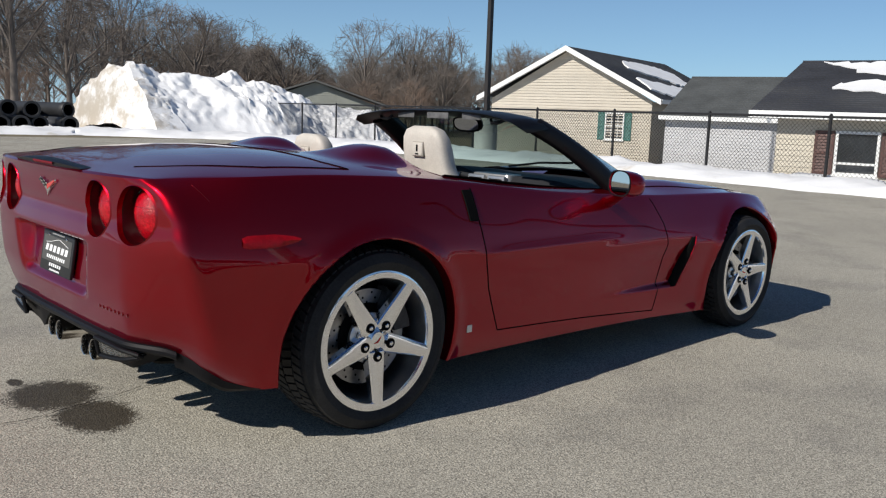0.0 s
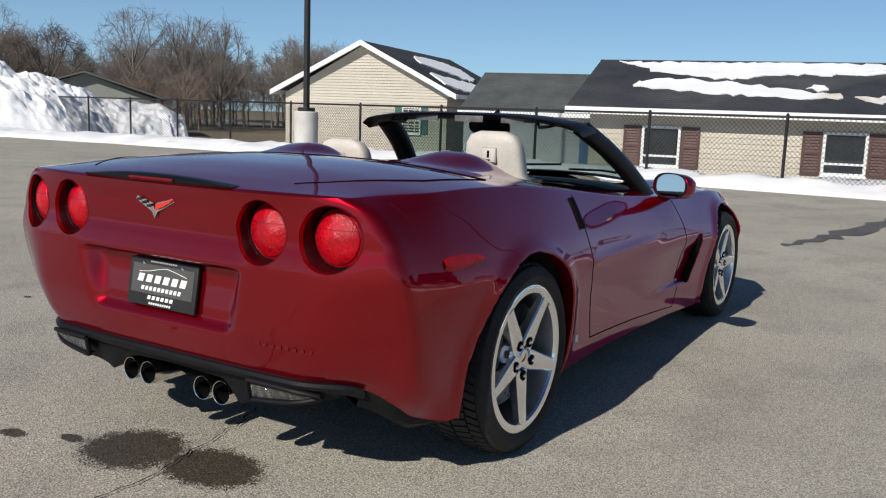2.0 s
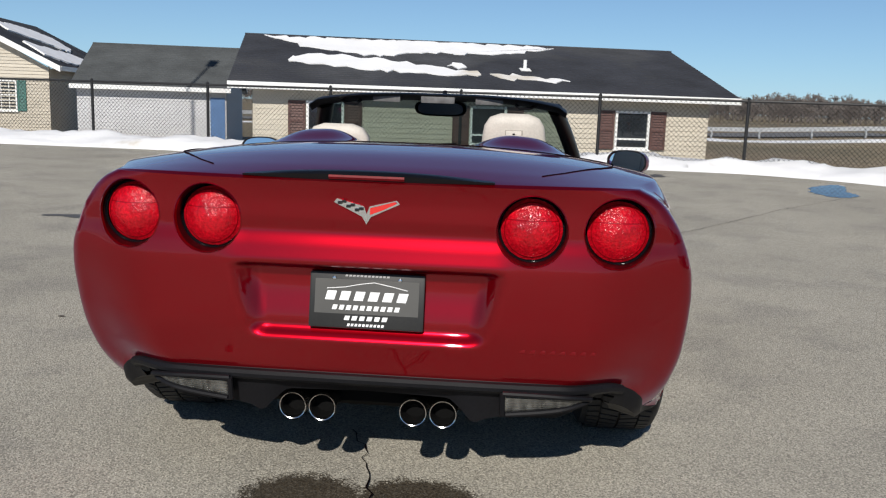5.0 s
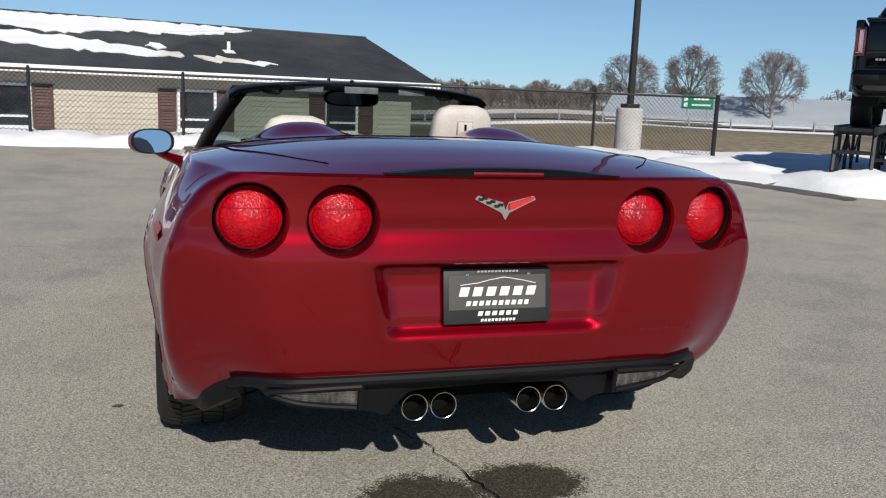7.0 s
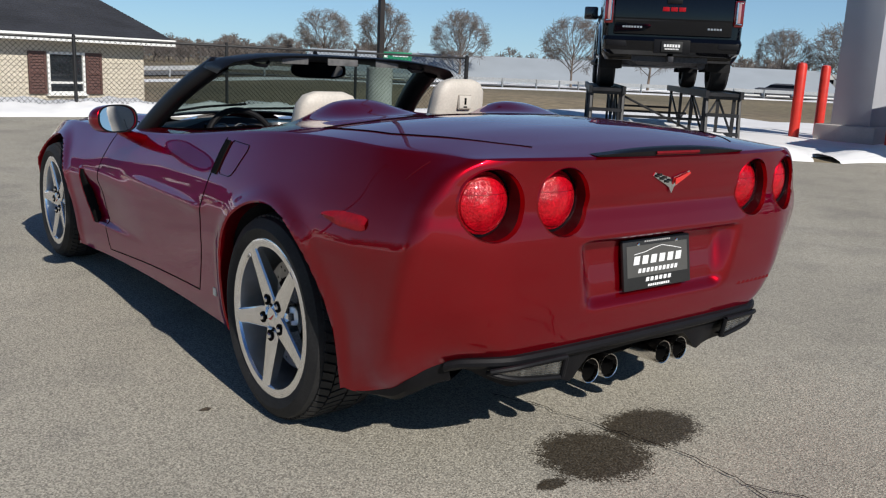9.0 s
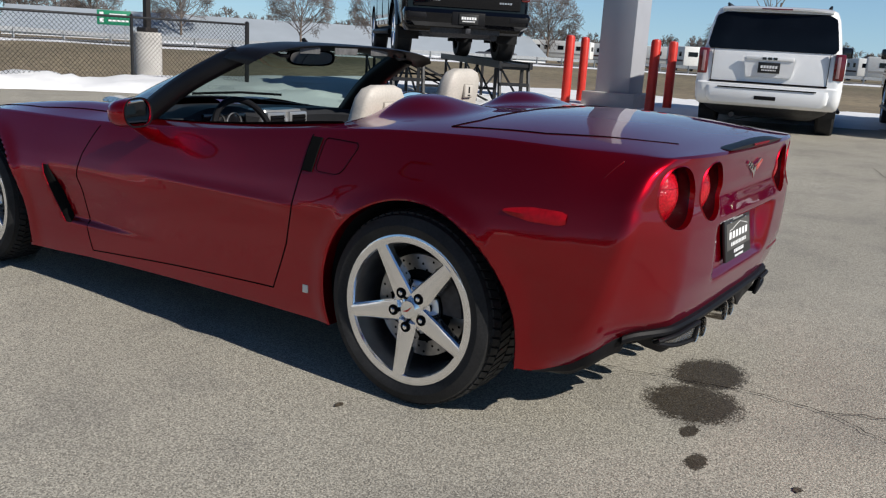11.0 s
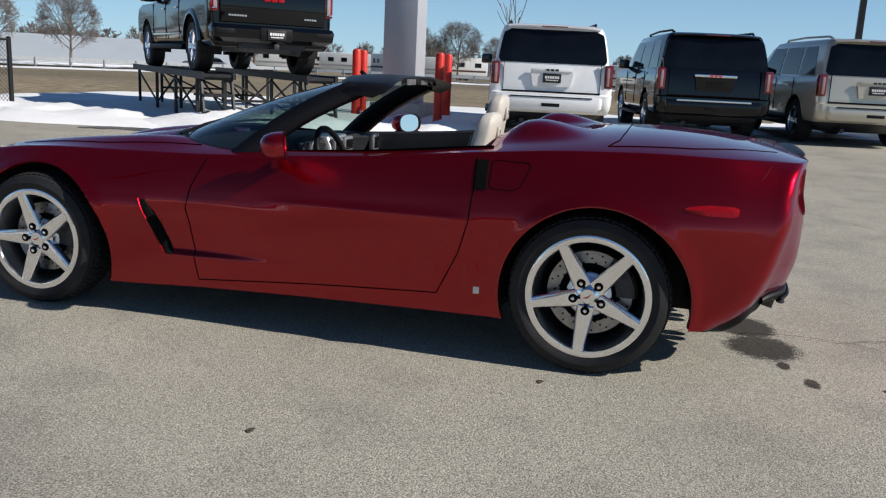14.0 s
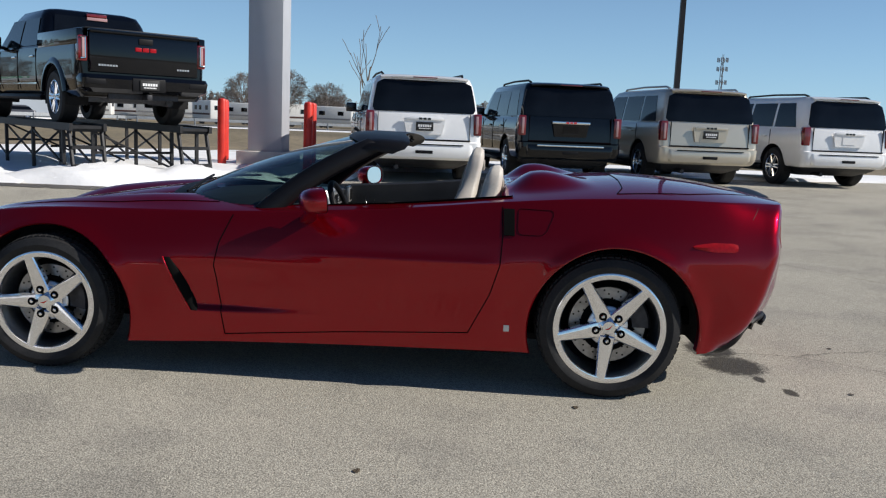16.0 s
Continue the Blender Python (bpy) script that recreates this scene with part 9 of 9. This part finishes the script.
tx, ty = -79.0, -299.0
mast = thing("radio_mast", "slim lattice radio mast with antenna arms far away", "mast", Matrix.Translation((tx, ty, -1)))
bm = bmesh.new()
for k in range(3):
    a = 2 * math.pi * k / 3
    tube(bm, [(0.9 * math.cos(a), 0.9 * math.sin(a), 0), (0.35 * math.cos(a), 0.35 * math.sin(a), 27)], 0.13, 5)
for z in range(0, 27, 2):
    r = 0.9 - 0.55 * z / 27
    for k in range(3):
        a, b = 2 * math.pi * k / 3, 2 * math.pi * (k + 1) / 3
        tube(bm, [(r * math.cos(a), r * math.sin(a), z), (r * math.cos(b), r * math.sin(b), z + 2)], 0.06, 4)
part("lattice", bm, M["galv"], mast)
for z in (26, 23, 18.5):
    bm = bmesh.new()
    for k in range(6):
        a = 2 * math.pi * k / 6
        d = Vector((math.cos(a), math.sin(a), 0))
        box(bm, d * 1.7 + Vector((0, 0, z)), (0.35, 0.35, 1.5))
        tube(bm, [Vector((0, 0, z)), d * 1.7 + Vector((0, 0, z))], 0.07, 4)
    part("antenna_ring", bm, M["galv"], mast, flat=True)

# cars far off on the frontage road
def far_car(at, paint, label):
    ob = thing("parked_car", label, "car", at)
    bm = bmesh.new()
    hull(bm, [(0.25, 0.1, 4.5, 0.86, 0.2), (0.5, 0.0, 4.6, 0.9, 0.25), (0.85, 0.05, 4.5, 0.88, 0.25), (0.95, 0.15, 4.2, 0.84, 0.2)])
    hull(bm, [(0.93, 0.3, 3.6, 0.80, 0.2), (1.3, 0.7, 3.0, 0.68, 0.2), (1.42, 1.0, 2.6, 0.55, 0.2)])
    part("body", bm, M[paint], ob)
    bm = bmesh.new()
    hull(bm, [(0.98, 0.35, 3.5, 0.806, 0.2), (1.28, 0.68, 3.05, 0.70, 0.2)])
    part("windows", bm, M["tint"], ob)
    for x in (0.85, 3.65):
        for s in (1, -1):
            road_wheel(ob, x, 0.80 * s, 0.31, 0.31, 0.2, s)
    return ob


for a, d, pn, rot, lb in ((-60.5, 92, "car_silver", 30, "dark grey hatchback parked far beyond the field"),):
    x, y = from_car(a, d)
    far_car(Matrix.Translation((x, y, land(x, y) - 0.02)) @ Matrix.Rotation(radians(rot), 4, 'Z'), pn, lb)
